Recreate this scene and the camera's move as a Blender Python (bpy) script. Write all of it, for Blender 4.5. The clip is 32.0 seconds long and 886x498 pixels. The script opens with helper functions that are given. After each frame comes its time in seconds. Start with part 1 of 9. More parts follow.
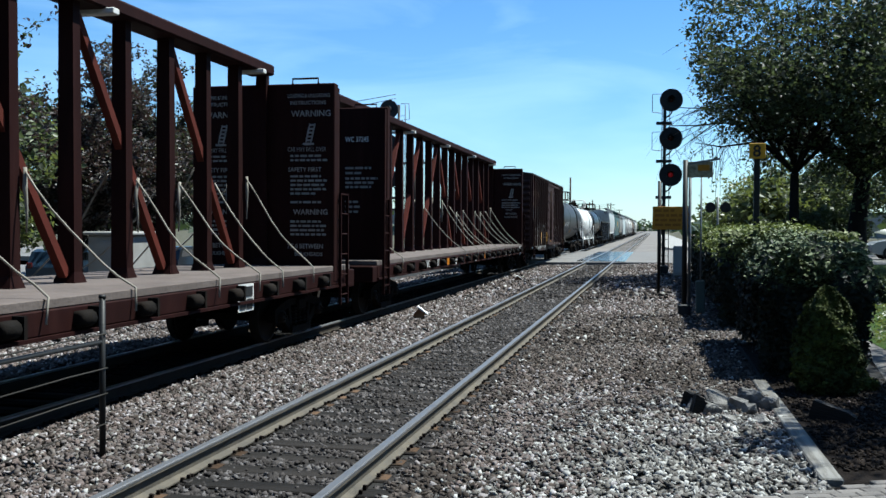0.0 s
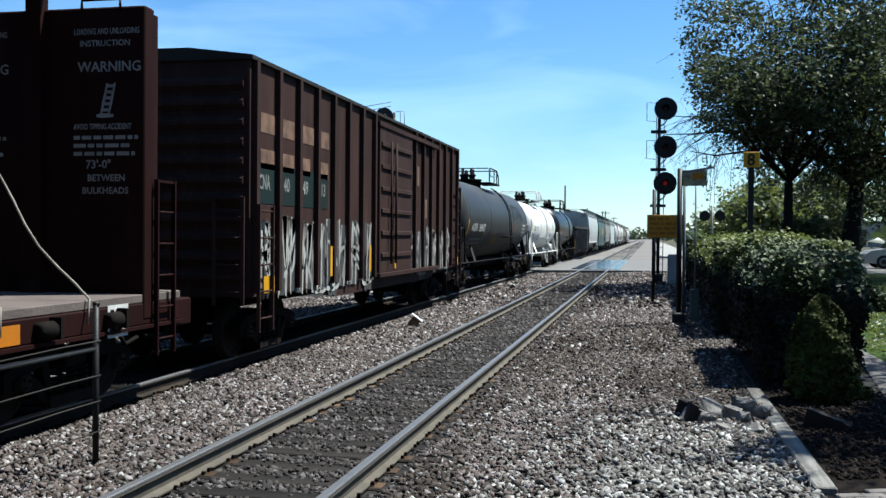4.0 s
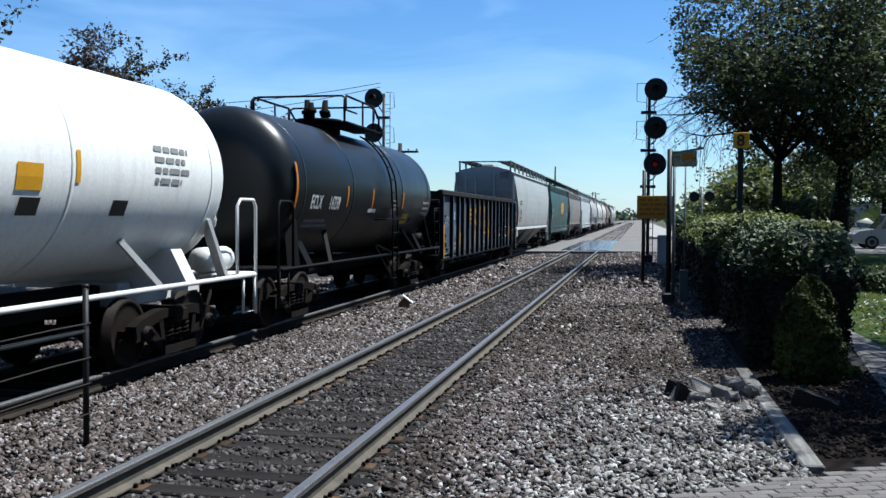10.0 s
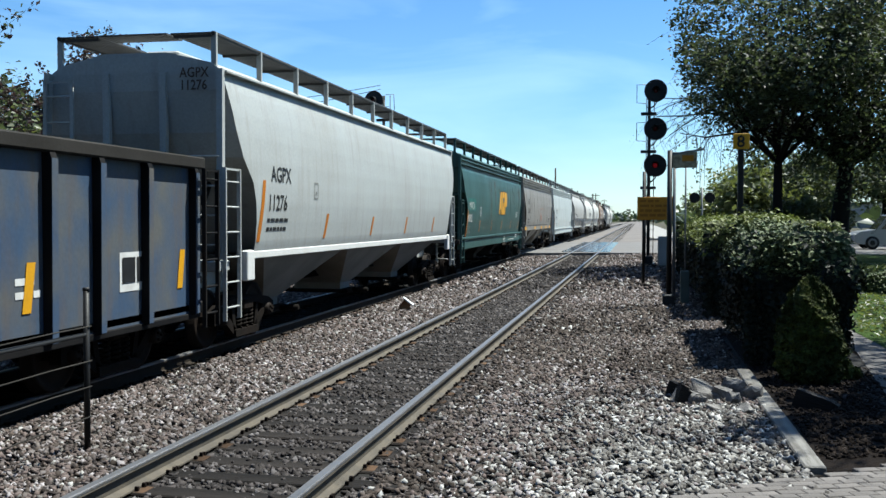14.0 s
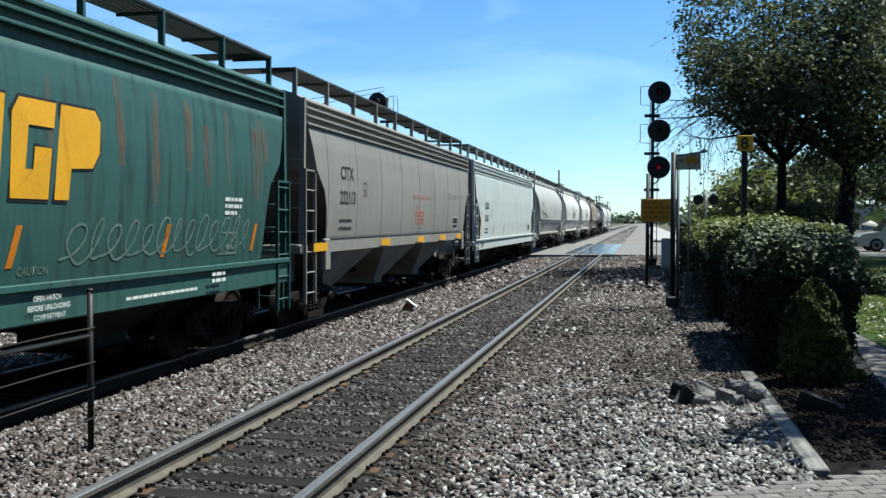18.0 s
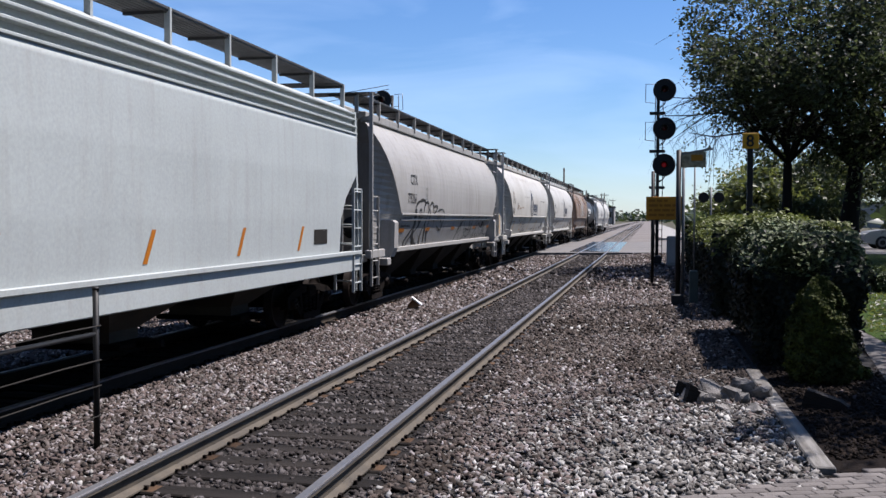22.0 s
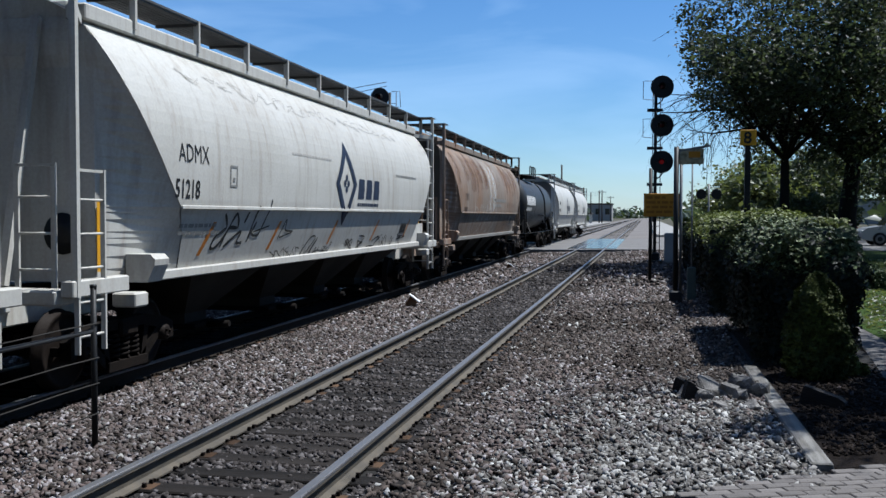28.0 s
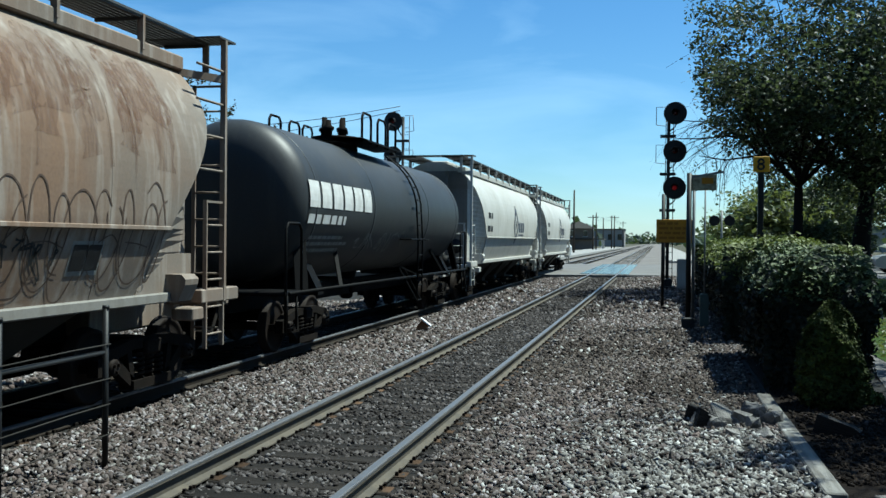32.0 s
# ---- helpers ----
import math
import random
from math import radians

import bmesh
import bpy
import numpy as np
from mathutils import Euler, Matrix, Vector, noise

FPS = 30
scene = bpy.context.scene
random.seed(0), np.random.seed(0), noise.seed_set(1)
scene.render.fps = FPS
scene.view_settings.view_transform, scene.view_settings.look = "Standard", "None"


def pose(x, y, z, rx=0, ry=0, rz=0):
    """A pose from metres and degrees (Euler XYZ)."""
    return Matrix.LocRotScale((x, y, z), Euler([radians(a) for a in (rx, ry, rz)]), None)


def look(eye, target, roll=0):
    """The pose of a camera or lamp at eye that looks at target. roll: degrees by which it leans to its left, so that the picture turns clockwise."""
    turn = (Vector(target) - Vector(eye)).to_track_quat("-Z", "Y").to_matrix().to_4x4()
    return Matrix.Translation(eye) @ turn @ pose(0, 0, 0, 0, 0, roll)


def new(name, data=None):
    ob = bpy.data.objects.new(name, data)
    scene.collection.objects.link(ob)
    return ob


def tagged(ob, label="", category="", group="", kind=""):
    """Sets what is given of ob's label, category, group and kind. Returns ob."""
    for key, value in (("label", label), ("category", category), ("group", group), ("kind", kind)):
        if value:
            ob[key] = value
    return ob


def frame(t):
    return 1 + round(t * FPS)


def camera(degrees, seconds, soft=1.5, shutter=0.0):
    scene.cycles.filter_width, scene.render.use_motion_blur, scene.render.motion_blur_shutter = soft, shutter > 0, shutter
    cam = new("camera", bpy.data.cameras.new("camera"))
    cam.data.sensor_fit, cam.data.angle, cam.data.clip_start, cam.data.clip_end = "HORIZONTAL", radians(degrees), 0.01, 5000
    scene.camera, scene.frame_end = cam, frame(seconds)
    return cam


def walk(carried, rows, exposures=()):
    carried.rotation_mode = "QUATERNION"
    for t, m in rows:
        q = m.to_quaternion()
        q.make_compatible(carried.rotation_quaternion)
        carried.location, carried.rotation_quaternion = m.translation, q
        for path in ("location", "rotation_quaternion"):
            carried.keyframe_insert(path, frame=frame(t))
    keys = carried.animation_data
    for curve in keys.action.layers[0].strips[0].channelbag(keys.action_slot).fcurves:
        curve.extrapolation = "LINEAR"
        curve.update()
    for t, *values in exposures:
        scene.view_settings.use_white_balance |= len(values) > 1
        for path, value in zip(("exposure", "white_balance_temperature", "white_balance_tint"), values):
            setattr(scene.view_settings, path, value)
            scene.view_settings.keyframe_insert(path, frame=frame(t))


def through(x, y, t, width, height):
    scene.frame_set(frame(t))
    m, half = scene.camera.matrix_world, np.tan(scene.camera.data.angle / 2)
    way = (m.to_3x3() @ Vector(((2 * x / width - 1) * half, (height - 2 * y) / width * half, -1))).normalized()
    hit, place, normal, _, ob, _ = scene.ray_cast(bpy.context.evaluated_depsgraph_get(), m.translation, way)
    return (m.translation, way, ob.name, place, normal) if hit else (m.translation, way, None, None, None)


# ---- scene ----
EYE = 1.9   # height of the eye over the head of the near rails
cam = camera(49.5, 32.0)
# seconds, yaw, pitch, roll in degrees: a hand-held camera on one spot
VIEW = [
    (0.0, 12.40, -1.27, 0.33), (0.5, 12.44, -1.53, 0.36), (1.0, 12.40, -1.81, 0.30),
    (1.5, 12.62, -1.96, 0.33), (2.0, 12.63, -1.95, 0.24), (2.5, 12.58, -2.18, 0.33),
    (3.0, 12.60, -1.53, 0.28), (3.5, 12.14, -0.72, 0.65), (4.0, 12.09, -0.81, 0.48),
    (4.5, 12.01, -1.18, 0.49), (6.5, 11.93, -2.04, 0.71), (7.0, 11.40, -1.65, 0.56),
    (7.5, 11.34, -1.20, 0.48), (8.0, 11.37, -1.63, 0.50), (8.5, 11.33, -1.74, 0.48),
    (9.0, 11.52, -1.68, 0.46), (9.5, 11.71, -1.99, 0.14), (10.0, 11.50, -1.92, 0.35),
    (10.5, 11.38, -1.81, 0.38), (11.0, 11.30, -1.99, 0.37), (11.5, 11.31, -2.51, 0.45),
    (12.0, 11.43, -2.09, 0.34), (12.5, 11.62, -1.69, 0.48), (13.0, 11.49, -1.80, 0.25),
    (13.5, 11.55, -1.79, 0.29), (14.0, 11.53, -1.80, 0.15), (14.5, 11.74, -1.77, 0.10),
    (16.5, 11.94, -1.76, 0.04), (17.0, 11.83, -1.97, 0.00), (17.5, 11.56, -1.99, 0.21),
    (18.0, 11.73, -1.70, 0.21), (18.5, 12.12, -1.67, 0.11), (19.0, 12.69, -1.51, 0.12),
    (19.5, 12.21, -1.85, 0.29), (20.0, 12.02, -1.87, 0.42), (20.5, 11.92, -1.38, 0.40),
    (21.0, 11.97, -1.32, 0.42), (21.5, 11.98, -1.58, 0.18), (22.0, 12.03, -1.82, 0.16),
    (22.5, 11.83, -2.18, 0.16), (23.0, 11.81, -2.04, 0.28), (23.5, 11.72, -1.93, 0.20),
    (24.0, 11.53, -1.89, 0.22), (24.5, 11.69, -2.19, 0.08), (25.0, 11.71, -2.34, 0.19),
    (25.5, 11.73, -2.49, 0.27), (27.5, 11.69, -2.19, 0.02), (28.0, 11.90, -1.99, 0.08),
    (28.5, 12.16, -1.74, 0.04), (29.0, 12.19, -1.73, 0.07), (29.5, 12.15, -1.33, 0.18),
    (30.0, 12.07, -1.32, 0.57), (30.5, 12.48, -1.11, 0.44), (31.0, 12.49, -0.89, 0.58),
    (31.5, 12.69, -0.75, 0.60), (32.0, 12.62, -0.56, 0.58),
]
# seconds, stops, kelvin, tint
LIGHT = [
    (0.0, 1.40, 6100, 1), (2.0, 1.40, 6050, 0), (4.0, 1.46, 6250, 3), (7.0, 1.08, 5950, 4), (8.0, 1.0, 5950, 7), (9.0, 1.17, 6200, 8),
    (10.0, 1.18, 6000, 7), (11.0, 1.34, 6050, 5), (13.0, 1.46, 6400, 2), (14.0, 1.44, 6350, 3), (17.0, 1.38, 6400, 1), (19.0, 1.45, 6250, 0),
    (20.0, 1.45, 6350, 6), (21.0, 1.05, 6150, 9), (22.0, 1.12, 6450, 19), (23.0, 1.32, 6750, 15), (24.0, 1.18, 6200, 6), (25.0, 1.03, 5950, 8), (28.0, 0.92, 5950, 9),
    (30.0, 0.98, 5950, 6), (31.0, 1.16, 6000, -3), (32.0, 1.15, 6000, -7),
]
walk(cam, [(t, pose(0, 0, EYE, 0, 0, yaw) @ pose(0, 0, 0, 90 + pitch) @ pose(0, 0, 0, 0, 0, roll)) for t, yaw, pitch, roll in VIEW], exposures=LIGHT)

# ---- light ----
SUN_EL, SUN_AZ = 63.0, 60.0   # the azimuth from the track's direction towards the hedge side
world = bpy.data.worlds.new("sky")
scene.world = world
world.use_nodes = True
wn, wl = world.node_tree.nodes, world.node_tree.links
wn.clear()
sky = wn.new("ShaderNodeTexSky")
sky.sky_type, sky.sun_disc = "NISHITA", False
sky.sun_elevation, sky.sun_rotation = radians(SUN_EL), radians(SUN_AZ)
sky.air_density, sky.dust_density, sky.ozone_density = 1.0, 0.2, 1.0
w_co, w_map, w_noise = wn.new("ShaderNodeTexCoord"), wn.new("ShaderNodeMapping"), wn.new("ShaderNodeTexNoise")
w_map.inputs["Scale"].default_value = (1.6, 1.6, 7.0)
w_map.inputs["Rotation"].default_value = (0.25, 0.15, 0.4)
w_noise.inputs["Scale"].default_value, w_noise.inputs["Detail"].default_value = 1.9, 7.0
w_noise.inputs["Distortion"].default_value = 0.5
w_ramp, w_mix = wn.new("ShaderNodeMapRange"), wn.new("ShaderNodeMixRGB")
w_ramp.inputs[1].default_value, w_ramp.inputs[2].default_value = 0.46, 0.78
w_ramp.inputs[3].default_value, w_ramp.inputs[4].default_value = 0.0, 0.4
w_mix.inputs[2].default_value = (9.0, 9.6, 10.2, 1)
w_bg, w_out = wn.new("ShaderNodeBackground"), wn.new("ShaderNodeOutputWorld")
w_bg.inputs["Strength"].default_value = 0.05
wl.new(w_co.outputs["Generated"], w_map.inputs["Vector"])
wl.new(w_map.outputs[0], w_noise.inputs["Vector"])
wl.new(w_noise.outputs["Fac"], w_ramp.inputs[0])
wl.new(w_ramp.outputs[0], w_mix.inputs[0])
wl.new(sky.outputs[0], w_mix.inputs[1])
w_tone = wn.new("ShaderNodeHueSaturation")
w_tone.inputs["Saturation"].default_value, w_tone.inputs["Value"].default_value = 1.12, 1.08
w_tint = wn.new("ShaderNodeMixRGB")
w_tint.blend_type = "MULTIPLY"
w_tint.inputs[0].default_value, w_tint.inputs[2].default_value = 1.0, (0.78, 0.955, 1.18, 1)
wl.new(w_mix.outputs[0], w_tint.inputs[1])
wl.new(w_tint.outputs[0], w_tone.inputs["Color"])
wl.new(w_tone.outputs[0], w_bg.inputs["Color"])
wl.new(w_bg.outputs[0], w_out.inputs[0])
sun = new("sun", bpy.data.lights.new("sun", "SUN"))
sun.data.energy, sun.data.angle, sun.data.color = 4.8, radians(0.53), (0.98, 0.955, 0.9)
to_sun = Vector((math.sin(radians(SUN_AZ)) * math.cos(radians(SUN_EL)), math.cos(radians(SUN_AZ)) * math.cos(radians(SUN_EL)), math.sin(radians(SUN_EL))))
sun.matrix_world = look(to_sun * 60, (0, 0, 0))


# ---- materials ----
def rgb(r, g, b):
    return (r, g, b, 1.0)


def dulled(color):
    """Base colours darkened, dark tones most, to deepen shade against sunlit parts."""
    return tuple(0.63 * c ** 1.22 for c in color)


def material(name, color, rough=0.6, metal=0.0, second=None, grain=30.0, stain=1.2, mix=0.35, bump=0.15, streak=None, streak_amount=0.0,
             island=0.0, per_object=0.0, spec=0.3, stretch=(1, 1, 1)):
    """A surface with fine grain, large stains, an upright streak layer and a fine bump; all in the object's own metres."""
    second = second or tuple(c * 0.6 for c in color)
    color, second = dulled(color), dulled(second)
    m = bpy.data.materials.new(name)
    m.use_nodes = True
    n, l = m.node_tree.nodes, m.node_tree.links
    bsdf = n["Principled BSDF"]
    bsdf.inputs["Metallic"].default_value = metal
    bsdf.inputs["Specular IOR Level"].default_value = spec
    co = n.new("ShaderNodeTexCoord")
    mp = n.new("ShaderNodeMapping")
    mp.inputs["Scale"].default_value = stretch
    l.new(co.outputs["Object"], mp.inputs["Vector"])
    fine, wide = n.new("ShaderNodeTexNoise"), n.new("ShaderNodeTexNoise")
    fine.inputs["Scale"].default_value, fine.inputs["Detail"].default_value = grain, 5
    wide.inputs["Scale"].default_value, wide.inputs["Detail"].default_value = stain, 6
    l.new(mp.outputs[0], fine.inputs["Vector"])
    l.new(mp.outputs[0], wide.inputs["Vector"])
    ramp = n.new("ShaderNodeMapRange")
    ramp.inputs[1].default_value, ramp.inputs[2].default_value = 0.38, 0.68
    ramp.inputs[4].default_value = mix
    l.new(wide.outputs["Fac"], ramp.inputs[0])
    base = n.new("ShaderNodeMixRGB")
    base.inputs[1].default_value, base.inputs[2].default_value = rgb(*color), rgb(*second)
    l.new(ramp.outputs[0], base.inputs[0])
    last = base
    if streak_amount:
        sm, sn, sr = n.new("ShaderNodeMapping"), n.new("ShaderNodeTexNoise"), n.new("ShaderNodeMapRange")
        sm.inputs["Scale"].default_value = (2.2, 2.2, 0.22)
        sn.inputs["Scale"].default_value, sn.inputs["Detail"].default_value = 3.0, 8
        sr.inputs[1].default_value, sr.inputs[2].default_value, sr.inputs[4].default_value = 0.5, 0.72, streak_amount
        l.new(co.outputs["Object"], sm.inputs["Vector"])
        l.new(sm.outputs[0], sn.inputs["Vector"])
        l.new(sn.outputs["Fac"], sr.inputs[0])
        st = n.new("ShaderNodeMixRGB")
        st.inputs[2].default_value = rgb(*(dulled(streak) if streak else second))
        l.new(sr.outputs[0], st.inputs[0])
        l.new(last.outputs[0], st.inputs[1])
        last = st
    hsv = n.new("ShaderNodeHueSaturation")
    l.new(last.outputs[0], hsv.inputs["Color"])
    val = n.new("ShaderNodeMapRange")
    val.inputs[3].default_value, val.inputs[4].default_value = 0.82, 1.18
    l.new(fine.outputs["Fac"], val.inputs[0])
    value = val
    if island or per_object:
        src = n.new("ShaderNodeNewGeometry") if island else n.new("ShaderNodeObjectInfo")
        amount = island or per_object
        rnd = n.new("ShaderNodeMapRange")
        rnd.inputs[3].default_value, rnd.inputs[4].default_value = 1 - amount, 1 + amount
        l.new(src.outputs["Random Per Island" if island else "Random"], rnd.inputs[0])
        mul = n.new("ShaderNodeMath")
        mul.operation = "MULTIPLY"
        l.new(rnd.outputs[0], mul.inputs[0])
        l.new(val.outputs[0], mul.inputs[1])
        value = mul
    l.new(value.outputs[0], hsv.inputs["Value"])
    l.new(hsv.outputs[0], bsdf.inputs["Base Color"])
    rr = n.new("ShaderNodeMapRange")
    rr.inputs[3].default_value, rr.inputs[4].default_value = max(rough - 0.1, 0.03), min(rough + 0.12, 1)
    l.new(wide.outputs["Fac"], rr.inputs[0])
    l.new(rr.outputs[0], bsdf.inputs["Roughness"])
    if bump:
        bp = n.new("ShaderNodeBump")
        bp.inputs["Strength"].default_value, bp.inputs["Distance"].default_value = bump, 0.02
        l.new(fine.outputs["Fac"], bp.inputs["Height"])
        l.new(bp.outputs[0], bsdf.inputs["Normal"])
    return m


M_RAIL_TOP = material("worn_rail_steel", (0.33, 0.33, 0.34), 0.45, 0.7, (0.26, 0.25, 0.24), 60, 3, 0.4, 0.05)
M_RAIL = material("rusty_rail_steel", (0.13, 0.115, 0.095), 0.8, 0.0, (0.22, 0.19, 0.15), 50, 4, 0.6, 0.2)
M_TIE = material("weathered_tie_wood", (0.045, 0.038, 0.034), 0.9, 0, (0.024, 0.021, 0.019), 18, 2.5, 0.8, 0.6, per_object=0.3, spec=0.15, stretch=(0.25, 3, 3))
# far track: tie and rail colours darkened to carry the train's shade
M_TIE_SHADED = material("shade_blackened_tie_wood", (0.02, 0.018, 0.016), 0.9, 0, (0.012, 0.011, 0.01), 18, 2.5, 0.8, 0.6, per_object=0.3, spec=0.06, stretch=(0.25, 3, 3))
M_RAIL_SHADED = material("shade_darkened_rail_steel", (0.05, 0.042, 0.035), 0.75, 0.1, (0.09, 0.072, 0.056), 50, 4, 0.6, 0.2, spec=0.1)
M_PLATE = material("rusty_tie_plate", (0.085, 0.068, 0.055), 0.9, 0.0, (0.2, 0.12, 0.07), 60, 5, 0.75, 0.3, per_object=0.5, spec=0.1)
M_SPIKE = material("dark_spike_steel", (0.045, 0.035, 0.03), 0.7, 0.3, spec=0.07)
M_BALLAST = material("grey_ballast_bed", (0.055, 0.052, 0.05), 0.95, 0, (0.035, 0.033, 0.031), 26, 0.5, 0.55, 1.0, spec=0.15)


def stone_material(name, tones, dirt, dirt_amount, wide=0.42):
    """Mixed crushed stone: every stone takes one of the tones; wide drifts of dirt lie over them."""
    m = material(name, tones[0], 0.9, 0, dirt, 45, wide, dirt_amount, 0.25, spec=0.2)
    n, l = m.node_tree.nodes, m.node_tree.links
    geo, ramp = n.new("ShaderNodeNewGeometry"), n.new("ShaderNodeValToRGB")
    ramp.color_ramp.interpolation = "CONSTANT"
    for i, c in enumerate(tones):
        e = ramp.color_ramp.elements[i] if i < 2 else ramp.color_ramp.elements.new(0.5)
        e.position, e.color = i / len(tones), rgb(*dulled(c))
    l.new(geo.outputs["Random Per Island"], ramp.inputs[0])
    base = [q for q in n if q.type == "MIX_RGB"][0]
    l.new(ramp.outputs[0], base.inputs[1])
    return m


M_STONE = stone_material("crushed_limestone", ((0.254, 0.229, 0.224), (0.159, 0.135, 0.129), (0.381, 0.351, 0.354), (0.0794, 0.0671, 0.0635), (0.233, 0.188, 0.175), (0.318, 0.292, 0.296), (0.117, 0.0986, 0.0932), (0.529, 0.494, 0.503), (0.212, 0.184, 0.182)), (0.101, 0.0845, 0.0793), 0.75)
M_STONE_PALE = stone_material("fresh_pale_limestone", ((0.47, 0.46, 0.442), (0.357, 0.344, 0.328), (0.584, 0.577, 0.561), (0.169, 0.158, 0.148), (0.432, 0.424, 0.411), (0.263, 0.251, 0.239), (0.659, 0.651, 0.638)), (0.226, 0.209, 0.196), 0.45)
M_STONE_SOIL = stone_material("soiled_brown_ballast", ((0.154, 0.128, 0.113), (0.0934, 0.0756, 0.0656), (0.219, 0.192, 0.179), (0.0659, 0.0543, 0.0481), (0.176, 0.143, 0.125), (0.33, 0.303, 0.295)), (0.0681, 0.0532, 0.0448), 0.8, 0.7)
M_STONE_DARK = stone_material("grimy_track_ballast", ((0.162, 0.145, 0.141), (0.0902, 0.0806, 0.0771), (0.257, 0.239, 0.238), (0.0617, 0.0537, 0.0521), (0.133, 0.118, 0.114), (0.199, 0.178, 0.172)), (0.057, 0.0491, 0.0463), 0.75, 0.8)
# near-black stone colours that carry the shade under the train
M_STONE_SHADED = stone_material("shade_blackened_ballast", ((0.024, 0.022, 0.021), (0.016, 0.015, 0.014), (0.034, 0.032, 0.03)), (0.015, 0.014, 0.013), 0.8, 0.8)
M_BLACK = material("black_steel", (0.016, 0.016, 0.017), 0.6, 0.2, (0.03, 0.027, 0.025), 40, 3, spec=0.07)
M_TRUCK = material("grimy_truck_steel", (0.02, 0.017, 0.015), 0.85, 0.0, (0.04, 0.03, 0.024), 30, 3, 0.6, 0.3, spec=0.07)
M_WHEEL = material("worn_wheel_steel", (0.04, 0.032, 0.028), 0.65, 0.2, (0.04, 0.032, 0.028), 30, 4, 0.6, 0.2, spec=0.07)
M_WHITE = material("white_paint", (0.8, 0.8, 0.78), 0.45, 0, (0.6, 0.58, 0.54), 30, 2, 0.3, 0.05)
M_YELLOW = material("yellow_paint", (0.75, 0.42, 0.02), 0.5, 0, (0.6, 0.33, 0.03), 30, 3, 0.4, 0.05)
M_SIGN = material("faded_amber_sign", (0.55, 0.27, 0.012), 0.6, 0, (0.42, 0.2, 0.015), 40, 3, 0.5, 0.05)
M_INK = material("black_lettering", (0.02, 0.02, 0.022), 0.6, 0, (0.05, 0.05, 0.05), 40, 5, 0.5, 0)
M_CHALK = material("white_lettering", (0.78, 0.78, 0.76), 0.6, 0, (0.5, 0.48, 0.45), 40, 5, 0.5, 0)


# ---- mesh building ----
class Geo:
    """Vertices and faces of one mesh."""

    def __init__(self):
        self.v, self.f, self.smooth = [], [], []

    def add(self, verts, faces, smooth=False):
        n = len(self.v)
        self.v.extend([tuple(p) for p in verts])
        self.f.extend([tuple(i + n for i in f) for f in faces])
        self.smooth.extend([smooth] * len(faces))
        return self

    def box(self, x0, x1, y0, y1, z0, z1, c=0.0, m=None):
        """A box; with c its edges are cut off by that much."""
        if c:
            px = [(x0 + c, x1 - c, y0, y1), (x0, x1, y0 + c, y1 - c)]
            rings = []
            for z, k in ((z0, c), (z0 + c, 0), (z1 - c, 0), (z1, c)):
                a, b, d, e = x0 + k, x1 - k, y0 + k, y1 - k
                q = c * 0.7
                rings.append([(a + q, d, z), (b - q, d, z), (b, d + q, z), (b, e - q, z), (b - q, e, z), (a + q, e, z), (a, e - q, z), (a, d + q, z)])
            vs = [p for r in rings for p in r]
            fs = [tuple(range(7, -1, -1)), tuple(range(24, 32))]
            for k in range(3):
                for i in range(8):
                    j = (i + 1) % 8
                    fs.append((k * 8 + i, k * 8 + j, k * 8 + 8 + j, k * 8 + 8 + i))
        else:
            vs = [(x0, y0, z0), (x1, y0, z0), (x1, y1, z0), (x0, y1, z0), (x0, y0, z1), (x1, y0, z1), (x1, y1, z1), (x0, y1, z1)]
            fs = [(3, 2, 1, 0), (4, 5, 6, 7), (0, 1, 5, 4), (1, 2, 6, 5), (2, 3, 7, 6), (3, 0, 4, 7)]
        if m is not None:
            vs = [m @ Vector(p) for p in vs]
        return self.add(vs, fs)

    def bar(self, p, q, w, h=None, up=(0, 0, 1)):
        """A straight square bar from p to q."""
        p, q = Vector(p), Vector(q)
        d = (q - p).normalized()
        up = Vector(up)
        if abs(d.dot(up)) > 0.99:
            up = Vector((0, 1, 0)) if abs(d.y) < 0.9 else Vector((1, 0, 0))
        s = d.cross(up).normalized()
        u = s.cross(d)
        h = h or w
        vs = [e + s * a * w / 2 + u * b * h / 2 for e in (p, q) for a, b in ((-1, -1), (1, -1), (1, 1), (-1, 1))]
        return self.add(vs, [(0, 1, 2, 3), (7, 6, 5, 4), (0, 4, 5, 1), (1, 5, 6, 2), (2, 6, 7, 3), (3, 7, 4, 0)])

    def pipe(self, points, r, n=8, caps=True, radii=None):
        """A round rod along points."""
        pts = [Vector(p) for p in points]
        rings, side = [], None
        for i, p in enumerate(pts):
            d = (pts[min(i + 1, len(pts) - 1)] - pts[max(i - 1, 0)]).normalized()
            if side is None:
                side = d.cross(Vector((0, 0, 1)) if abs(d.z) < 0.9 else Vector((1, 0, 0))).normalized()
            side = (side - d * side.dot(d)).normalized()
            u = d.cross(side)
            k = radii[i] if radii else r
            rings.append([p + (side * math.cos(2 * math.pi * j / n) + u * math.sin(2 * math.pi * j / n)) * k for j in range(n)])
        vs = [p for ring in rings for p in ring]
        fs = [(i * n + j, i * n + (j + 1) % n, (i + 1) * n + (j + 1) % n, (i + 1) * n + j) for i in range(len(pts) - 1) for j in range(n)]
        self.add(vs, fs, True)
        if caps:
            k = len(self.v) - len(vs)
            self.f += [tuple(k + j for j in range(n - 1, -1, -1)), tuple(k + len(vs) - n + j for j in range(n))]
            self.smooth += [False, False]
        return self

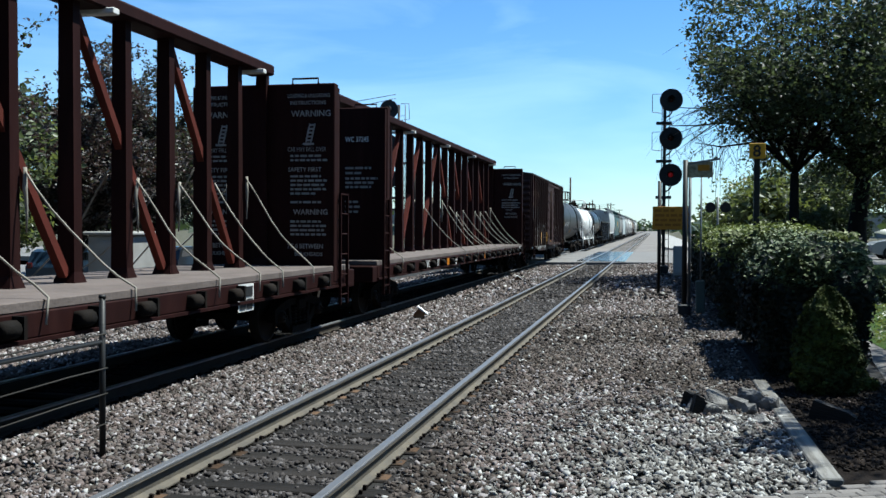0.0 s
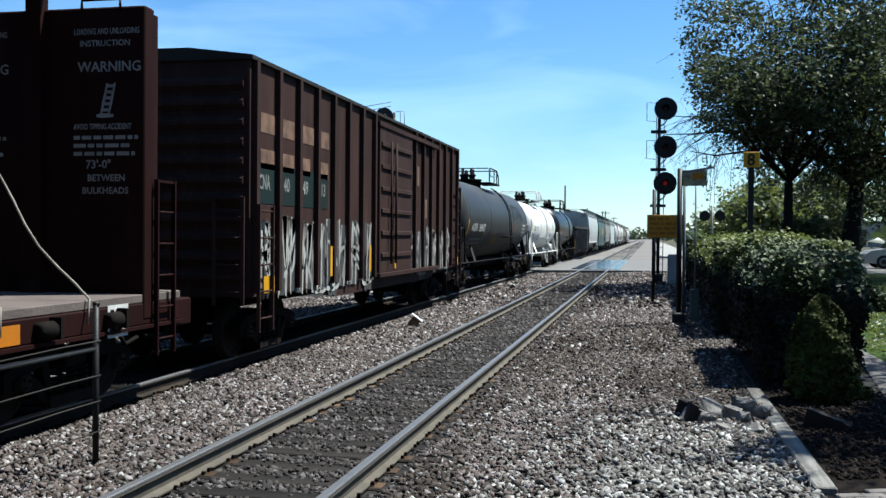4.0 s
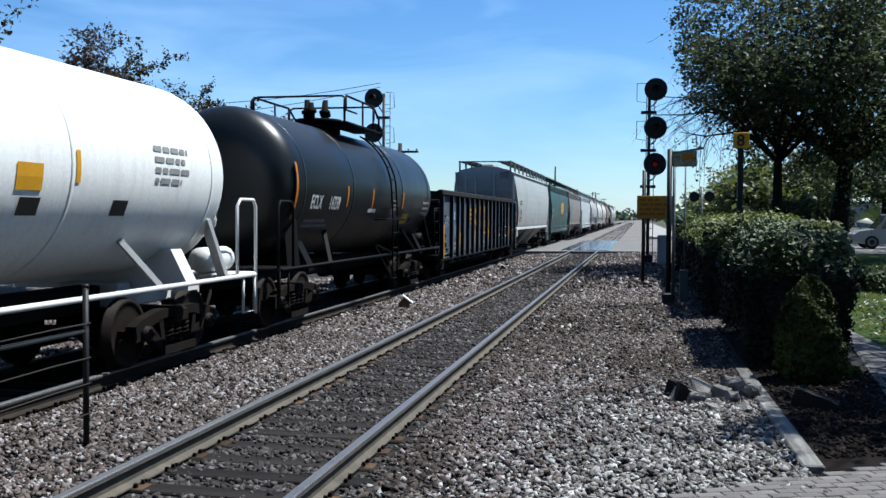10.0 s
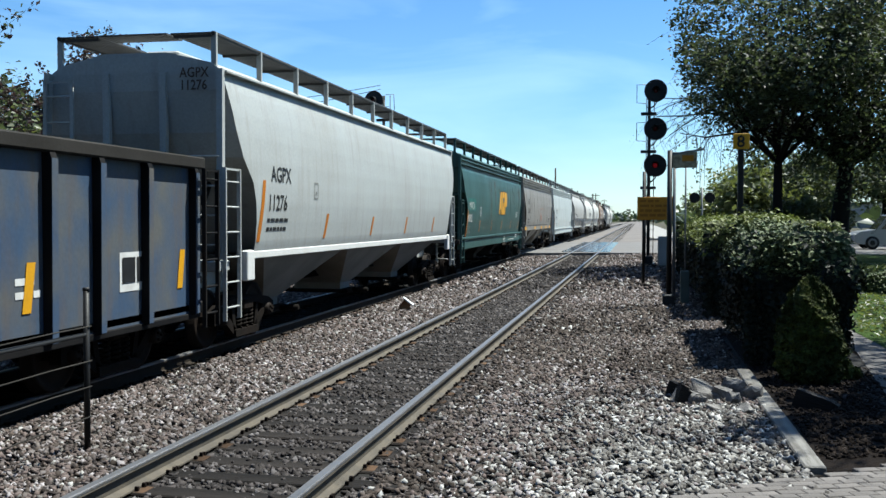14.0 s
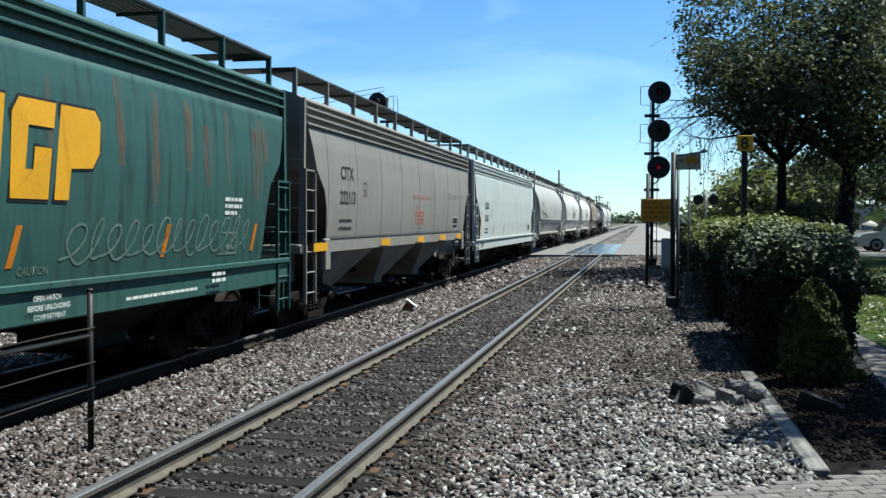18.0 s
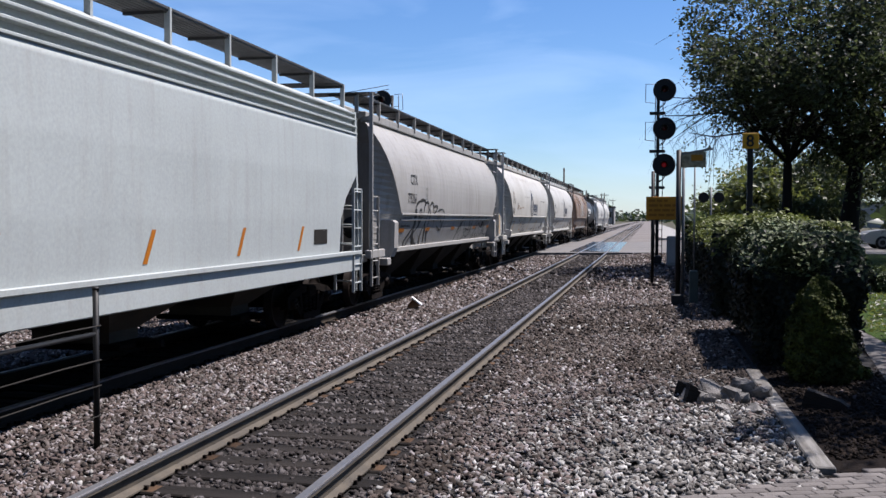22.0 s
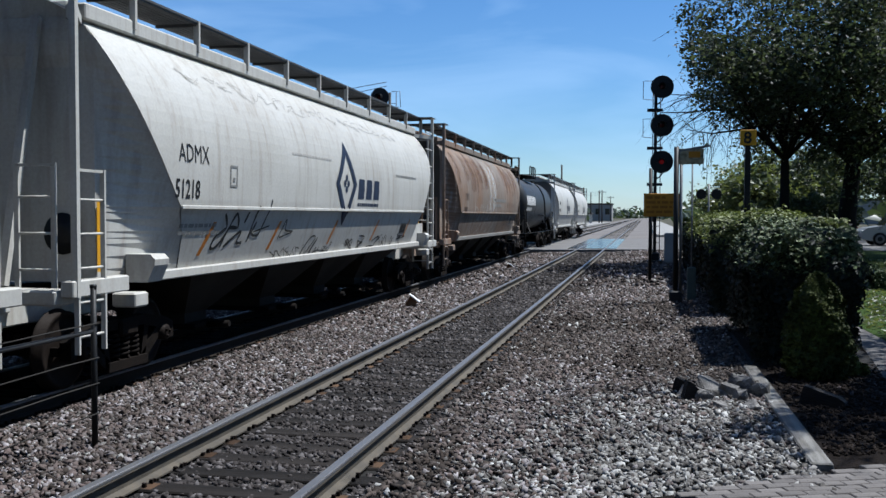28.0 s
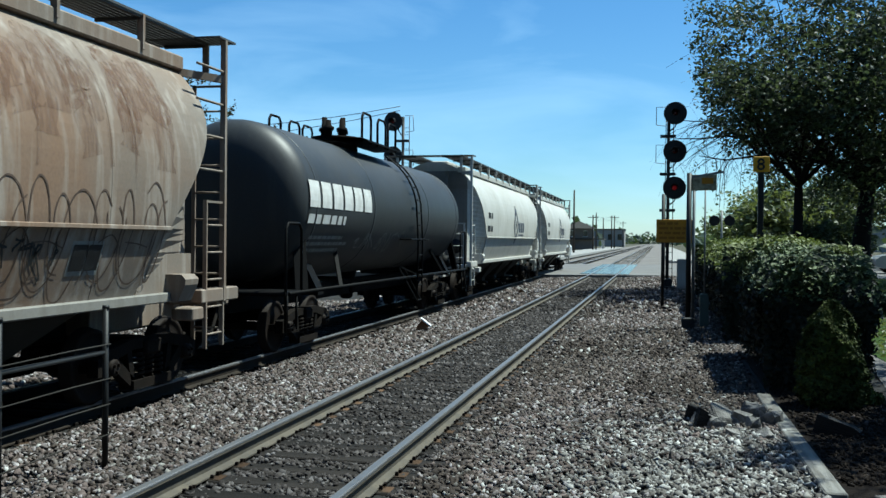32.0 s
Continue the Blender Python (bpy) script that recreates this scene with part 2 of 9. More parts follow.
    def prism(self, outline, axis, a, b):
        """An outline of (u, v) points swept along an axis from a to b. Axis x: (y, z); y: (x, z); z: (x, y)."""
        put = {"x": lambda u, v, w: (w, u, v), "y": lambda u, v, w: (u, w, v), "z": lambda u, v, w: (u, v, w)}[axis]
        n = len(outline)
        vs = [put(u, v, a) for u, v in outline] + [put(u, v, b) for u, v in outline]
        fs = [tuple(range(n - 1, -1, -1)), tuple(range(n, 2 * n))] + [(i, (i + 1) % n, n + (i + 1) % n, n + i) for i in range(n)]
        return self.add(vs, fs)

    def turned(self, profile, axis_point, axis, n=32, smooth=True):
        """A profile of (along, radius) turned round an axis, x, y or z, through a point."""
        put = {"x": lambda a, c, s: (a, c, s), "y": lambda a, c, s: (c, a, s), "z": lambda a, c, s: (c, s, a)}[axis]
        o = Vector(axis_point)
        vs = [o + Vector(put(a, r * math.cos(2 * math.pi * j / n), r * math.sin(2 * math.pi * j / n))) for a, r in profile for j in range(n)]
        fs = [(i * n + j, i * n + (j + 1) % n, (i + 1) * n + (j + 1) % n, (i + 1) * n + j) for i in range(len(profile) - 1) for j in range(n)]
        k = len(self.v)
        self.add(vs, fs, smooth)
        self.f += [tuple(k + j for j in range(n - 1, -1, -1)), tuple(k + len(vs) - n + j for j in range(n))]
        self.smooth += [False, False]
        return self

    def mesh(self, name, mat):
        me = bpy.data.meshes.new(name)
        me.from_pydata(self.v, [], self.f)
        me.polygons.foreach_set("use_smooth", self.smooth)
        bm = bmesh.new()
        bm.from_mesh(me)
        bmesh.ops.recalc_face_normals(bm, faces=bm.faces)
        bm.to_mesh(me)
        bm.free()
        if mat:
            me.materials.append(mat)
        return me


def part(name, geo, mat, parent=None, label="", at=None):
    """One mesh object under a thing or a part."""
    ob = new(name, geo.mesh(name, mat) if isinstance(geo, Geo) else geo)
    ob.parent = parent
    if at is not None:
        ob.matrix_basis = at
    return tagged(ob, label)


def thing(name, label, category, m=None, group="", kind=""):
    ob = new(name)
    ob.empty_display_size = 0.2
    if m is not None:
        ob.matrix_basis = m
    return tagged(ob, label, category, group, kind)


def lettering(text, size, mat, depth=0.0):
    """The mesh of a line of writing in its own x, y plane, beginning at 0, 0."""
    cu = bpy.data.curves.new("lettering", "FONT")
    cu.body, cu.size, cu.extrude, cu.offset = text, size, depth, 0 if "M" in text else size * 0.017
    cu.resolution_u = 2
    ob = bpy.data.objects.new("lettering", cu)
    me = bpy.data.meshes.new_from_object(ob)
    bpy.data.objects.remove(ob)
    bpy.data.curves.remove(cu)
    me.materials.append(mat)
    return me


def write(name, text, size, mat, parent, place, label=""):
    """Writing laid on a surface: place(u, v) gives the point for a place u along the line and v above it."""
    me = lettering(text, size, mat)
    for v in me.vertices:
        v.co = place(v.co.x, v.co.y)
    return part(name, me, None, parent, label)


def bars(lines, height, gap, mat, name, parent, place, seed=1, label=""):
    """Unreadable writing: short bars in lines of the given lengths."""
    rnd = random.Random(seed)
    g = Geo()
    for i, length in enumerate(lines):
        u, v = 0.0, -i * (height + gap)
        while u < length:
            w = min(rnd.uniform(1.2, 4.0) * height, length - u)
            if w > 0.3 * height:
                g.add([place(u, v), place(u + w, v), place(u + w, v + height), place(u, v + height)], [(0, 1, 2, 3)])
            u += w + height * 0.6
    return tagged(part(name, g, mat, parent, label), label, kind="stuff")

# ---- ground, tracks ----
NEAR_X, FAR_X, FAR_Z = -3.05, -7.2, -0.06


def rail_geo(x, z, y0, y1, head):
    out = [(-0.036, 0.0), (0.036, 0.0), (0.038, -0.036), (0.034, -0.04), (0.008, -0.044), (0.008, -0.135), (0.03, -0.15), (0.07, -0.158), (0.07, -0.17),
           (-0.07, -0.17), (-0.07, -0.158), (-0.03, -0.15), (-0.008, -0.135), (-0.008, -0.044), (-0.034, -0.04), (-0.038, -0.036)]
    if head:
        out = [(-0.03, 0.0035), (0.03, 0.0035), (0.0385, -0.004), (0.0385, -0.02), (-0.0385, -0.02), (-0.0385, -0.004)]
    return Geo().prism([(x + u, z + v) for u, v in out], "y", y0, y1)


def track(name, x, z, tie_from, tie_to, label):
    root = thing(name, label, "railway track", pose(x, 0, z), kind="structure")
    for s in (-1, 1):
        rail = part("rail", rail_geo(s * 0.755, 0, -60, 900, False), M_RAIL if x == NEAR_X else M_RAIL_SHADED, root)
        part("rail_head", rail_geo(s * 0.755, 0, -60, 900, True), M_RAIL_TOP, rail, "polished running surface")
    rnd = random.Random(5 if x == NEAR_X else 6)
    tie_mat = M_TIE if x == NEAR_X else M_TIE_SHADED
    shapes = []
    for k in range(6):
        g = Geo()
        w = 0.11 + 0.012 * rnd.random()
        g.box(-1.3 - 0.03 * rnd.random(), 1.3 + 0.03 * rnd.random(), -w, w, -0.36, -0.178, 0.012)
        shapes.append(g.mesh("tie", tie_mat))
    plate = Geo().box(-0.16, 0.16, -0.09, 0.09, -0.18, -0.168, 0.005).mesh("tie_plate", M_PLATE)
    far, spikes = Geo(), Geo()
    y, i = -25.0, 0
    while y < 420:
        turn = rnd.uniform(-0.8, 0.8)
        lift = rnd.uniform(-0.012, 0.006)
        if tie_from <= y <= tie_to:
            ob = new("tie", rnd.choice(shapes))
            ob.parent = root
            ob.matrix_basis = pose(rnd.uniform(-0.03, 0.03), y, lift, 0, 0, turn)
            if y < 34:
                for s in (-1, 1):
                    pl = new("tie_plate", plate)
                    pl.parent = root
                    pl.matrix_basis = pose(s * 0.755, y, rnd.uniform(-0.014, 0.0), 0, rnd.uniform(-1.5, 1.5), turn)
                    for a, b in ((-0.085, 0.05), (0.085, -0.05), (-0.085, -0.06), (0.085, 0.06)):
                        spikes.box(s * 0.755 + a - 0.014, s * 0.755 + a + 0.014, y + b - 0.012, y + b + 0.012, -0.17, -0.145 + rnd.uniform(0, 0.012))
                    # rail anchors beside the tie
                    spikes.box(s * 0.755 - 0.085, s * 0.755 + 0.085, y + 0.125, y + 0.145, -0.2, -0.155)
        else:
            far.box(-1.3, 1.3, y - 0.11, y + 0.11, -0.3, -0.178 + lift)
        y += 0.495
        i += 1
    tagged(part("spikes", spikes, M_SPIKE, root), kind="stuff")
    tagged(part("far_ties", far, tie_mat, root), kind="stuff")
    return root


def ground_height(x):
    pts = [(-60, -0.55), (-13, -0.5), (-10.6, -0.42), (-9.0, -0.27), (-5.6, -0.25), (-4.6, -0.2), (-1.5, -0.2), (-0.6, -0.16), (1.0, -0.1), (3.0, -0.06), (60, -0.06)]
    return float(np.interp(x, [p[0] for p in pts], [p[1] for p in pts]))


def sheet(name, x0, x1, y0, y1, mat, lift, label, category):
    g = Geo()
    xs = sorted({x0, x1, *[p for p in (-13, -10.6, -9.0, -5.6, -4.6, -1.5, -0.6, 1.0, 3.0) if x0 < p < x1]})
    vs = [(x, y, ground_height(x) + lift) for y in (y0, y1) for x in xs]
    n = len(xs)
    g.add(vs, [(i, i + 1, n + i + 1, n + i) for i in range(n - 1)])
    ob = part(name, g, mat)
    return tagged(ob, label, category, kind="structure")


M_GRASS = material("dry_verge", (0.13, 0.125, 0.09), 0.95, 0, (0.17, 0.16, 0.13), 60, 0.7, 0.7, 1.0, spec=0.1)
sheet("ground", -2600, 2600, -60, 4000, M_GRASS, -0.06, "flat grassy ground reaching to the horizon", "ground")
sheet("ballast_bed", -13.4, 3.1, -60, 900, M_BALLAST, 0.0, "bed of grey crushed limestone under the tracks", "ballast")
M_BALLAST_FAR = material("pale_gravel_beyond_crossing", (0.3, 0.28, 0.265), 0.95, 0, (0.19, 0.175, 0.165), 26, 0.12, 0.6, 1.0, spec=0.1)
sheet("gravel_strip", -13.2, 3.0, 84, 880, M_BALLAST_FAR, 0.02, "pale dusty gravel round the tracks beyond the crossing", "gravel")
track("track", NEAR_X, 0, 0, 80, "empty main track with worn rails on old wooden ties")
track("track", FAR_X, FAR_Z, 0, 42, "main track under the train, worn rails on wooden ties")

# ---- the train ----
SPEED = 8.1
WHEEL_R = 0.44
TRAIN = []      # (car, place along the track at 0 s)
WHEELSETS = []


def wheelset_geo():
    g = Geo()
    for s in (-1, 1):
        p = [(-0.065, 0.1), (-0.07, 0.2), (-0.045, 0.3), (-0.05, 0.375), (-0.065, 0.39), (-0.065, WHEEL_R), (0.04, WHEEL_R - 0.004), (0.045, WHEEL_R + 0.025),
             (0.07, WHEEL_R + 0.02), (0.07, 0.38), (0.04, 0.37), (0.02, 0.3), (0.04, 0.2), (0.09, 0.1)]
        g.turned([(-s * a, r) for a, r in p], (s * 0.755, 0, 0), "x", 28)
    g.turned([(-1.13, 0.06), (-1.12, 0.1), (-0.98, 0.105), (-0.95, 0.08), (0.95, 0.08), (0.98, 0.105), (1.12, 0.1), (1.13, 0.06)], (0, 0, 0), "x", 14)
    for s in (-1, 1):       # end-cap bolts and two lightening marks, so that the turning shows
        for k in range(3):
            a = 2 * math.pi * k / 3
            g.box(s * 1.145 - 0.015, s * 1.145 + 0.015, 0.05 * math.cos(a) - 0.016, 0.05 * math.cos(a) + 0.016, 0.05 * math.sin(a) - 0.016, 0.05 * math.sin(a) + 0.016)
    return g


def sideframe_geo():
    g = Geo()
    w0, w1 = 0.93, 1.07
    g.prism([(-1.16, 0.47), (-1.16, 0.56), (-0.95, 0.645), (-0.5, 0.72), (0.5, 0.72), (0.95, 0.645), (1.16, 0.56), (1.16, 0.47), (0.78, 0.52), (0.42, 0.6), (-0.42, 0.6), (-0.78, 0.52)], "x", w0, w1)
    for s in (-1, 1):
        g.prism([(s * 1.16, 0.36), (s * 1.16, 0.5), (s * 1.04, 0.54), (s * 1.04, 0.36)], "x", w0, w1)
        g.prism([(s * 0.74, 0.54), (s * 0.86, 0.56), (s * 0.86, 0.46), (s * 0.74, 0.36), (s * 0.42, 0.14), (s * 0.36, 0.24)], "x", w0 + 0.01, w1 - 0.01)
        g.prism([(s * 0.44, 0.62), (s * 0.56, 0.66), (s * 0.44, 0.2), (s * 0.34, 0.2)], "x", w0 + 0.01, w1 - 0.01)
    g.prism([(-0.45, 0.12), (0.45, 0.12), (0.45, 0.23), (-0.45, 0.23)], "x", w0 - 0.03, w1 + 0.03)
    return g


def spring_geo():
    return Geo().pipe([(1.0 + 0.075 * math.cos(a), 0.085 * math.sin(a), 0.235 + 0.3 * a / (10 * math.pi)) for a in [k * math.pi / 4 for k in range(41)]], 0.022, 5)


_wheelset, _sideframe, _spring = wheelset_geo().mesh("wheelset", M_WHEEL), sideframe_geo().mesh("side_frame", M_TRUCK), spring_geo().mesh("spring", M_TRUCK)
_other_frame = Geo().add([(-x, y, z) for x, y, z in sideframe_geo().v], sideframe_geo().f).mesh("side_frame", M_TRUCK)
_bolster = Geo().box(-1.12, 1.12, -0.2, 0.2, 0.5, 0.72, 0.04).box(-0.25, 0.25, -0.25, 0.25, 0.7, 0.86, 0.03).box(-0.9, 0.9, -1.15, -1.1, 0.4, 0.5).mesh("truck", M_TRUCK)


def truck(car, y):
    """A two-axle truck: bolster, side frames, springs, wheelsets."""
    root = part("truck", _bolster, None, car, "", pose(0, y, 0))
    for me in (_sideframe, _other_frame):
        part("side_frame", me, None, root)
    for d in (-0.22, 0.0, 0.22):
        part("spring", _spring, None, root, "", pose(0, d, 0))
    for s in (-1, 1):
        w = part("wheelset", _wheelset, None, root, "two worn steel wheels on an axle", pose(0, s * 0.89, WHEEL_R + 0.005))
        WHEELSETS.append(w)


def coupler(car, y, s):
    g = Geo()
    g.box(-0.1, 0.1, min(y, y + s * 0.62), max(y, y + s * 0.62), 0.78, 0.96, 0.02)
    g.box(-0.17, 0.13, min(y + s * 0.5, y + s * 0.78), max(y + s * 0.5, y + s * 0.78), 0.74, 1.0, 0.05)
    g.pipe([(0.25, y, 0.8), (0.28, y + s * 0.3, 0.45), (0.2, y + s * 0.75, 0.5)], 0.03, 6)
    part("coupler", g, M_TRUCK, car)


_rungs = {}


def add_ladder(name, car, mat, x, y0, y1, z0, z1, step, r=0.016, along="y"):
    """A ladder with its rungs as parts of it; along y on a car's side, along x on its end."""
    at = (lambda u, z: (x, u, z)) if along == "y" else (lambda u, z: (u, x, z))
    g = Geo()
    for u in (y0, y1):
        g.bar(at(u, z0), at(u, z1), 0.055, 0.03)
    g.bar(at(y0, z1 - 0.02), at(y1, z1 - 0.02), 0.03)
    ladder = part(name, g, mat, car)
    key = (along, round(y1 - y0, 3), mat.name)
    if key not in _rungs:
        w = (y1 - y0) / 2
        _rungs[key] = Geo().pipe([(0, -w, 0), (0, w, 0)] if along == "y" else [(-w, 0, 0), (w, 0, 0)], r, 6).mesh("rung", mat)
    z = z0 + step * 0.5
    while z < z1 - 0.05:
        part("rung", _rungs[key], None, ladder, "", pose(*at((y0 + y1) / 2, z)))
        z += step
    return ladder


def stroke_geo(points, width, place):
    """A painted stroke: a ribbon of that width through (u, v) points, laid on a surface."""
    pts = []
    p = [Vector((*q, 0)) for q in points]
    for i in range(len(p) - 1):
        a, b, c, d = p[max(i - 1, 0)], p[i], p[i + 1], p[min(i + 2, len(p) - 1)]
        for k in range(5):
            t = k / 5
            pts.append(0.5 * ((2 * b) + (c - a) * t + (2 * a - 5 * b + 4 * c - d) * t * t + (3 * b - a - 3 * c + d) * t ** 3))
    pts.append(p[-1])
    vs = []
    for i, q in enumerate(pts):
        d = (pts[min(i + 1, len(pts) - 1)] - pts[max(i - 1, 0)])
        d = d.normalized() if d.length > 1e-6 else Vector((1, 0, 0))
        n = Vector((-d.y, d.x, 0)) * width / 2 * (0.65 + 0.5 * abs(math.sin(i * 0.7)))
        vs += [place((q + n).x, (q + n).y), place((q - n).x, (q - n).y)]
    return Geo().add(vs, [(2 * i, 2 * i + 1, 2 * i + 3, 2 * i + 2) for i in range(len(pts) - 1)])


def scrawl(car, place, mat, u0, u1, v0, v1, width, count, seed, name="graffiti"):
    """Sprayed letters that nobody can read."""
    rnd = random.Random(seed)
    for k in range(count):
        u = u0 + (u1 - u0) * (k + 0.5) / count
        w = (u1 - u0) / count
        pts = [(u + rnd.uniform(-0.6, 0.6) * w, v0 + (v1 - v0) * rnd.choice((0.02, 0.2, 0.5, 0.8, 0.98)) + rnd.uniform(-0.05, 0.05)) for _ in range(rnd.randint(4, 7))]
        part(name, stroke_geo(pts, width, place), mat, car, "sprayed graffiti stroke")


def patch(name, car, place, u, v, w, h, mat, label=""):
    n = max(1, int(h / 0.12))
    vs = [place(u + a * w, v + h * k / n) for k in range(n + 1) for a in (0, 1)]
    return part(name, Geo().add(vs, [(2 * k, 2 * k + 1, 2 * k + 3, 2 * k + 2) for k in range(n)]), mat, car, label)


def underframe(car, half, mat, sill_w=0.36):
    part("center_sill", Geo().box(-sill_w / 2, sill_w / 2, -half, half, 0.68, 1.02, 0.02), mat, car)
    for s in (-1, 1):
        coupler(car, s * half, s)


def car_root(name, label, category, y0):
    root = thing(name, label, category, pose(FAR_X, y0, FAR_Z), group="cars of the freight train")
    TRAIN.append((root, y0))
    return root


# -- covered hoppers --
def grating(x0, x1, y0, y1, z):
    """Open steel grating: bearing bars with cross bars."""
    g = Geo()
    n = max(2, int((x1 - x0) / 0.075))
    for k in range(n + 1):
        x = x0 + (x1 - x0) * k / n
        g.box(x - 0.031, x + 0.031, y0, y1, z - 0.026, z)
    m = max(2, int((y1 - y0) / 0.16))
    for k in range(m + 1):
        y = y0 + (y1 - y0) * k / m
        g.box(x0, x1, y - 0.015, y + 0.015, z - 0.018, z - 0.004)
    return g


def covered_hopper(y0, y1, profile, paint, label, seed, walk_mat, top_lines=0, pockets=3, sill_mat=None, under_mat=None, ribs=0, seams=(), end_mat=None, bottom=None, sill=None, seam_mat=None, gussets=False, bracket=(1.17, 1.5), cross=None, ridges=None, pale_under=False, sill_in=0.12):
    """Body: levels of (z, half width, distance of its end from the car's end)."""
    half = (y1 - y0) / 2
    car = car_root("covered_hopper_car", label, "hopper car", (y0 + y1) / 2)
    if bottom:
        profile = [(bottom, *profile[0][1:])] + list(profile[1:])
    zs = [p[0] for p in profile]
    xs = [p[1] for p in profile]
    es = [p[2] for p in profile]
    under_mat, sill_mat, end_mat = under_mat or paint, sill_mat or paint, end_mat or paint

    def side(u, v, lift=0.006):
        """u from the passing end of the car, v = height."""
        x = float(np.interp(v, zs, xs))
        return (x + lift, -half + u, v)

    # fine levels for a smooth curve
    lv = [(float(z), float(np.interp(z, zs, xs)), float(np.interp(z, zs, es))) for z in sorted({*zs, *np.linspace(zs[0], zs[-1], 22)})]
    n = len(lv)
    for s in (1, -1):
        vs = [(s * x, y, z) for z, x, e in lv for y in (-half + e, half - e)]
        part("side_sheet", Geo().add(vs, [(2 * i, 2 * i + 1, 2 * i + 3, 2 * i + 2) for i in range(n - 1)], True), paint, car)
    for s in (1, -1):
        # an upright end wall on top; below it the slope sheet runs in over the truck
        knee = 2.82
        if top_lines:
            vs = [(k * (x - 0.012), s * (half - e - 0.9 * max(0.0, knee - z)), z) for z, x, e in lv for k in (-1, 1)]
        else:
            # a narrow upright end wall, joined to the sides by slanting closing sheets
            wall = [min(x - 0.012, 1.12) for z, x, e in lv]
            vs = [(k * w, s * (half - min(e, 1.02) + 0.01), z) for w, (z, x, e) in zip(wall, lv) for k in (-1, 1)]
            for k in (-1, 1):
                cs = [p for w, (z, x, e) in zip(wall, lv) for p in ((k * (x - 0.012), s * (half - e), z), (k * w, s * (half - min(e, 1.02) + 0.01), z))]
                part("closing_sheet", Geo().add(cs, [(2 * i, 2 * i + 1, 2 * i + 3, 2 * i + 2) for i in range(n - 1)]), paint, car)
            # no hole is cut: a black disc paints the dark inside of the opening
            part("access_hole", Geo().turned([(0, 0.02), (s * 0.012, 0.24), (s * 0.012, 0.02)], (0.72, s * (half - 1.0), 1.75), "y", 20), M_INK, car, "black disc for the dark inside of a round opening")
        part("end_sheet", Geo().add(vs, [(2 * i, 2 * i + 1, 2 * i + 3, 2 * i + 2) for i in range(n - 1)], False), end_mat, car)
        if top_lines:
            for k in (-1, 1):
                part("end_stay", Geo().bar((k * 0.7, s * (half - 0.4), zs[0]), (k * 0.7, s * (half - 1.2), 2.5), 0.09, 0.07), M_DARK_GREY, car)
    # roof, slightly arched, with its side chords
    zt, xt, et = lv[-1]
    g = Geo()
    if top_lines:
        rise, zk, zw, xw = 0.36, zt + 0.16, zt + 0.56, 1.22
        arch = [(-xt - 0.02, zt), (-1.18, zt + 0.13), (-0.5, zt + 0.8 * rise), (0.5, zt + 0.8 * rise), (1.18, zt + 0.13), (xt + 0.02, zt)]
    else:
        rise, zk, zw, xw = 0.3, zt + 0.13, zt + 0.46, 1.05
        arch = [(-xt, zt), (-xt * 0.6, zt + 0.65 * rise), (-xt * 0.25, zt + rise), (xt * 0.25, zt + rise), (xt * 0.6, zt + 0.65 * rise), (xt, zt)]
    g.prism(arch, "y", -half + et, half - et)
    part("roof", g, paint, car)
    for s in (1, -1):
        if top_lines:
            for z, x in ridges or ((3.64, 1.5), (3.78, 1.49), (3.92, 1.475), (4.04, 1.46))[-top_lines - 1:]:
                part("top_chord", Geo().box(min(s * 1.3, s * x), max(s * 1.3, s * x), -half + et - 0.01, half - et + 0.01, z - 0.02, z + 0.02, 0.008), paint, car)
        else:
            part("top_chord", Geo().box(min(s * 0.8, s * 1.06), max(s * 0.8, s * 1.06), -half + et - 0.05, half - et + 0.05, zt - 0.05, zt + 0.14, 0.02), paint, car)
    # hatches
    y = -half + et + 0.8
    while y < half - et - 1.2:
        part("roof_hatch", Geo().box(-0.28, 0.28, y, y + 1.35, zt + rise - 0.03, zt + rise + 0.1, 0.03), paint, car)
        y += 1.5
    # running boards with their posts
    posts = int((2 * half - 0.6) / 1.66)
    for s in (1, -1):
        part("running_board", grating(min(s * xw, s * (xw - 0.62)), max(s * xw, s * (xw - 0.62)), -half + 0.25, half - 0.25, zw), walk_mat, car, "grated walkway along the roof")
        part("board_edge", Geo().box(s * xw - 0.02, s * xw + 0.02, -half + 0.25, half - 0.25, zw - 0.05, zw + 0.01), walk_mat, car)
        for k in range(posts + 1):
            y = -half + 0.3 + (2 * half - 0.6) * k / posts
            part("board_bracket", Geo().bar((s * xw, y, zk - 0.1), (s * xw, y, zw), 0.08, 0.05), paint, car)
            part("board_bearer", Geo().bar((s * xw, y, zw - 0.05), (s * (xw - 0.62), y, zw - 0.05), 0.05, 0.04), walk_mat, car)
    for s in (-1, 1):
        part("running_board", grating(-(cross or (xw - 0.02 if top_lines else 1.42)), cross or (xw - 0.02 if top_lines else 1.42), s * (half - 0.45) - 0.25, s * (half - 0.45) + 0.25, zw - 0.004), walk_mat, car, "cross walkway at the car's end")
    # sills, end platforms and corner posts
    zb, xb, eb = lv[0]
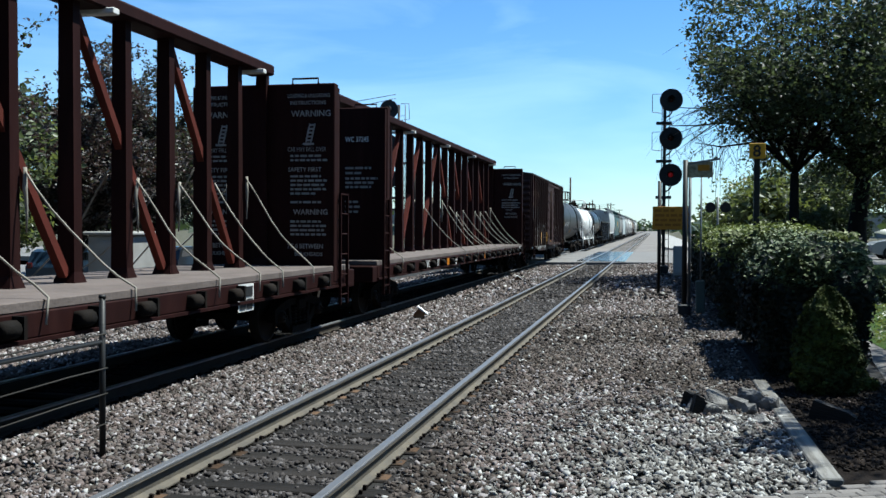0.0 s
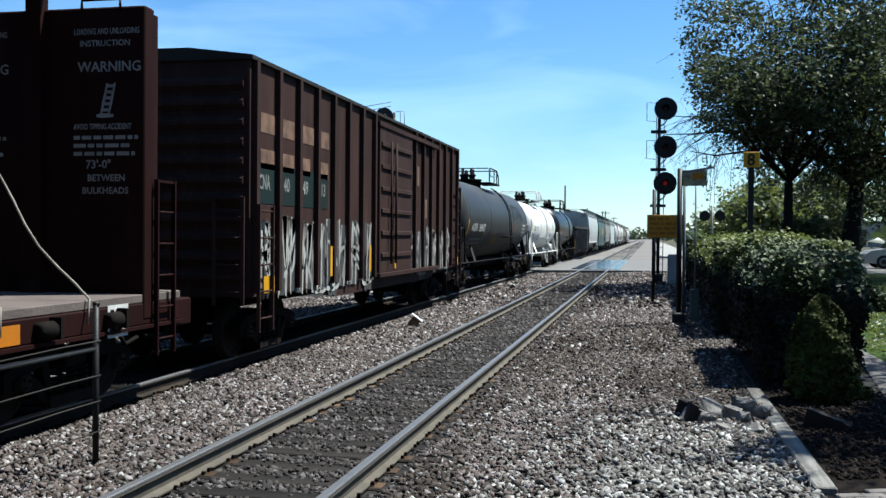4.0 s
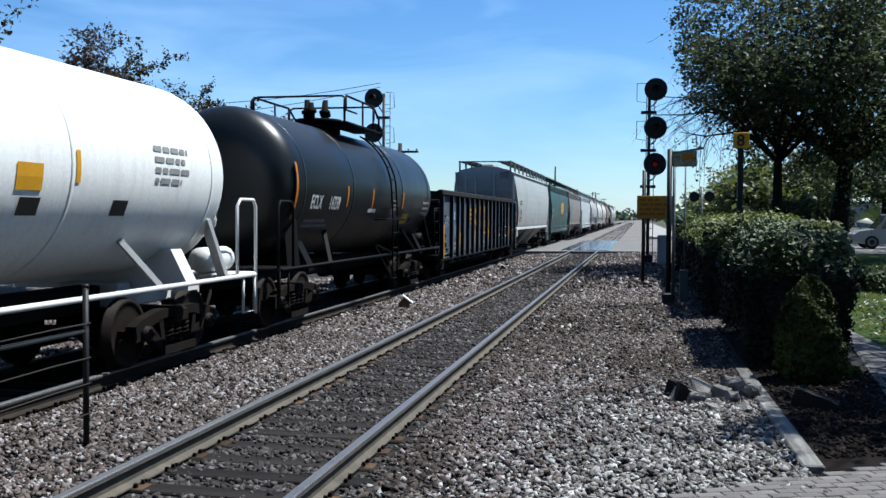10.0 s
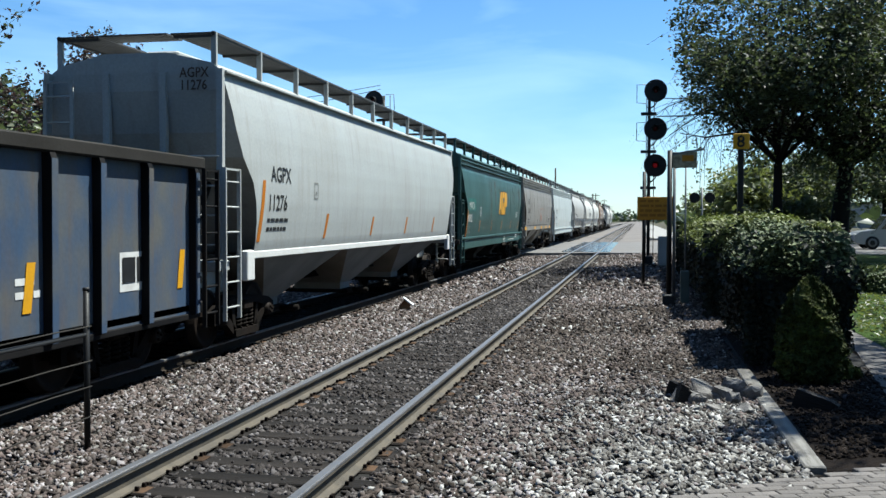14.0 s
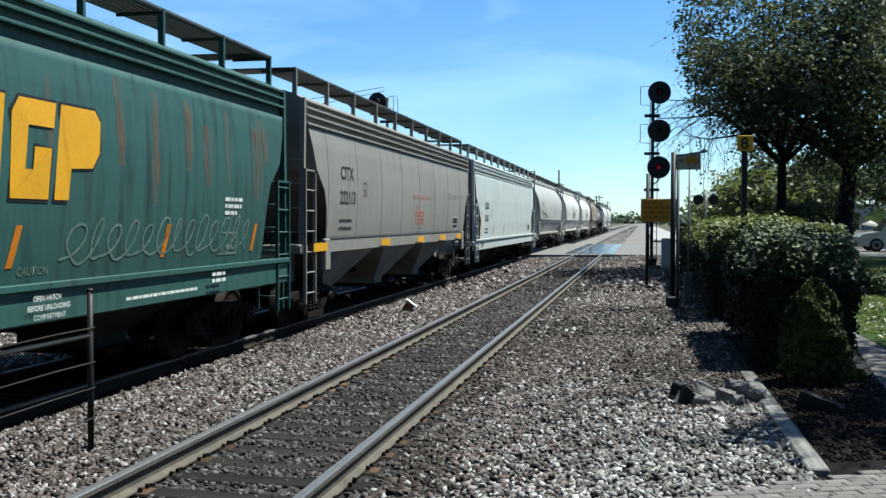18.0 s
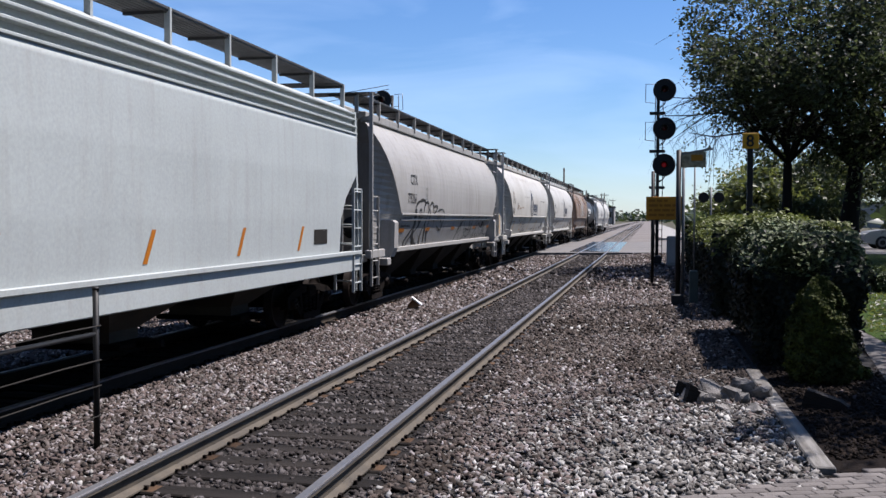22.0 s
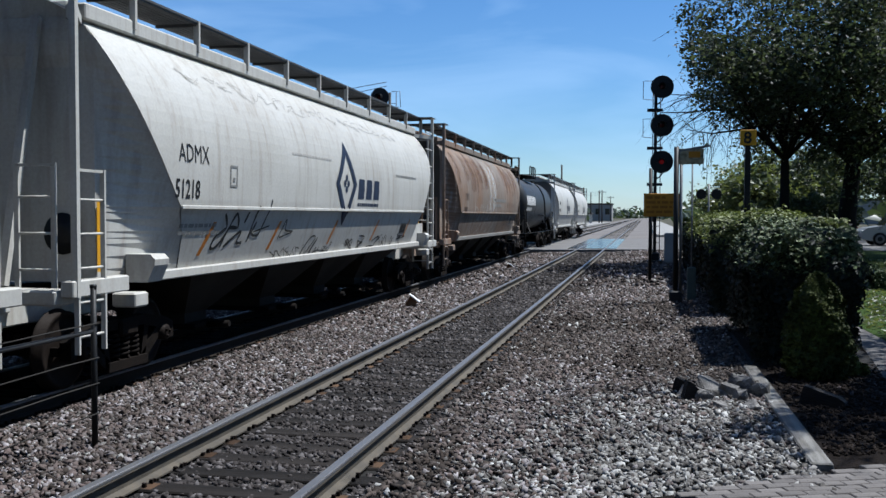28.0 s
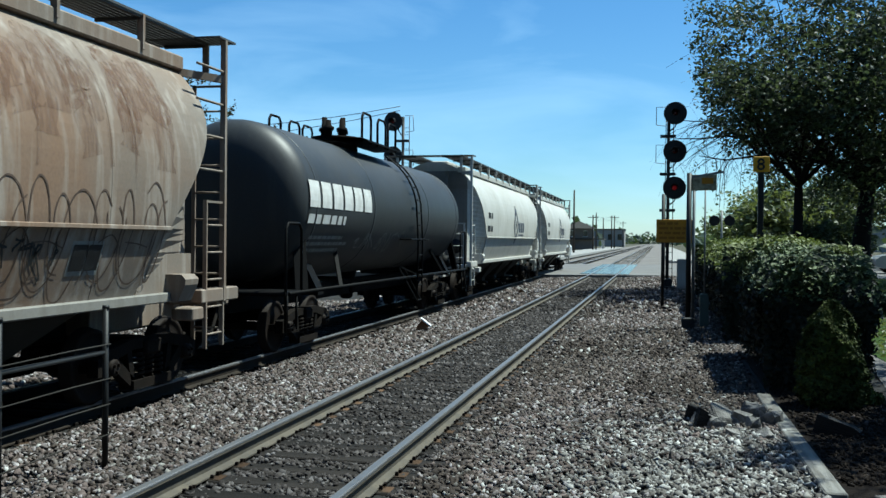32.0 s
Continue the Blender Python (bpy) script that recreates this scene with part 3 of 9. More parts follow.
    for s in (1, -1):
        z0, z1 = sill or (zb - 0.04, zb + 0.08)
        xo = xb + (0.03 if top_lines else 0.1)
        part("side_sill", Geo().box(min(s * (xb - 0.1), s * xo), max(s * (xb - 0.1), s * xo), -half + (sill_in if top_lines else 1.6), half - (sill_in if top_lines else 1.6), z0, z1, 0.015), sill_mat, car)
        if sill_in > 0.5:
            for e in (-1, 1):
                y = e * (half - sill_in)
                part("sill_bracket", Geo().box(min(s * (xb - 0.05), s * (xo + 0.03)), max(s * (xb - 0.05), s * (xo + 0.03)), y - 0.14, y + 0.14, z0 - 0.32, z1 + 0.02, 0.02), sill_mat, car, "boxed end of the side sill")
        if z1 - z0 > 0.3:
            part("sill_lip", Geo().box(min(s * xo, s * (xo + 0.05)), max(s * xo, s * (xo + 0.05)), -half + 0.13, half - 0.13, z1 - 0.07, z1 + 0.004, 0.01), sill_mat, car)
    for s in (-1, 1):
        part("end_platform", Geo().box(-xb, xb, min(s * half, s * (half - 0.35)), max(s * half, s * (half - 0.35)), zb - 0.18, zb - 0.02, 0.02)
             .box(-0.5, 0.5, min(s * (half - 0.1), s * (half - 2.2)), max(s * (half - 0.1), s * (half - 2.2)), 0.75, zb - 0.1, 0.02), under_mat, car)
        for k in (-1, 1):
            if top_lines:
                part("corner_post", Geo().bar((k * (xb - 0.03), s * (half - 0.12), zb), (k * (xt + 0.01), s * (half - 0.2), zt + 0.02), 0.09, 0.09), paint, car)
            else:
                part("corner_post", Geo().bar((k * 1.42, s * (half - (0.16 if s < 0 else 0.5)), zb - 0.1), (k * 1.42, s * (half - (0.16 if s < 0 else 0.5)), zw - 0.03), 0.075, 0.06), paint, car)
                part("end_brace", Geo().bar((k * 1.42, s * (half - (0.16 if s < 0 else 0.5)), zt - 0.1), (k * 0.95, s * (half - et), zt - 0.06), 0.06, 0.1), paint, car)
            part("end_post", Geo().bar((k * 0.45, s * (half - 0.3), zb), (k * 0.45, s * (half - max(0.25, et - 0.05)), zt), 0.1, 0.08), end_mat, car)
            if top_lines and k != s:
                for z in np.arange(zb + 0.2, zb + 1.5, 0.42):
                    part("end_rung", Geo().pipe([(k * (xb - 0.05), s * (half - 0.1), z), (k * (xb - 0.75), s * (half - 0.1), z)], 0.014, 6), end_mat, car)
            else:
                add_ladder("ladder", car, paint, s * (half - 0.1), min(k * (xb - 0.07), k * (xb - 0.5)), max(k * (xb - 0.07), k * (xb - 0.5)), 0.5 if k == s else zb, zt - 0.1 if k == s else zb + 1.3, 0.38, along="x")
            x = k * (xb + 0.02 if top_lines else 1.4)
            u = s * (half - (0.1 if top_lines else 0.18 if s < 0 else 0.52))
            add_ladder("side_ladder", car, paint, x + k * 0.02, min(u, u - s * 0.5), max(u, u - s * 0.5), 0.5, zb + 1.3 if top_lines else zb + 1.25, 0.36)
            if not top_lines and k == s:
                for z in (2.85, 3.3, 3.75, 4.2):
                    part("grab_rung", Geo().pipe([(k * 1.42, u, z), (k * 1.4, u - s * 0.72, z)], 0.018, 6), paint, car)
    if not top_lines:
        for s in (-1, 1):
            for k in (-1, 1):
                y = s * (half - 1.68)
                g = Geo().prism([(k * 1.2, bracket[0]), (k * 1.48, bracket[0]), (k * 1.57, bracket[0] + 0.2), (k * 1.58, bracket[1] - 0.06), (k * 1.52, bracket[1]), (k * 1.2, bracket[1])], "y", y - 0.17, y + 0.17)
                part("bolster_bracket", g, paint, car, "boxed steel bracket over the truck")
                part("bolster_end", Geo().box(min(k * 1.2, k * 1.5), max(k * 1.2, k * 1.5), min(s * (half - 1.2), s * (half - 1.5)), max(s * (half - 1.2), s * (half - 1.5)), 0.9, 1.07, 0.02), paint, car)
                e = s * (half - 0.06)
                if gussets and s > 0:
                    part("gusset_plate", Geo().prism([(half - 1.2, 1.18), (half - 1.2, 1.75), (half - 2.3, 1.75), (half - 2.6, 1.18)], "x", k * 1.29, k * 1.31), paint, car, "flat shear plate under the end of the body")
                part("end_sill", Geo().box(min(k * 1.3, k * 1.45), max(k * 1.3, k * 1.45), min(e, e - s * 1.1), max(e, e - s * 1.1), 1.1, 1.28, 0.015), paint, car)
    # outlet pockets under the body
    span = 2 * (half - eb) - 1.2
    for k in range(pockets):
        c = -span / 2 + span * (k + 0.5) / pockets
        w = span / pockets * 0.47
        g = Geo()
        top = [(-xb + 0.12, c - w), (xb - 0.12, c - w), (xb - 0.12, c + w), (-xb + 0.12, c + w)]
        bot = [(-0.55, c - 0.35), (0.55, c - 0.35), (0.55, c + 0.35), (-0.55, c + 0.35)]
        vs = [(x, y, zb - 0.02) for x, y in top] + [(x, y, 0.5) for x, y in bot] + [(x, y, 0.34) for x, y in bot]
        g.add(vs, [(a, (a + 1) % 4, 4 + (a + 1) % 4, 4 + a) for a in range(4)] + [(4 + a, 4 + (a + 1) % 4, 8 + (a + 1) % 4, 8 + a) for a in range(4)] + [(8, 9, 10, 11), (0, 1, 2, 3)])
        # all but the pale pockets have the shade under the body in their colour
        pk = part("hopper_pocket", g, M_DARK_GREY if under_mat == M_DARK_GREY else M_UNDER_PALE if pale_under else M_UNDER if top_lines else M_DARK_GREY, car)
        part("outlet_gate", Geo().box(-0.75, 0.75, c - 0.42, c + 0.42, 0.28, 0.36, 0.02).pipe([(0.75, c, 0.32), (1.1, c, 0.34)], 0.05, 8), M_TRUCK, pk)
    # weld seams of the side sheets
    if ribs:
        for s in (1, -1):
            for k in range(1, ribs):
                y = -half + 1.22 + 1.85 * (k - 1)
                if y > half - 1.1:
                    break
                vs = [(s * (x + w), y + d, z) for z, x, e in lv for d, w in ((-0.014, 0.001), (-0.008, 0.005), (0.008, 0.005), (0.014, 0.001))]
                part("weld_seam", Geo().add(vs, [(4 * i + q, 4 * i + q + 1, 4 * i + q + 5, 4 * i + q + 4) for i in range(n - 1) for q in range(3)]), seam_mat or paint, car)
    for z in seams:
        x = float(np.interp(z, zs, xs))
        e = float(np.interp(z, zs, es))
        for s in (1, -1):
            part("belt_seam", Geo().box(min(s * (x - 0.01), s * (x + 0.025)), max(s * (x - 0.01), s * (x + 0.025)), -half + e, half - e, z - 0.025, z + 0.025, 0.008), paint, car)
    # brake gear on the passing end
    g = Geo().turned([(0, 0.02), (0.02, 0.28), (0.05, 0.28), (0.07, 0.02)], (-0.3, -half + 0.2, 1.9), "y", 16)
    part("brake_wheel", g, under_mat, car)
    part("air_reservoir", Geo().turned([(-0.5, 0.05), (-0.45, 0.2), (0.45, 0.2), (0.5, 0.05)], (0.2, half - 1.0, 1.45), "x", 14), under_mat, car)
    underframe(car, half, M_TRUCK)
    for s in (-1, 1):
        truck(car, s * (half - 1.75))
    return car, side


FLAT_SIDE = [(1.26, 1.44, 1.2), (1.6, 1.48, 1.2), (1.9, 1.508, 1.17), (2.2, 1.525, 1.12), (2.5, 1.532, 1.0), (2.85, 1.528, 0.6), (3.3, 1.5, 0.42), (3.62, 1.455, 0.3), (3.65, 1.4, 0.28), (4.06, 1.4, 0.25)]
PLAIN_SIDE = [(1.26, 1.42, 1.2), (1.6, 1.47, 1.18), (1.9, 1.505, 1.15), (2.2, 1.53, 1.08), (2.5, 1.538, 0.95), (2.85, 1.532, 0.6), (3.2, 1.51, 0.42), (3.5, 1.475, 0.34), (3.8, 1.42, 0.27), (4.06, 1.35, 0.25)]
NOTCH_SIDE = [(1.26, 1.5, 1.35), (1.95, 1.52, 1.3), (2.35, 1.52, 1.0), (2.8, 1.52, 0.35), (3.3, 1.5, 0.3), (3.62, 1.48, 0.24), (3.65, 1.4, 0.22), (4.06, 1.4, 0.2)]


def round_profile():
    """Side of the round-sided cars: a leaning skirt under a belt, then one smooth curve up to the roof."""
    fit = np.polyfit([2.06, 2.35, 2.9, 3.3, 3.6, 3.95, 4.2], [1.56, 1.585, 1.57, 1.51, 1.40, 1.15, 0.93], 4)
    ends = np.polyfit([2.06, 2.54, 2.95, 3.5, 3.9, 4.2], [2.2, 1.78, 1.4, 1.06, 0.98, 1.0], 3)
    return [(1.2, 1.28, 2.6), (1.7, 1.44, 2.45), (2.0, 1.53, 2.25)] + [(float(z), float(np.polyval(fit, z)), float(np.polyval(ends, z))) for z in np.linspace(2.06, 4.2, 16)]


ROUND_SIDE = round_profile()

M_AG = material("pale_grey_hopper_paint", (0.53, 0.55, 0.54), 0.5, 0, (0.44, 0.44, 0.41), 26, 0.6, 0.4, 0.04, (0.35, 0.3, 0.25), 0.3)
M_GREEN = material("green_hopper_paint", (0.06, 0.15, 0.138), 0.5, 0, (0.06, 0.12, 0.11), 26, 0.6, 0.6, 0.04, (0.035, 0.05, 0.045), 0.75)
M_GREY = material("warm_grey_hopper_paint", (0.33, 0.315, 0.29), 0.55, 0, (0.27, 0.25, 0.225), 26, 0.6, 0.45, 0.04, (0.2, 0.175, 0.145), 0.4)
M_EQ = material("cool_white_hopper_paint", (0.58, 0.62, 0.61), 0.5, 0, (0.46, 0.49, 0.485), 26, 0.6, 0.4, 0.04, (0.42, 0.4, 0.36), 0.25)
M_C7 = material("dusty_white_hopper_paint", (0.5, 0.49, 0.465), 0.55, 0, (0.4, 0.39, 0.365), 26, 0.6, 0.5, 0.04, (0.25, 0.22, 0.19), 0.4)
M_AD = material("cream_white_hopper_paint", (0.68, 0.665, 0.62), 0.5, 0, (0.52, 0.5, 0.455), 26, 0.6, 0.45, 0.04, (0.32, 0.25, 0.17), 0.35)


def streaks(name, color, cover=0.7):
    """A thin film of dirt with gaps in it, through which the paint below shows."""
    m = material(name, color, 0.8, 0, None, 26, 2, 0.3, 0.02)
    n, l = m.node_tree.nodes, m.node_tree.links
    co, mp, noise, ramp = n.new("ShaderNodeTexCoord"), n.new("ShaderNodeMapping"), n.new("ShaderNodeTexNoise"), n.new("ShaderNodeMapRange")
    mp.inputs["Scale"].default_value = (9, 9, 1.2)
    noise.inputs["Scale"].default_value, noise.inputs["Detail"].default_value = 1.6, 6
    ramp.inputs[1].default_value, ramp.inputs[2].default_value, ramp.inputs[4].default_value = 0.3, 0.78, cover
    l.new(co.outputs["Object"], mp.inputs["Vector"])
    l.new(mp.outputs[0], noise.inputs["Vector"])
    l.new(noise.outputs["Fac"], ramp.inputs[0])
    l.new(ramp.outputs[0], n["Principled BSDF"].inputs["Alpha"])
    return m


M_BR = material("rust_stained_hopper_paint", (0.29, 0.265, 0.235), 0.7, 0, (0.33, 0.21, 0.135), 26, 0.35, 0.9, 0.06, (0.5, 0.45, 0.4), 0.7)
M_DUST_RUN = streaks("pale_dust_runs", (0.78, 0.75, 0.71))
M_RUST_RUN = streaks("thin_rust_runs", (0.3, 0.185, 0.13), 0.55)
M_SEAM = material("dirt_in_the_seam", (0.19, 0.18, 0.165), 0.8, 0, (0.26, 0.245, 0.225), 26, 1.5, 0.8, 0.05)
# body paint darkened for the shade on undersides and one car's ends
M_UNDER = material("shade_darkened_underside_paint", (0.165, 0.15, 0.13), 0.8, 0, (0.11, 0.095, 0.08), 26, 1, 0.7, 0.1, spec=0.07)
M_UNDER_PALE = material("pale_dusty_underside", (0.4, 0.38, 0.35), 0.8, 0, (0.26, 0.24, 0.21), 26, 1, 0.7, 0.1)
# brown-streaked end paint, darkened for the shade on the car ends
M_END = material("shade_darkened_end_paint", (0.26, 0.245, 0.225), 0.7, 0, (0.25, 0.22, 0.19), 26, 0.8, 0.7, 0.05, (0.18, 0.15, 0.12), 0.5)
M_GRATE = material("galvanised_grating", (0.17, 0.17, 0.17), 0.6, 0.3, (0.12, 0.12, 0.12), 60, 3, 0.5, 0.3)
# dirty grey paint; on hopper pockets it stands for their shade
M_DARK_GREY = material("dirty_grey_paint_and_pocket_shade", (0.075, 0.07, 0.064), 0.7, 0, (0.045, 0.042, 0.038), 26, 1, 0.6, 0.1, spec=0.07)
M_TANK_GREY = material("weathered_black_tank_paint", (0.06, 0.064, 0.068), 0.5, 0, (0.085, 0.085, 0.085), 26, 0.7, 0.5, 0.03, (0.11, 0.108, 0.1), 0.35)
M_TANK = material("black_tank_paint", (0.018, 0.023, 0.025), 0.36, 0, (0.03, 0.029, 0.028), 26, 0.7, 0.5, 0.03, (0.045, 0.043, 0.04), 0.3)
M_TANK_OLD = material("faded_black_tank_paint", (0.046, 0.048, 0.046), 0.5, 0, (0.075, 0.075, 0.071), 26, 0.7, 0.7, 0.03, (0.03, 0.03, 0.029), 0.6)
M_TANK_WHITE = material("white_tank_paint", (0.95, 0.95, 0.92), 0.38, 0, (0.84, 0.83, 0.78), 26, 0.5, 0.35, 0.03, (0.5, 0.46, 0.4), 0.2)


# -- tank cars --
def tank_car(y0, y1, r, zc, paint, trim, label, platform=(-1.9, 1.9), bands=(), rail_kind=0):
    """platform: the stretch of the top platform along the tank; bands: places of the ladder."""
    half = (y1 - y0) / 2
    car = car_root("tank_car", label, "tank car", (y0 + y1) / 2)
    L = half - 0.65
    prof = []
    for k in range(13):
        a = (k / 12) ** 1.5 * math.pi / 2
        prof.append((-L + 0.5 - 0.5 * math.cos(a), max(r * math.sin(a) ** 0.5, 0.02)))
    prof += [(-a, b) for a, b in reversed(prof)]
    part("tank", Geo().turned(prof, (0, 0, zc), "y", 56), paint, car)
    for y in (-L + 0.78, -L * 0.36, L * 0.36, L - 0.78):
        part("weld_seam", Geo().turned([(y - 0.03, r - 0.01), (y - 0.03, r + 0.006), (y + 0.03, r + 0.006), (y + 0.03, r - 0.01)], (0, 0, zc), "y", 56), paint, car)

    def side(u, v, lift=0.008):
        """u from the passing end of the tank, v = height over the rails, wrapped on the shell."""
        v = min(max(v, zc - r * 0.999), zc + r * 0.999)
        a = math.asin((v - zc) / r)
        return ((r + lift) * math.cos(a), -L + u, zc + (r + lift) * math.sin(a))

    # saddles, end platforms and the side handrail
    for s in (-1, 1):
        g = Geo()
        ys = s * (half - 1.95)
        g.prism([(-1.3, 0.95), (1.3, 0.95), (1.3, 1.02), (1.05, 1.5), (-1.05, 1.5), (-1.3, 1.02)], "y", ys - 0.15, ys + 0.15)
        part("saddle", g, trim, car)
        part("end_platform", Geo().box(-1.42, 1.42, min(s * half, s * (half - 0.75)), max(s * half, s * (half - 0.75)), 1.02, 1.1, 0.02)
             .box(-0.45, 0.45, min(s * half, s * (half - 2.4)), max(s * half, s * (half - 2.4)), 0.72, 1.05, 0.02), trim, car)
        for k in (-1, 1):
            part("end_handrail", Geo().pipe([(k * 1.4, s * (half - 0.03), 0.45), (k * 1.4, s * (half - 0.03), 2.1), (k * 1.4, s * (half - 0.12), 2.2), (k * 1.4, s * (half - 0.6), 2.2), (k * 1.4, s * (half - 0.72), 2.1), (k * 1.4, s * (half - 0.72), 1.05)], 0.025, 6), trim, car)
            part("stirrup", Geo().pipe([(k * 1.4, s * (half - 0.08), 1.05), (k * 1.4, s * (half - 0.08), 0.5), (k * 1.4, s * (half - 0.5), 0.5), (k * 1.4, s * (half - 0.5), 1.05)], 0.022, 6), trim, car)
            part("tank_brace", Geo().bar((k * 1.3, s * (half - 1.0), 1.08), (k * 1.14, s * (half - 1.25), zc - 0.6), 0.22, 0.05), trim, car)
            part("sill_strut", Geo().bar((k * 1.36, s * (half - 2.9), 1.02), (k * 1.05, s * (half - 3.4), zc - 0.85), 0.07), trim, car)
    for k in (-1, 1):
        part("side_handrail", Geo().pipe([(k * 1.42, -half + 0.1, 1.06), (k * 1.42, half - 0.1, 1.06)], 0.034, 8), trim, car)
        for y in bands:
            part("step_plate", Geo().box(min(k * (r - 0.1), k * (r + 0.2)), max(k * (r - 0.1), k * (r + 0.2)), y - 1.0, y + 0.72, zc - 0.66, zc - 0.62, 0.008), trim, car)
    # platform, railing, valves and ladder on top
    zt = zc + r
    a, b = platform
    part("top_platform", Geo().box(-1.1, -0.45, a, b, zt + 0.03, zt + 0.07).box(0.45, 1.1, a, b, zt + 0.03, zt + 0.07).box(-1.1, 1.1, a, a + 0.5, zt + 0.03, zt + 0.07), trim, car)
    for k in (-1, 1):
        g = Geo()
        top = zt + 0.62
        if rail_kind == 1:
            for u in (a + 0.2, (a + b) / 2 - 0.2, b - 0.9):
                g.pipe([(k * 1.05, u, zt), (k * 1.05, u, top - 0.1), (k * 1.05, u + 0.1, top), (k * 1.05, u + 0.55, top), (k * 1.05, u + 0.65, top - 0.1), (k * 1.05, u + 0.65, zt)], 0.028, 6)
        else:
            g.pipe([(k * 1.05, a, zt), (k * 1.05, a, top - 0.1), (k * 1.05, a + 0.15, top), (k * 1.05, b - 0.5, top), (k * 1.05, b, top - 0.25), (k * 1.05, b, zt)], 0.026, 6)
            g.pipe([(k * 1.05, a + 0.02, zt + 0.32), (k * 1.05, a + 0.9, zt + 0.32)], 0.02, 6)
            for u in ((a + b) / 2, b - 0.5):
                g.pipe([(k * 1.05, u, zt), (k * 1.05, u, top)], 0.022, 6)
        part("platform_railing", g, trim, car)
    if rail_kind == 0:
        for u in (a + 0.1, b - 0.45):
            part("cross_railing", Geo().pipe([(-1.05, u, zt + 0.3), (-1.05, u, zt + 0.56), (-0.95, u, zt + 0.62), (0.95, u, zt + 0.62), (1.05, u, zt + 0.56), (1.05, u, zt + 0.3)], 0.024, 6), trim, car)
    g = Geo().turned([(zt - 0.1, 0.5), (zt + 0.16, 0.5), (zt + 0.18, 0.54), (zt + 0.24, 0.54), (zt + 0.26, 0.2)], (0, (a + b) / 2, 0), "z", 24)
    for k, (dx, dy) in enumerate(((0, -0.5), (0.2, -0.15), (-0.2, -0.2), (0.05, 0.35))):
        g.turned([(zt + 0.2, 0.09), (zt + 0.34, 0.09), (zt + 0.36, 0.13), (zt + 0.42, 0.13), (zt + 0.46, 0.07), (zt + 0.58 + 0.05 * k, 0.06)], (dx, dy + (a + b) / 2, 0), "z", 10)
    part("manway", g, M_TRUCK, car, "bolted manway with relief valves")
    for y in bands:
        for k in (-1, 1):
            g = Geo()
            for d in (-0.22, 0.22):
                pts = [(k * (r + 0.12) * math.cos(q), y + d, zc + (r + 0.12) * math.sin(q)) for q in np.linspace(math.pi / 2 - 0.5, 0, 9)]
                pts += [(k * (r + 0.16), y + d, zc - 0.7), (k * (r + 0.14), y + d, 0.45)]
                g.pipe(pts, 0.022, 6)
            for q in np.linspace(math.pi / 2 - 0.55, 0, 6):
                g.pipe([(k * (r + 0.12) * math.cos(q), y - 0.22, zc + (r + 0.12) * math.sin(q)), (k * (r + 0.12) * math.cos(q), y + 0.22, zc + (r + 0.12) * math.sin(q))], 0.016, 6)
            for z in np.arange(0.5, zc - 0.2, 0.36):
                x = k * np.interp(z, [0.45, zc - 0.7, zc], [r + 0.14, r + 0.16, r + 0.12])
                g.pipe([(x, y - 0.22, z), (x, y + 0.22, z)], 0.016, 6)
            for d in (-0.2, 0.2):
                g.bar((k * 1.3, y - 0.75 + d, 1.3), (k * (r + 0.14), y - 0.05 + d, 0.5), 0.035)
            g.bar((k * 1.3, y - 0.9, 1.32), (k * (r + 0.15), y + 0.2, 1.05), 0.035)
            part("ladder", g, trim, car)
    part("bottom_outlet", Geo().turned([(0.55, 0.1), (0.6, 0.16), (0.9, 0.16), (zc - r + 0.05, 0.25)], (0, 0, 0), "z", 14).box(-0.25, 0.25, -0.3, 0.3, 0.7, 0.95, 0.03), M_TRUCK, car)
    part("air_reservoir", Geo().turned([(-0.45, 0.04), (-0.4, 0.19), (0.4, 0.19), (0.45, 0.04)], (0.9, half - 0.5, 1.3), "y", 14), trim, car)
    part("brake_wheel", Geo().turned([(0, 0.02), (0.02, 0.27), (0.05, 0.27), (0.07, 0.02)], (0.75, half - 0.65, 1.9), "y", 18), trim, car)
    underframe(car, half, M_TRUCK)
    for s in (-1, 1):
        truck(car, s * (half - 1.9))
    return car, side


# -- boxcar --
M_BOX = material("oxide_red_boxcar_paint", (0.085, 0.05, 0.045), 0.7, 0, (0.05, 0.035, 0.032), 26, 0.6, 0.6, 0.06, (0.14, 0.09, 0.07), 0.5, spec=0.07)
M_OX = material("mineral_brown_paint", (0.04, 0.012, 0.0105), 0.7, 0, (0.026, 0.009, 0.008), 26, 0.8, 0.6, 0.06, (0.07, 0.03, 0.025), 0.4, spec=0.07)
# brighter rust red for the diagonals, with the sun on them in the colour
M_OX_LIT = material("lit_rust_red_paint", (0.16, 0.045, 0.032), 0.7, 0, (0.09, 0.03, 0.024), 26, 1.2, 0.6, 0.06, spec=0.1)
M_FAINT_STRAP = material("pale_webbing_strap", (0.4, 0.37, 0.32), 0.8, 0, (0.22, 0.2, 0.17), 40, 4, 0.6, 0.1)
M_DECK = material("worn_deck_boards", (0.2, 0.165, 0.15), 0.9, 0, (0.13, 0.105, 0.095), 20, 2, 0.6, 0.4)


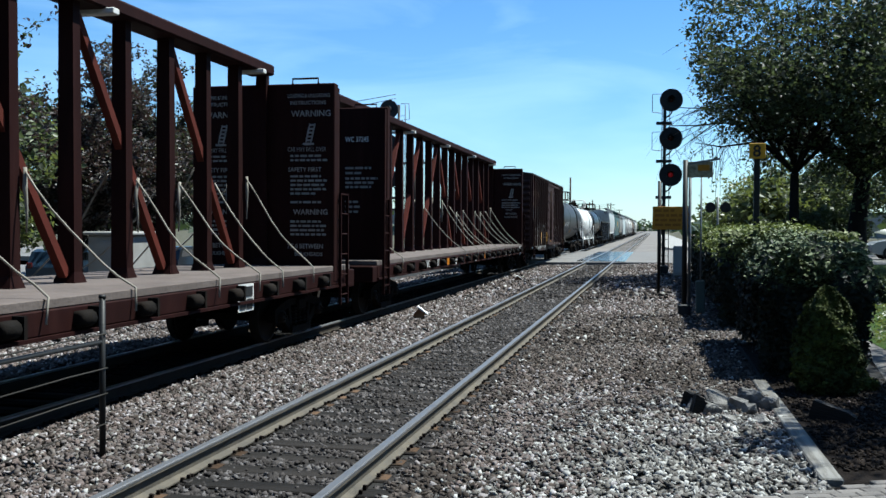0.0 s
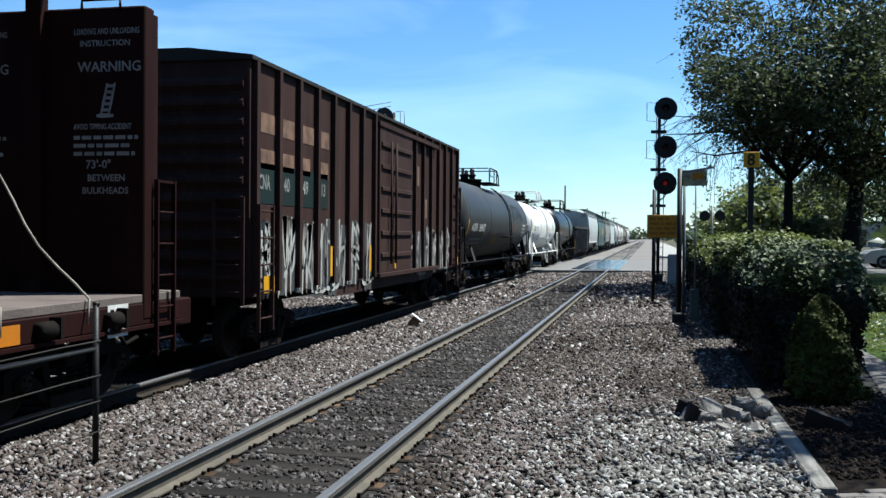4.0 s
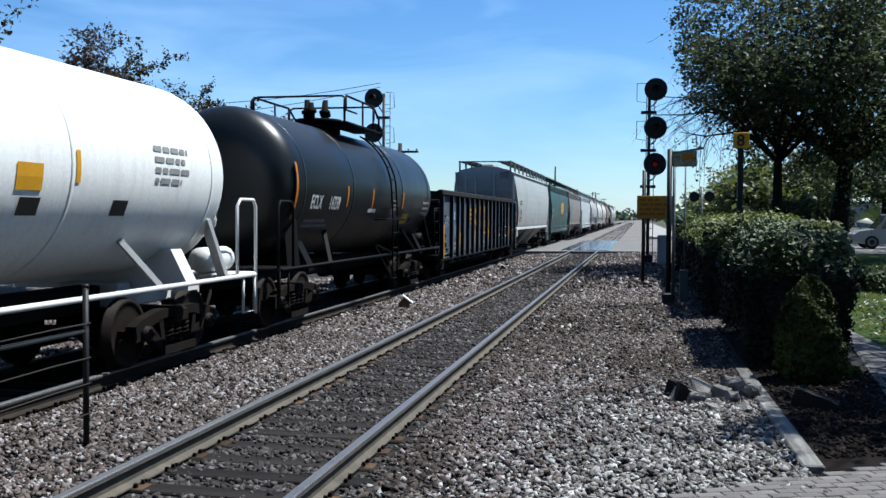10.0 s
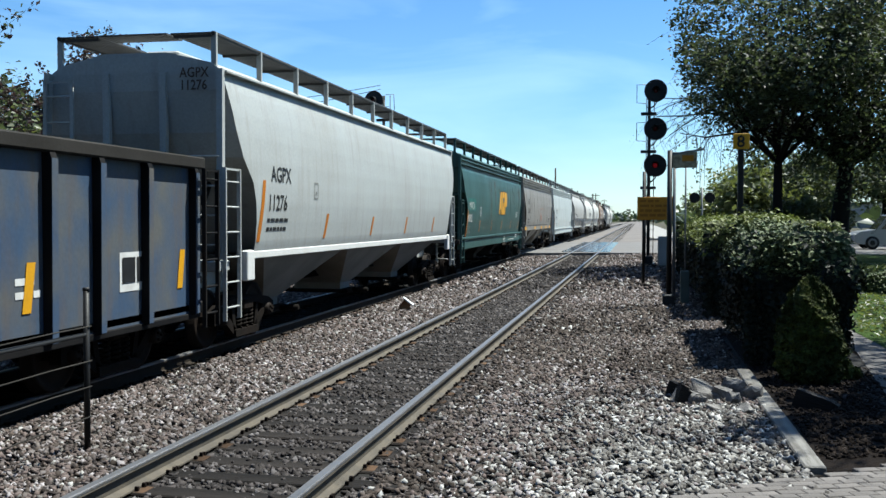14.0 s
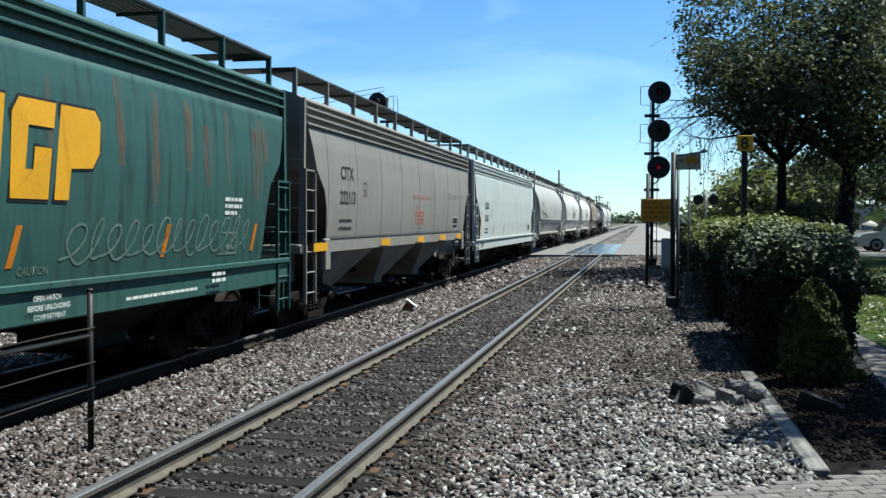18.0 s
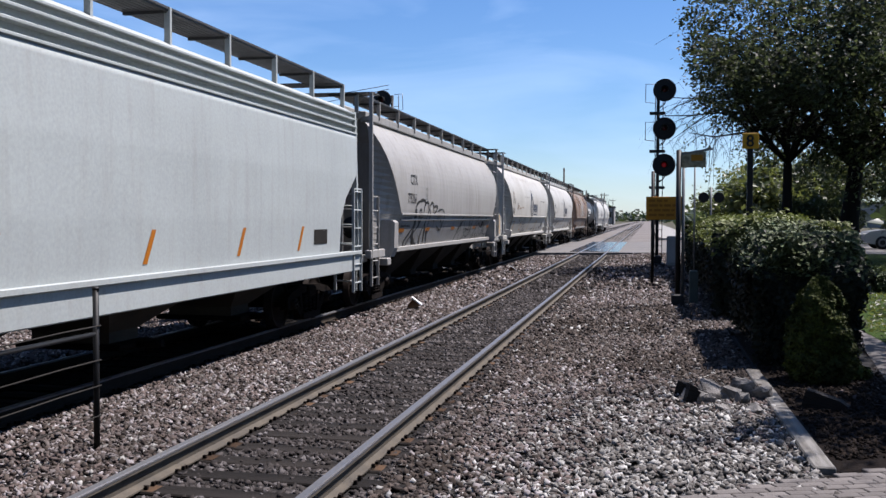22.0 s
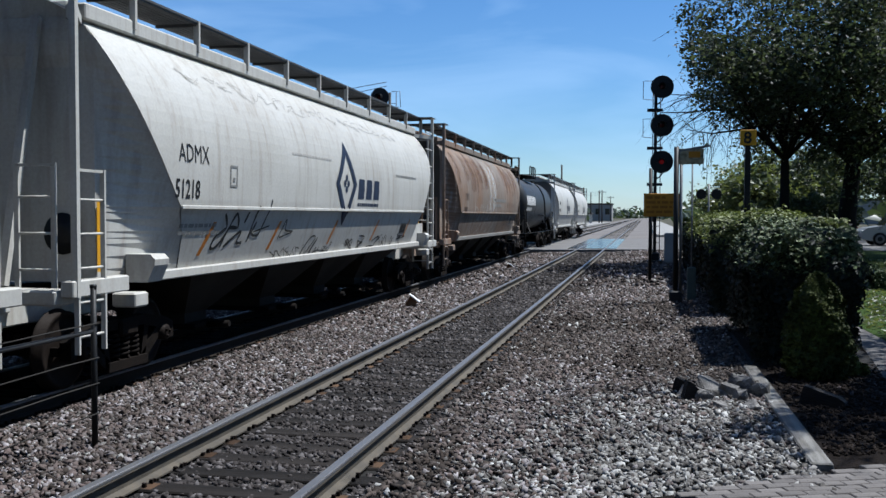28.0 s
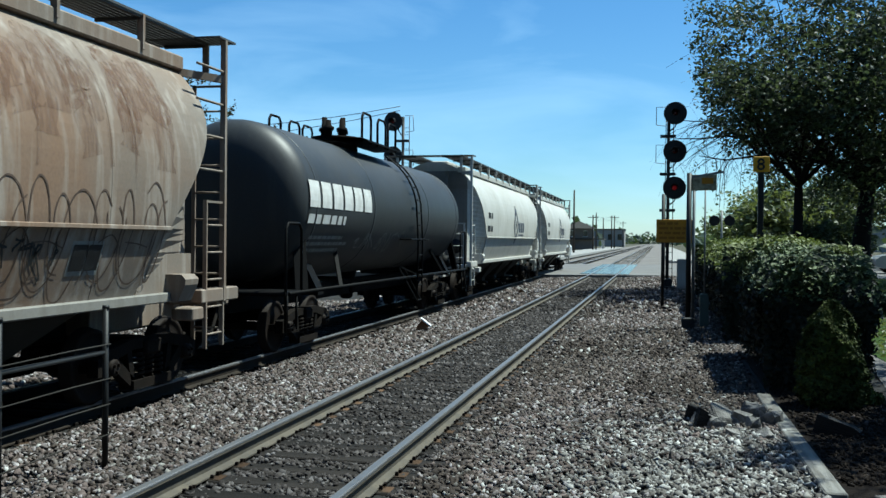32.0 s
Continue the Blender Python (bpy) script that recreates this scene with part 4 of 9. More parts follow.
def boxcar(y0, y1):
    half = (y1 - y0) / 2
    car = car_root("boxcar", "rusty brown boxcar with a sliding door and white graffiti", "boxcar", (y0 + y1) / 2)
    X, zb, zt = 1.46, 1.02, 4.52
    part("body", Geo().box(-X, X, -half, half, zb, zt), M_BOX, car)
    part("roof", Geo().prism([(-X - 0.06, zt), (-X - 0.06, zt + 0.06), (-0.5, zt + 0.19), (0.5, zt + 0.19), (X + 0.06, zt + 0.06), (X + 0.06, zt)], "y", -half - 0.05, half + 0.05), M_DARK_GREY, car)
    dy0, dy1 = -1.1, 1.75      # the sliding door
    for s in (1, -1):
        y = -half + 0.14
        while y < half:
            if not (dy0 - 0.2 < y < dy1 + 0.1):
                part("side_post", Geo().prism([(y - 0.055, zb + 0.05), (y + 0.055, zb + 0.05), (y + 0.055, zt), (y - 0.055, zt)], "x", s * X, s * (X + 0.085)), M_BOX, car)
            y += (2 * half - 0.28) / 17
        d = part("door", Geo().box(min(s * (X + 0.02), s * (X + 0.09)), max(s * (X + 0.02), s * (X + 0.09)), dy0, dy1, zb + 0.12, zt - 0.2, 0.01), M_BOX, car, "ribbed sliding door")
        g = Geo()
        for z in np.linspace(zb + 0.5, zt - 0.6, 6):
            g.box(min(s * (X + 0.08), s * (X + 0.13)), max(s * (X + 0.08), s * (X + 0.13)), dy0 + 0.1, dy1 - 0.1, z - 0.05, z + 0.05, 0.012)
        for y in (dy0 + 0.75, dy0 + 1.15):
            g.pipe([(s * (X + 0.15), y, zb + 0.3), (s * (X + 0.15), y, zt - 0.5)], 0.028, 6)
        part("door_ribs", g, M_BOX, d)
        part("door_track", Geo().box(min(s * X, s * (X + 0.14)), max(s * X, s * (X + 0.14)), dy0 - 0.1, dy1 + 2.9, zb + 0.02, zb + 0.12, 0.01), M_BOX, car)
        part("door_track", Geo().box(min(s * X, s * (X + 0.12)), max(s * X, s * (X + 0.12)), dy0 - 0.1, dy1 + 2.9, zt - 0.22, zt - 0.12), M_BOX, car)
        part("side_sill", Geo().prism([(-half, zb), (half, zb), (half - 2.4, zb - 0.02), (half - 4, zb - 0.22), (-half + 4, zb - 0.22), (-half + 2.4, zb - 0.02)], "x", s * (X - 0.02), s * (X - 0.1)), M_BOX, car)
        for e in (-1, 1):
            add_ladder("ladder", car, M_BOX, s * (X + 0.12), min(e * (half - 0.08), e * (half - 0.6)), max(e * (half - 0.08), e * (half - 0.6)), 0.5, zt - 1.1 if e == s else 2.4, 0.4)
            add_ladder("end_ladder", car, M_BOX, e * (half + 0.1), min(s * 0.95, s * 1.4), max(s * 0.95, s * 1.4), 0.9, 2.5, 0.4, along="x")
    for e in (-1, 1):
        for z in np.linspace(zb + 0.3, zt - 0.35, 11):
            part("end_corrugation", Geo().prism([(e * half, z - 0.11), (e * (half + 0.075), z - 0.03), (e * (half + 0.075), z + 0.03), (e * half, z + 0.11)], "x", -X + 0.08, X - 0.08), M_BOX, car)
    underframe(car, half, M_TRUCK)
    for s in (-1, 1):
        truck(car, s * (half - 1.75))

    def side(u, v, lift=0.006):
        return (X + lift, -half + u, v)

    return car, side


# -- gondola --
M_BLUE = material("worn_blue_gondola_paint", (0.072, 0.12, 0.195), 0.7, 0, (0.155, 0.16, 0.155), 22, 1.5, 1.0, 0.08, (0.16, 0.125, 0.1), 0.5)
# rusted black steel; on the side posts it paints their shaded flanks
M_GON = material("rusted_black_steel_and_post_shade", (0.018, 0.018, 0.02), 0.7, 0, (0.06, 0.055, 0.05), 26, 0.9, 0.6, 0.06, spec=0.07)


def gondola(y0, y1):
    half = (y1 - y0) / 2
    car = car_root("gondola_car", "worn blue open gondola with shade-blackened posts and yellow lettering", "gondola car", (y0 + y1) / 2)
    X, zb, zt, z0 = 1.33, 0.82, 2.62, 0.66
    for s in (1, -1):
        part("side_wall", Geo().box(min(s * X, s * (X - 0.03)), max(s * X, s * (X - 0.03)), -half + 0.25, half - 0.25, z0, zt), M_BLUE, car)
        part("top_chord", Geo().box(min(s * (X - 0.06), s * (X + 0.1)), max(s * (X - 0.06), s * (X + 0.1)), -half + 0.2, half - 0.2, zt, zt + 0.16, 0.02), M_DARK_GREY, car)
        part("side_sill", Geo().box(min(s * (X - 0.08), s * (X + 0.03)), max(s * (X - 0.08), s * (X + 0.03)), -half + 0.22, half - 0.22, z0 - 0.05, z0 + 0.03, 0.01), M_GON, car)
        for u in (-0.6, 0.95, 2.03, 2.9, 3.93, 4.95, 5.97, 7.0, 8.1, 9.1, 10.1, 11.1, 12.1, 13.0, 14.05, 15.3):
            y = -half + 0.9 + u
            # black post body for the shaded flanks, blue strip for the sunlit face
            post = part("side_post", Geo().prism([(s * X, z0), (s * (X + 0.1), z0 + 0.02), (s * (X + 0.11), zt - 0.06), (s * (X + 0.09), zt), (s * X, zt)], "y", y - 0.05, y + 0.05), M_GON, car, "side post with its flanks blackened for shade")
            part("post_face", Geo().prism([(s * (X + 0.1), z0 + 0.03), (s * (X + 0.108), z0 + 0.03), (s * (X + 0.118), zt - 0.06), (s * (X + 0.11), zt - 0.06)], "y", y - 0.053, y + 0.053), M_BLUE, post)
        for e in (-1, 1):
            if e == s:
                add_ladder("ladder", car, M_GON, s * (X + 0.2), min(e * (half - 0.05), e * (half - 0.45)), max(e * (half - 0.05), e * (half - 0.45)), 0.5, zt, 0.36)
                continue
            # a corner without a ladder: bent grab bars over a sill step
            for z in (2.0, 1.4):
                part("grab_bar", Geo().pipe([(s * X, e * (half - 0.42), z), (s * (X + 0.09), e * (half - 0.42), z - 0.02), (s * (X + 0.09), e * (half - 0.82), z), (s * X, e * (half - 0.82), z)], 0.016, 6), M_GON, car, "bent black grab bar")
                part("grab_bar", Geo().pipe([(s * (X + 0.01), e * (half - 0.42), z - 0.22), (s * (X + 0.07), e * (half - 0.6), z - 0.24), (s * (X + 0.07), e * (half - 0.78), z - 0.02)], 0.016, 6), M_GON, car, "bent black grab bar")
            part("sill_step", Geo().pipe([(s * X, e * (half - 0.38), z0), (s * X, e * (half - 0.4), 0.38), (s * X, e * (half - 0.74), 0.38), (s * X, e * (half - 0.76), z0)], 0.018, 6), M_GON, car)
            part("tie_down", Geo().box(min(s * X, s * (X + 0.05)), max(s * X, s * (X + 0.05)), min(e * (half - 0.78), e * (half - 1.08)), max(e * (half - 0.78), e * (half - 1.08)), 1.02, 1.17, 0.015), M_GON, car)
            part("tie_down", Geo().box(min(s * X, s * (X + 0.04)), max(s * X, s * (X + 0.04)), min(e * (half - 1.18), e * (half - 1.38)), max(e * (half - 1.18), e * (half - 1.38)), 0.9, 0.98, 0.01), M_GON, car)
    for e in (-1, 1):
        part("end_wall", Geo().box(-X, X, min(e * (half - 0.25), e * (half - 0.2)), max(e * (half - 0.25), e * (half - 0.2)), zb, zt + 0.12), M_GON, car)
        for z in np.linspace(zb + 0.3, zt - 0.2, 5):
            part("end_rib", Geo().box(-X, X, min(e * (half - 0.2), e * (half - 0.1)), max(e * (half - 0.2), e * (half - 0.1)), z - 0.06, z + 0.06, 0.02), M_GON, car)
        part("end_platform", Geo().box(-X, X, min(e * half, e * (half - 0.3)), max(e * half, e * (half - 0.3)), zb - 0.15, zb, 0.02), M_GON, car)
    part("floor_plate", Geo().box(-X, X, -half + 0.2, half - 0.2, zb - 0.1, zb - 0.02), M_GON, car)
    for y in (-3.2, 0.0, 3.0):
        part("cross_bearer", Geo().box(-X + 0.05, X - 0.05, y, y + 0.2, zb - 0.3, zb - 0.1), M_GON, car)
    underframe(car, half, M_TRUCK)
    for s in (-1, 1):
        truck(car, s * (half - 1.85))

    def side(u, v, lift=0.006):
        return (X + lift, -half + 0.9 + u, v)

    return car, side


# -- centre-beam flat cars --
M_NOTICE = material("worn_white_notice_paint", (0.42, 0.4, 0.38), 0.6, 0, (0.22, 0.2, 0.19), 40, 5, 0.6, 0)


def centerbeam(y0, y1, first=False):
    half = (y1 - y0) / 2
    car = car_root("centerbeam_flat_car", "empty brown centre-beam flat car with bulkheads and hanging straps", "flat car", (y0 + y1) / 2)
    X, zd, zt, zk = 1.4, 1.24, 4.93, 4.62
    inner = 10.97
    part("deck", Geo().box(-X, X, -half + 0.3, half - 0.3, zd - 0.1, zd, 0.01), M_DECK, car, "worn pale deck")
    for s in (1, -1):
        part("side_sill", Geo().box(min(s * (X - 0.12), s * (X + 0.01)), max(s * (X - 0.12), s * (X + 0.01)), -half + 0.3, half - 0.3, zd - 0.36, zd - 0.104, 0.015)
             .box(min(s * (X - 0.3), s * (X + 0.05)), max(s * (X - 0.3), s * (X + 0.05)), -half + 0.3, half - 0.3, zd - 0.4, zd - 0.36), M_OX, car)
        y = -inner + 0.5
        while y < inner:
            w = part("strap_winch", Geo().turned([(-0.14, 0.05), (-0.13, 0.09), (0.1, 0.09), (0.12, 0.05)], (s * (X + 0.05), y, zd - 0.24), "y", 10).box(min(s * X, s * (X + 0.14)), max(s * X, s * (X + 0.14)), y + 0.12, y + 0.17, zd - 0.34, zd - 0.12), M_TRUCK, car)
            y += 1.22
    for k in range(6):
        y = -inner + 2.2 + k * (2 * inner - 4.4) / 5
        part("cross_bearer", Geo().prism([(-X + 0.1, zd - 0.12), (X - 0.1, zd - 0.12), (X - 0.1, zd - 0.3), (0.3, zd - 0.6), (-0.3, zd - 0.6), (-X + 0.1, zd - 0.3)], "y", y - 0.06, y + 0.06), M_OX, car)
    part("top_chord", Geo().box(-0.24, 0.24, -inner, inner, zt - 0.16, zt + 0.04, 0.03), M_OX, car)
    n = 18
    for k in range(n + 1):
        y = -inner + 2 * inner * k / n
        # a narrow box column on a flared foot
        outline = [(-1, -1), (1, -1), (1, 1), (-1, 1)]
        vs = [(w * a, y + f * b, z) for z, w, f in ((zd, 0.15, 0.14), (zd + 0.14, 0.12, 0.088), (zt - 0.1, 0.1, 0.075)) for a, b in outline]
        fs = [(4 * i + q, 4 * i + (q + 1) % 4, 4 * i + 4 + (q + 1) % 4, 4 * i + 4 + q) for i in range(2) for q in range(4)]
        part("beam_post", Geo().add(vs, fs), M_OX, car)
        if k % 2 == 1 and k + 2 <= n:
            a, b = y + 0.12, y + 4 * inner / n - 0.12
            z0, z1 = (zd + 0.1, zt - 0.3) if k < n // 2 else (zt - 0.3, zd + 0.1)
            part("beam_diagonal", Geo().bar((0, a, z0), (0, b, z1), 0.11, 0.11), M_OX_LIT, car)
        if k % 4 == 1:
            part("chord_bracket", Geo().box(-0.34, 0.34, y + 0.45, y + 0.6, zt - 0.22, zt - 0.14, 0.01), M_CHALK, car)
    rnd = random.Random(31)
    for s in (1, -1):
        for k in range(1, n):
            if k % 9 == 4 or k < 9 and k % 3 != 1:
                continue
            y = -inner + 2 * inner * k / n
            foot, zm, slack = y + rnd.uniform(-0.25, 0.25), rnd.uniform(2.5, 3.0), rnd.uniform(-0.06, 0.06)
            pts = [(s * (0.16 + (X - 0.12) * q), y + 0.1 + (foot - y) * q + slack * math.sin(q * 9), zm + (zd + 0.02 - zm) * q - 0.16 * math.sin(q * math.pi)) for q in (0, 0.12, 0.25, 0.4, 0.55, 0.7, 0.85, 1)]
            pts.append((s * (X + 0.07), foot + 0.04, zd - 0.24))
            strap = part("tie_down_strap", Geo().pipe(pts, 0.014, 5), M_FAINT_STRAP, car, "pale slack rope from the beam to the side sill")
            if k % 3 != 1:
                hang = [(s * 0.17, y + 0.1 + rnd.uniform(-0.04, 0.04), zm + 0.02 - 0.25 * q) for q in range(4)]
                part("loose_end", Geo().pipe(hang, 0.02, 5, radii=[0.022, 0.03, 0.016, 0.012]), M_FAINT_STRAP, strap)
    for e in (-1, 1):
        a, b = e * inner, e * (inner + 0.22)
        bulk = part("bulkhead", Geo().box(-X - 0.02, X + 0.02, min(a, b), max(a, b), zd - 0.3, zk, 0.02), M_OX, car, "tall steel end bulkhead with white loading notices")
        for x in (-1.34, 1.34):
            part("bulkhead_stiffener", Geo().box(x - 0.06, x + 0.06, min(b, b + e * 0.12), max(b, b + e * 0.12), zd - 0.2, zk - 0.06), M_OX, bulk)
        part("top_grab", Geo().pipe([(0.6, a, zk - 0.06), (0.6, a, zk + 0.09), (1.1, a, zk + 0.09), (1.1, a, zk - 0.06)], 0.02, 6), M_OX, bulk)
        part("end_sill", Geo().box(-X, X, min(e * half, e * (half - 0.5)), max(e * half, e * (half - 0.5)), zd - 0.45, zd - 0.104, 0.02), M_OX, car)
        for s in (1, -1):
            add_ladder("ladder", car, M_OX, s * (X + 0.06), min(b, b + e * 0.42), max(b, b + e * 0.42), 0.5, 2.6, 0.38)
        if e == 1:
            # loading notices on the face that looks inwards
            for x0 in (0.5, -1.25):
                def on(u, v, x0=x0):
                    return (x0 + u, a - 0.006, v)
                S = 0.85 / 1.55
                rows = [("LOADING AND UNLOADING", 0.1, 4.3), ("INSTRUCTION", 0.1, 4.16), ("WARNING", 0.17, 3.86), ("AVOID TIPPING ACCIDENT", 0.095, 3.18), ("73'-0\"", 0.14, 2.72), ("BETWEEN", 0.11, 2.57), ("BULKHEADS", 0.11, 2.42)]
                if first:
                    rows = [("LOADING & UNLOADING", 0.1, 4.36), ("INSTRUCTIONS", 0.1, 4.23), ("WARNING", 0.16, 4.01), ("CAR MAY FALL OVER", 0.12, 3.36), ("SAFETY FIRST", 0.11, 2.99), ("WARNING", 0.14, 2.19), ("73'-0 BETWEEN", 0.12, 1.56), ("BULKHEADS", 0.1, 1.42)]
                    for z, n in ((3.26, 2), (2.88, 5), (2.4, 1), (2.04, 4)):
                        bars([0.6, 0.72, 0.66, 0.7, 0.5][:n], 0.04, 0.04, M_FAINT, "notice", car, lambda u, v, z=z: on(0.06 + u, z + v), int(z * 100))
                for text, size, z in rows:
                    w = len(text) * size * 0.62
                    k = min(1.0, 0.84 / w)
                    off = (0.84 - w * k) / 2
                    write("notice", text, size, M_NOTICE, car, lambda u, v, z=z, k=k, off=off: on(off + u * k, z + v))
                if not first:
                    bars([0.84, 0.76, 0.8], 0.045, 0.05, M_NOTICE, "notice", car, lambda u, v: on(u, 3.06 + v), 3)
                # tilting-stack sign
                g = Geo()
                for p, q, w in (((0.36, 3.36), (0.44, 3.72), 0.02), ((0.46, 3.36), (0.54, 3.72), 0.02), ((0.3, 3.34), (0.52, 3.34), 0.03)):
                    sg = stroke_geo([p, q], w * 1.5, lambda u, v: on(u, v))
                    g.add(sg.v, sg.f)
                for k in range(5):
                    u, v = 0.37 + 0.016 * k, 3.39 + 0.07 * k
                    g.add([on(u, v), on(u + 0.09, v), on(u + 0.1, v + 0.035), on(u + 0.01, v + 0.035)], [(0, 1, 2, 3)])
                part("notice", Geo().add([(x, y, z + (0.16 if first else 0)) for x, y, z in g.v], g.f), M_NOTICE, car)
    underframe(car, half, M_OX, 0.5)
    for s in (-1, 1):
        truck(car, s * (half - 2.1))

    def side(u, v, lift=0.012):
        return (X + 0.01 + lift, -half + u, v)

    return car, side


M_TAN = material("faded_tan_lettering", (0.3, 0.19, 0.13), 0.7, 0, (0.1, 0.055, 0.045), 40, 4, 0.8, 0)
M_ORANGE = material("orange_reflector", (0.6, 0.24, 0.02), 0.45, 0, (0.5, 0.2, 0.02), 40, 4, 0.4, 0)
M_NAVY = material("dark_blue_paint", (0.03, 0.05, 0.1), 0.55, 0, (0.05, 0.065, 0.1), 40, 4, 0.5, 0)
M_SIGN_BLUE = material("blue_lettering_panel", (0.04, 0.17, 0.36), 0.6, 0, (0.06, 0.14, 0.26), 40, 4, 0.5, 0)
M_SIGN_GREY = material("grey_blue_patch_paint", (0.16, 0.22, 0.27), 0.6, 0, (0.12, 0.15, 0.17), 40, 4, 0.5, 0)
M_WORN_YELLOW = material("worn_yellow_lettering", (0.6, 0.36, 0.05), 0.6, 0, (0.2, 0.17, 0.1), 40, 6, 0.8, 0)
M_SPRAY_GREY = material("dark_grey_spray_fill", (0.1, 0.1, 0.1), 0.7, 0, (0.065, 0.05, 0.045), 30, 3, 0.7, 0)
M_TEAL = material("dark_teal_panel", (0.03, 0.055, 0.055), 0.65, 0, (0.05, 0.05, 0.045), 40, 4, 0.5, 0, spec=0.07)
M_TEAL_FRESH = material("fresh_teal_paint", (0.03, 0.2, 0.17), 0.5, 0, (0.035, 0.17, 0.145), 40, 4, 0.5, 0)
M_WORN_INK = material("worn_dark_lettering", (0.13, 0.09, 0.07), 0.7, 0, (0.25, 0.18, 0.14), 30, 4, 0.6, 0)
M_SPRAY_PINK = material("pink_spray_paint", (0.42, 0.25, 0.23), 0.7, 0, (0.2, 0.14, 0.13), 30, 3, 0.7, 0)
M_SPRAY = material("pale_spray_paint", (0.55, 0.55, 0.52), 0.7, 0, (0.25, 0.22, 0.2), 30, 3, 0.8, 0)
M_SPRAY_PALE = material("thin_white_spray_paint", (0.54, 0.53, 0.5), 0.7, 0, (0.44, 0.42, 0.39), 30, 3, 0.6, 0)
M_SPRAY_DIM = material("worn_pale_spray_paint", (0.2, 0.26, 0.24), 0.7, 0, (0.1, 0.18, 0.16), 30, 3, 0.8, 0)
M_SPRAY_BLACK = material("black_spray_paint", (0.025, 0.025, 0.025), 0.6, 0, (0.12, 0.12, 0.115), 30, 3, 0.6, 0)
M_DUST_MARK = material("dust_scratched_marks", (0.52, 0.51, 0.48), 0.7, 0, (0.62, 0.6, 0.56), 30, 3, 0.6, 0)
M_FAINT = material("faint_grey_lettering", (0.3, 0.3, 0.29), 0.6, 0, (0.4, 0.4, 0.38), 30, 3, 0.6, 0)
M_RED_INK = material("faded_red_lettering", (0.5, 0.2, 0.14), 0.6, 0, (0.45, 0.28, 0.22), 30, 3, 0.6, 0)
M_RUST = material("rust_run", (0.28, 0.12, 0.04), 0.85, 0, (0.4, 0.26, 0.15), 20, 4, 0.9, 0.1)


def slant(name, car, side, u, v, w, h, lean, mat):
    """A leaning reflector strip."""
    n = max(1, int(h / 0.1))
    vs = [side(u + a * w + lean * k / n, v + h * k / n) for k in range(n + 1) for a in (0, 1)]
    return part(name, Geo().add(vs, [(2 * k, 2 * k + 1, 2 * k + 3, 2 * k + 2) for k in range(n)]), mat, car)


def mark(car, side, u, v, text, size, mat, squeeze=1.0):
    return write("lettering", text, size, mat, car, lambda a, b: side(u + a * squeeze, v + b))


def fine_print(car, side, u, v, lines, h, mat, seed=1):
    return bars(lines, h, h * 0.9, mat, "fine_print", car, lambda a, b: side(u + a, v + b), seed)


def outlined_box(car, side, u, v, w, h, mat):
    g = Geo()
    for a, b, c, d in ((0, 0, w, 0.03), (0, h - 0.03, w, 0.03), (0, 0.03, 0.03, h - 0.06), (w - 0.03, 0.03, 0.03, h - 0.06), (w * 0.4, h * 0.25, w * 0.25, h * 0.2)):
        g.add([side(u + a, v + b), side(u + a + c, v + b), side(u + a + c, v + b + d), side(u + a, v + b + d)], [(0, 1, 2, 3)])
    return part("stencil_box", g, mat, car)


def looped_tag(car, side, u0, u1, v0, v1, loops, width, mat, seed):
    """One running line of slanted loops, as in a quick sprayed signature."""
    rnd = random.Random(seed)
    tall = [rnd.uniform(0.7, 1.05) for _ in range(loops + 1)]
    fat = [rnd.uniform(0.12, 0.24) for _ in range(loops + 1)]
    pts = []
    for k in range(loops * 9 + 1):
        a, i = k / 9 * 2 * math.pi, k // 9
        v = (v0 + v1) / 2 - (v1 - v0) / 2 * math.cos(a) * tall[i]
        pts.append((u0 + (u1 - u0) * k / (loops * 9) + fat[i] * math.sin(a) + 0.5 * (v - v0) - 0.1, v))
    part("graffiti", stroke_geo(pts, width, side), mat, car, "sprayed looping graffiti line")


def tall_tags(car, side, u0, u1, v0, v1, count, width, mat, seed):
    """Large sprayed outline letters, side by side."""
    rnd = random.Random(seed)
    for k in range(count):
        a = u0 + (u1 - u0) * k / count
        w = (u1 - u0) / count
        r = [rnd.uniform(-0.12, 0.12) for _ in range(8)]
        h, c, m = (v1 - v0) / 2, a + w * (0.5 + r[0]), (v0 + v1) / 2 + r[1] * 0.5
        turn, fat, first = rnd.choice((-1, 1)), w * rnd.uniform(0.3, 0.46), rnd.uniform(0, 6)
        loops = rnd.choice((1.0, 1.15, 1.6))
        pts = [(c + fat * (1 - 0.35 * q / 9) * math.cos(first + turn * q * 0.7 * loops) + 0.04 * q * w, m + h * (1 - 0.3 * q / 9) * math.sin(first + turn * q * 0.7 * loops)) for q in range(11)]
        part("graffiti", stroke_geo(pts, width, side), mat, car, "sprayed graffiti letter")
        if k % 2:
            pts = [(a + 0.2 * w, v0 + (v1 - v0) * 0.45), (a + 0.5 * w, v0 + (v1 - v0) * (0.5 + r[1])), (a + 0.8 * w, v0 + (v1 - v0) * 0.4)]
            part("graffiti", stroke_geo(pts, width * 0.8, side), mat, car, "sprayed graffiti letter")


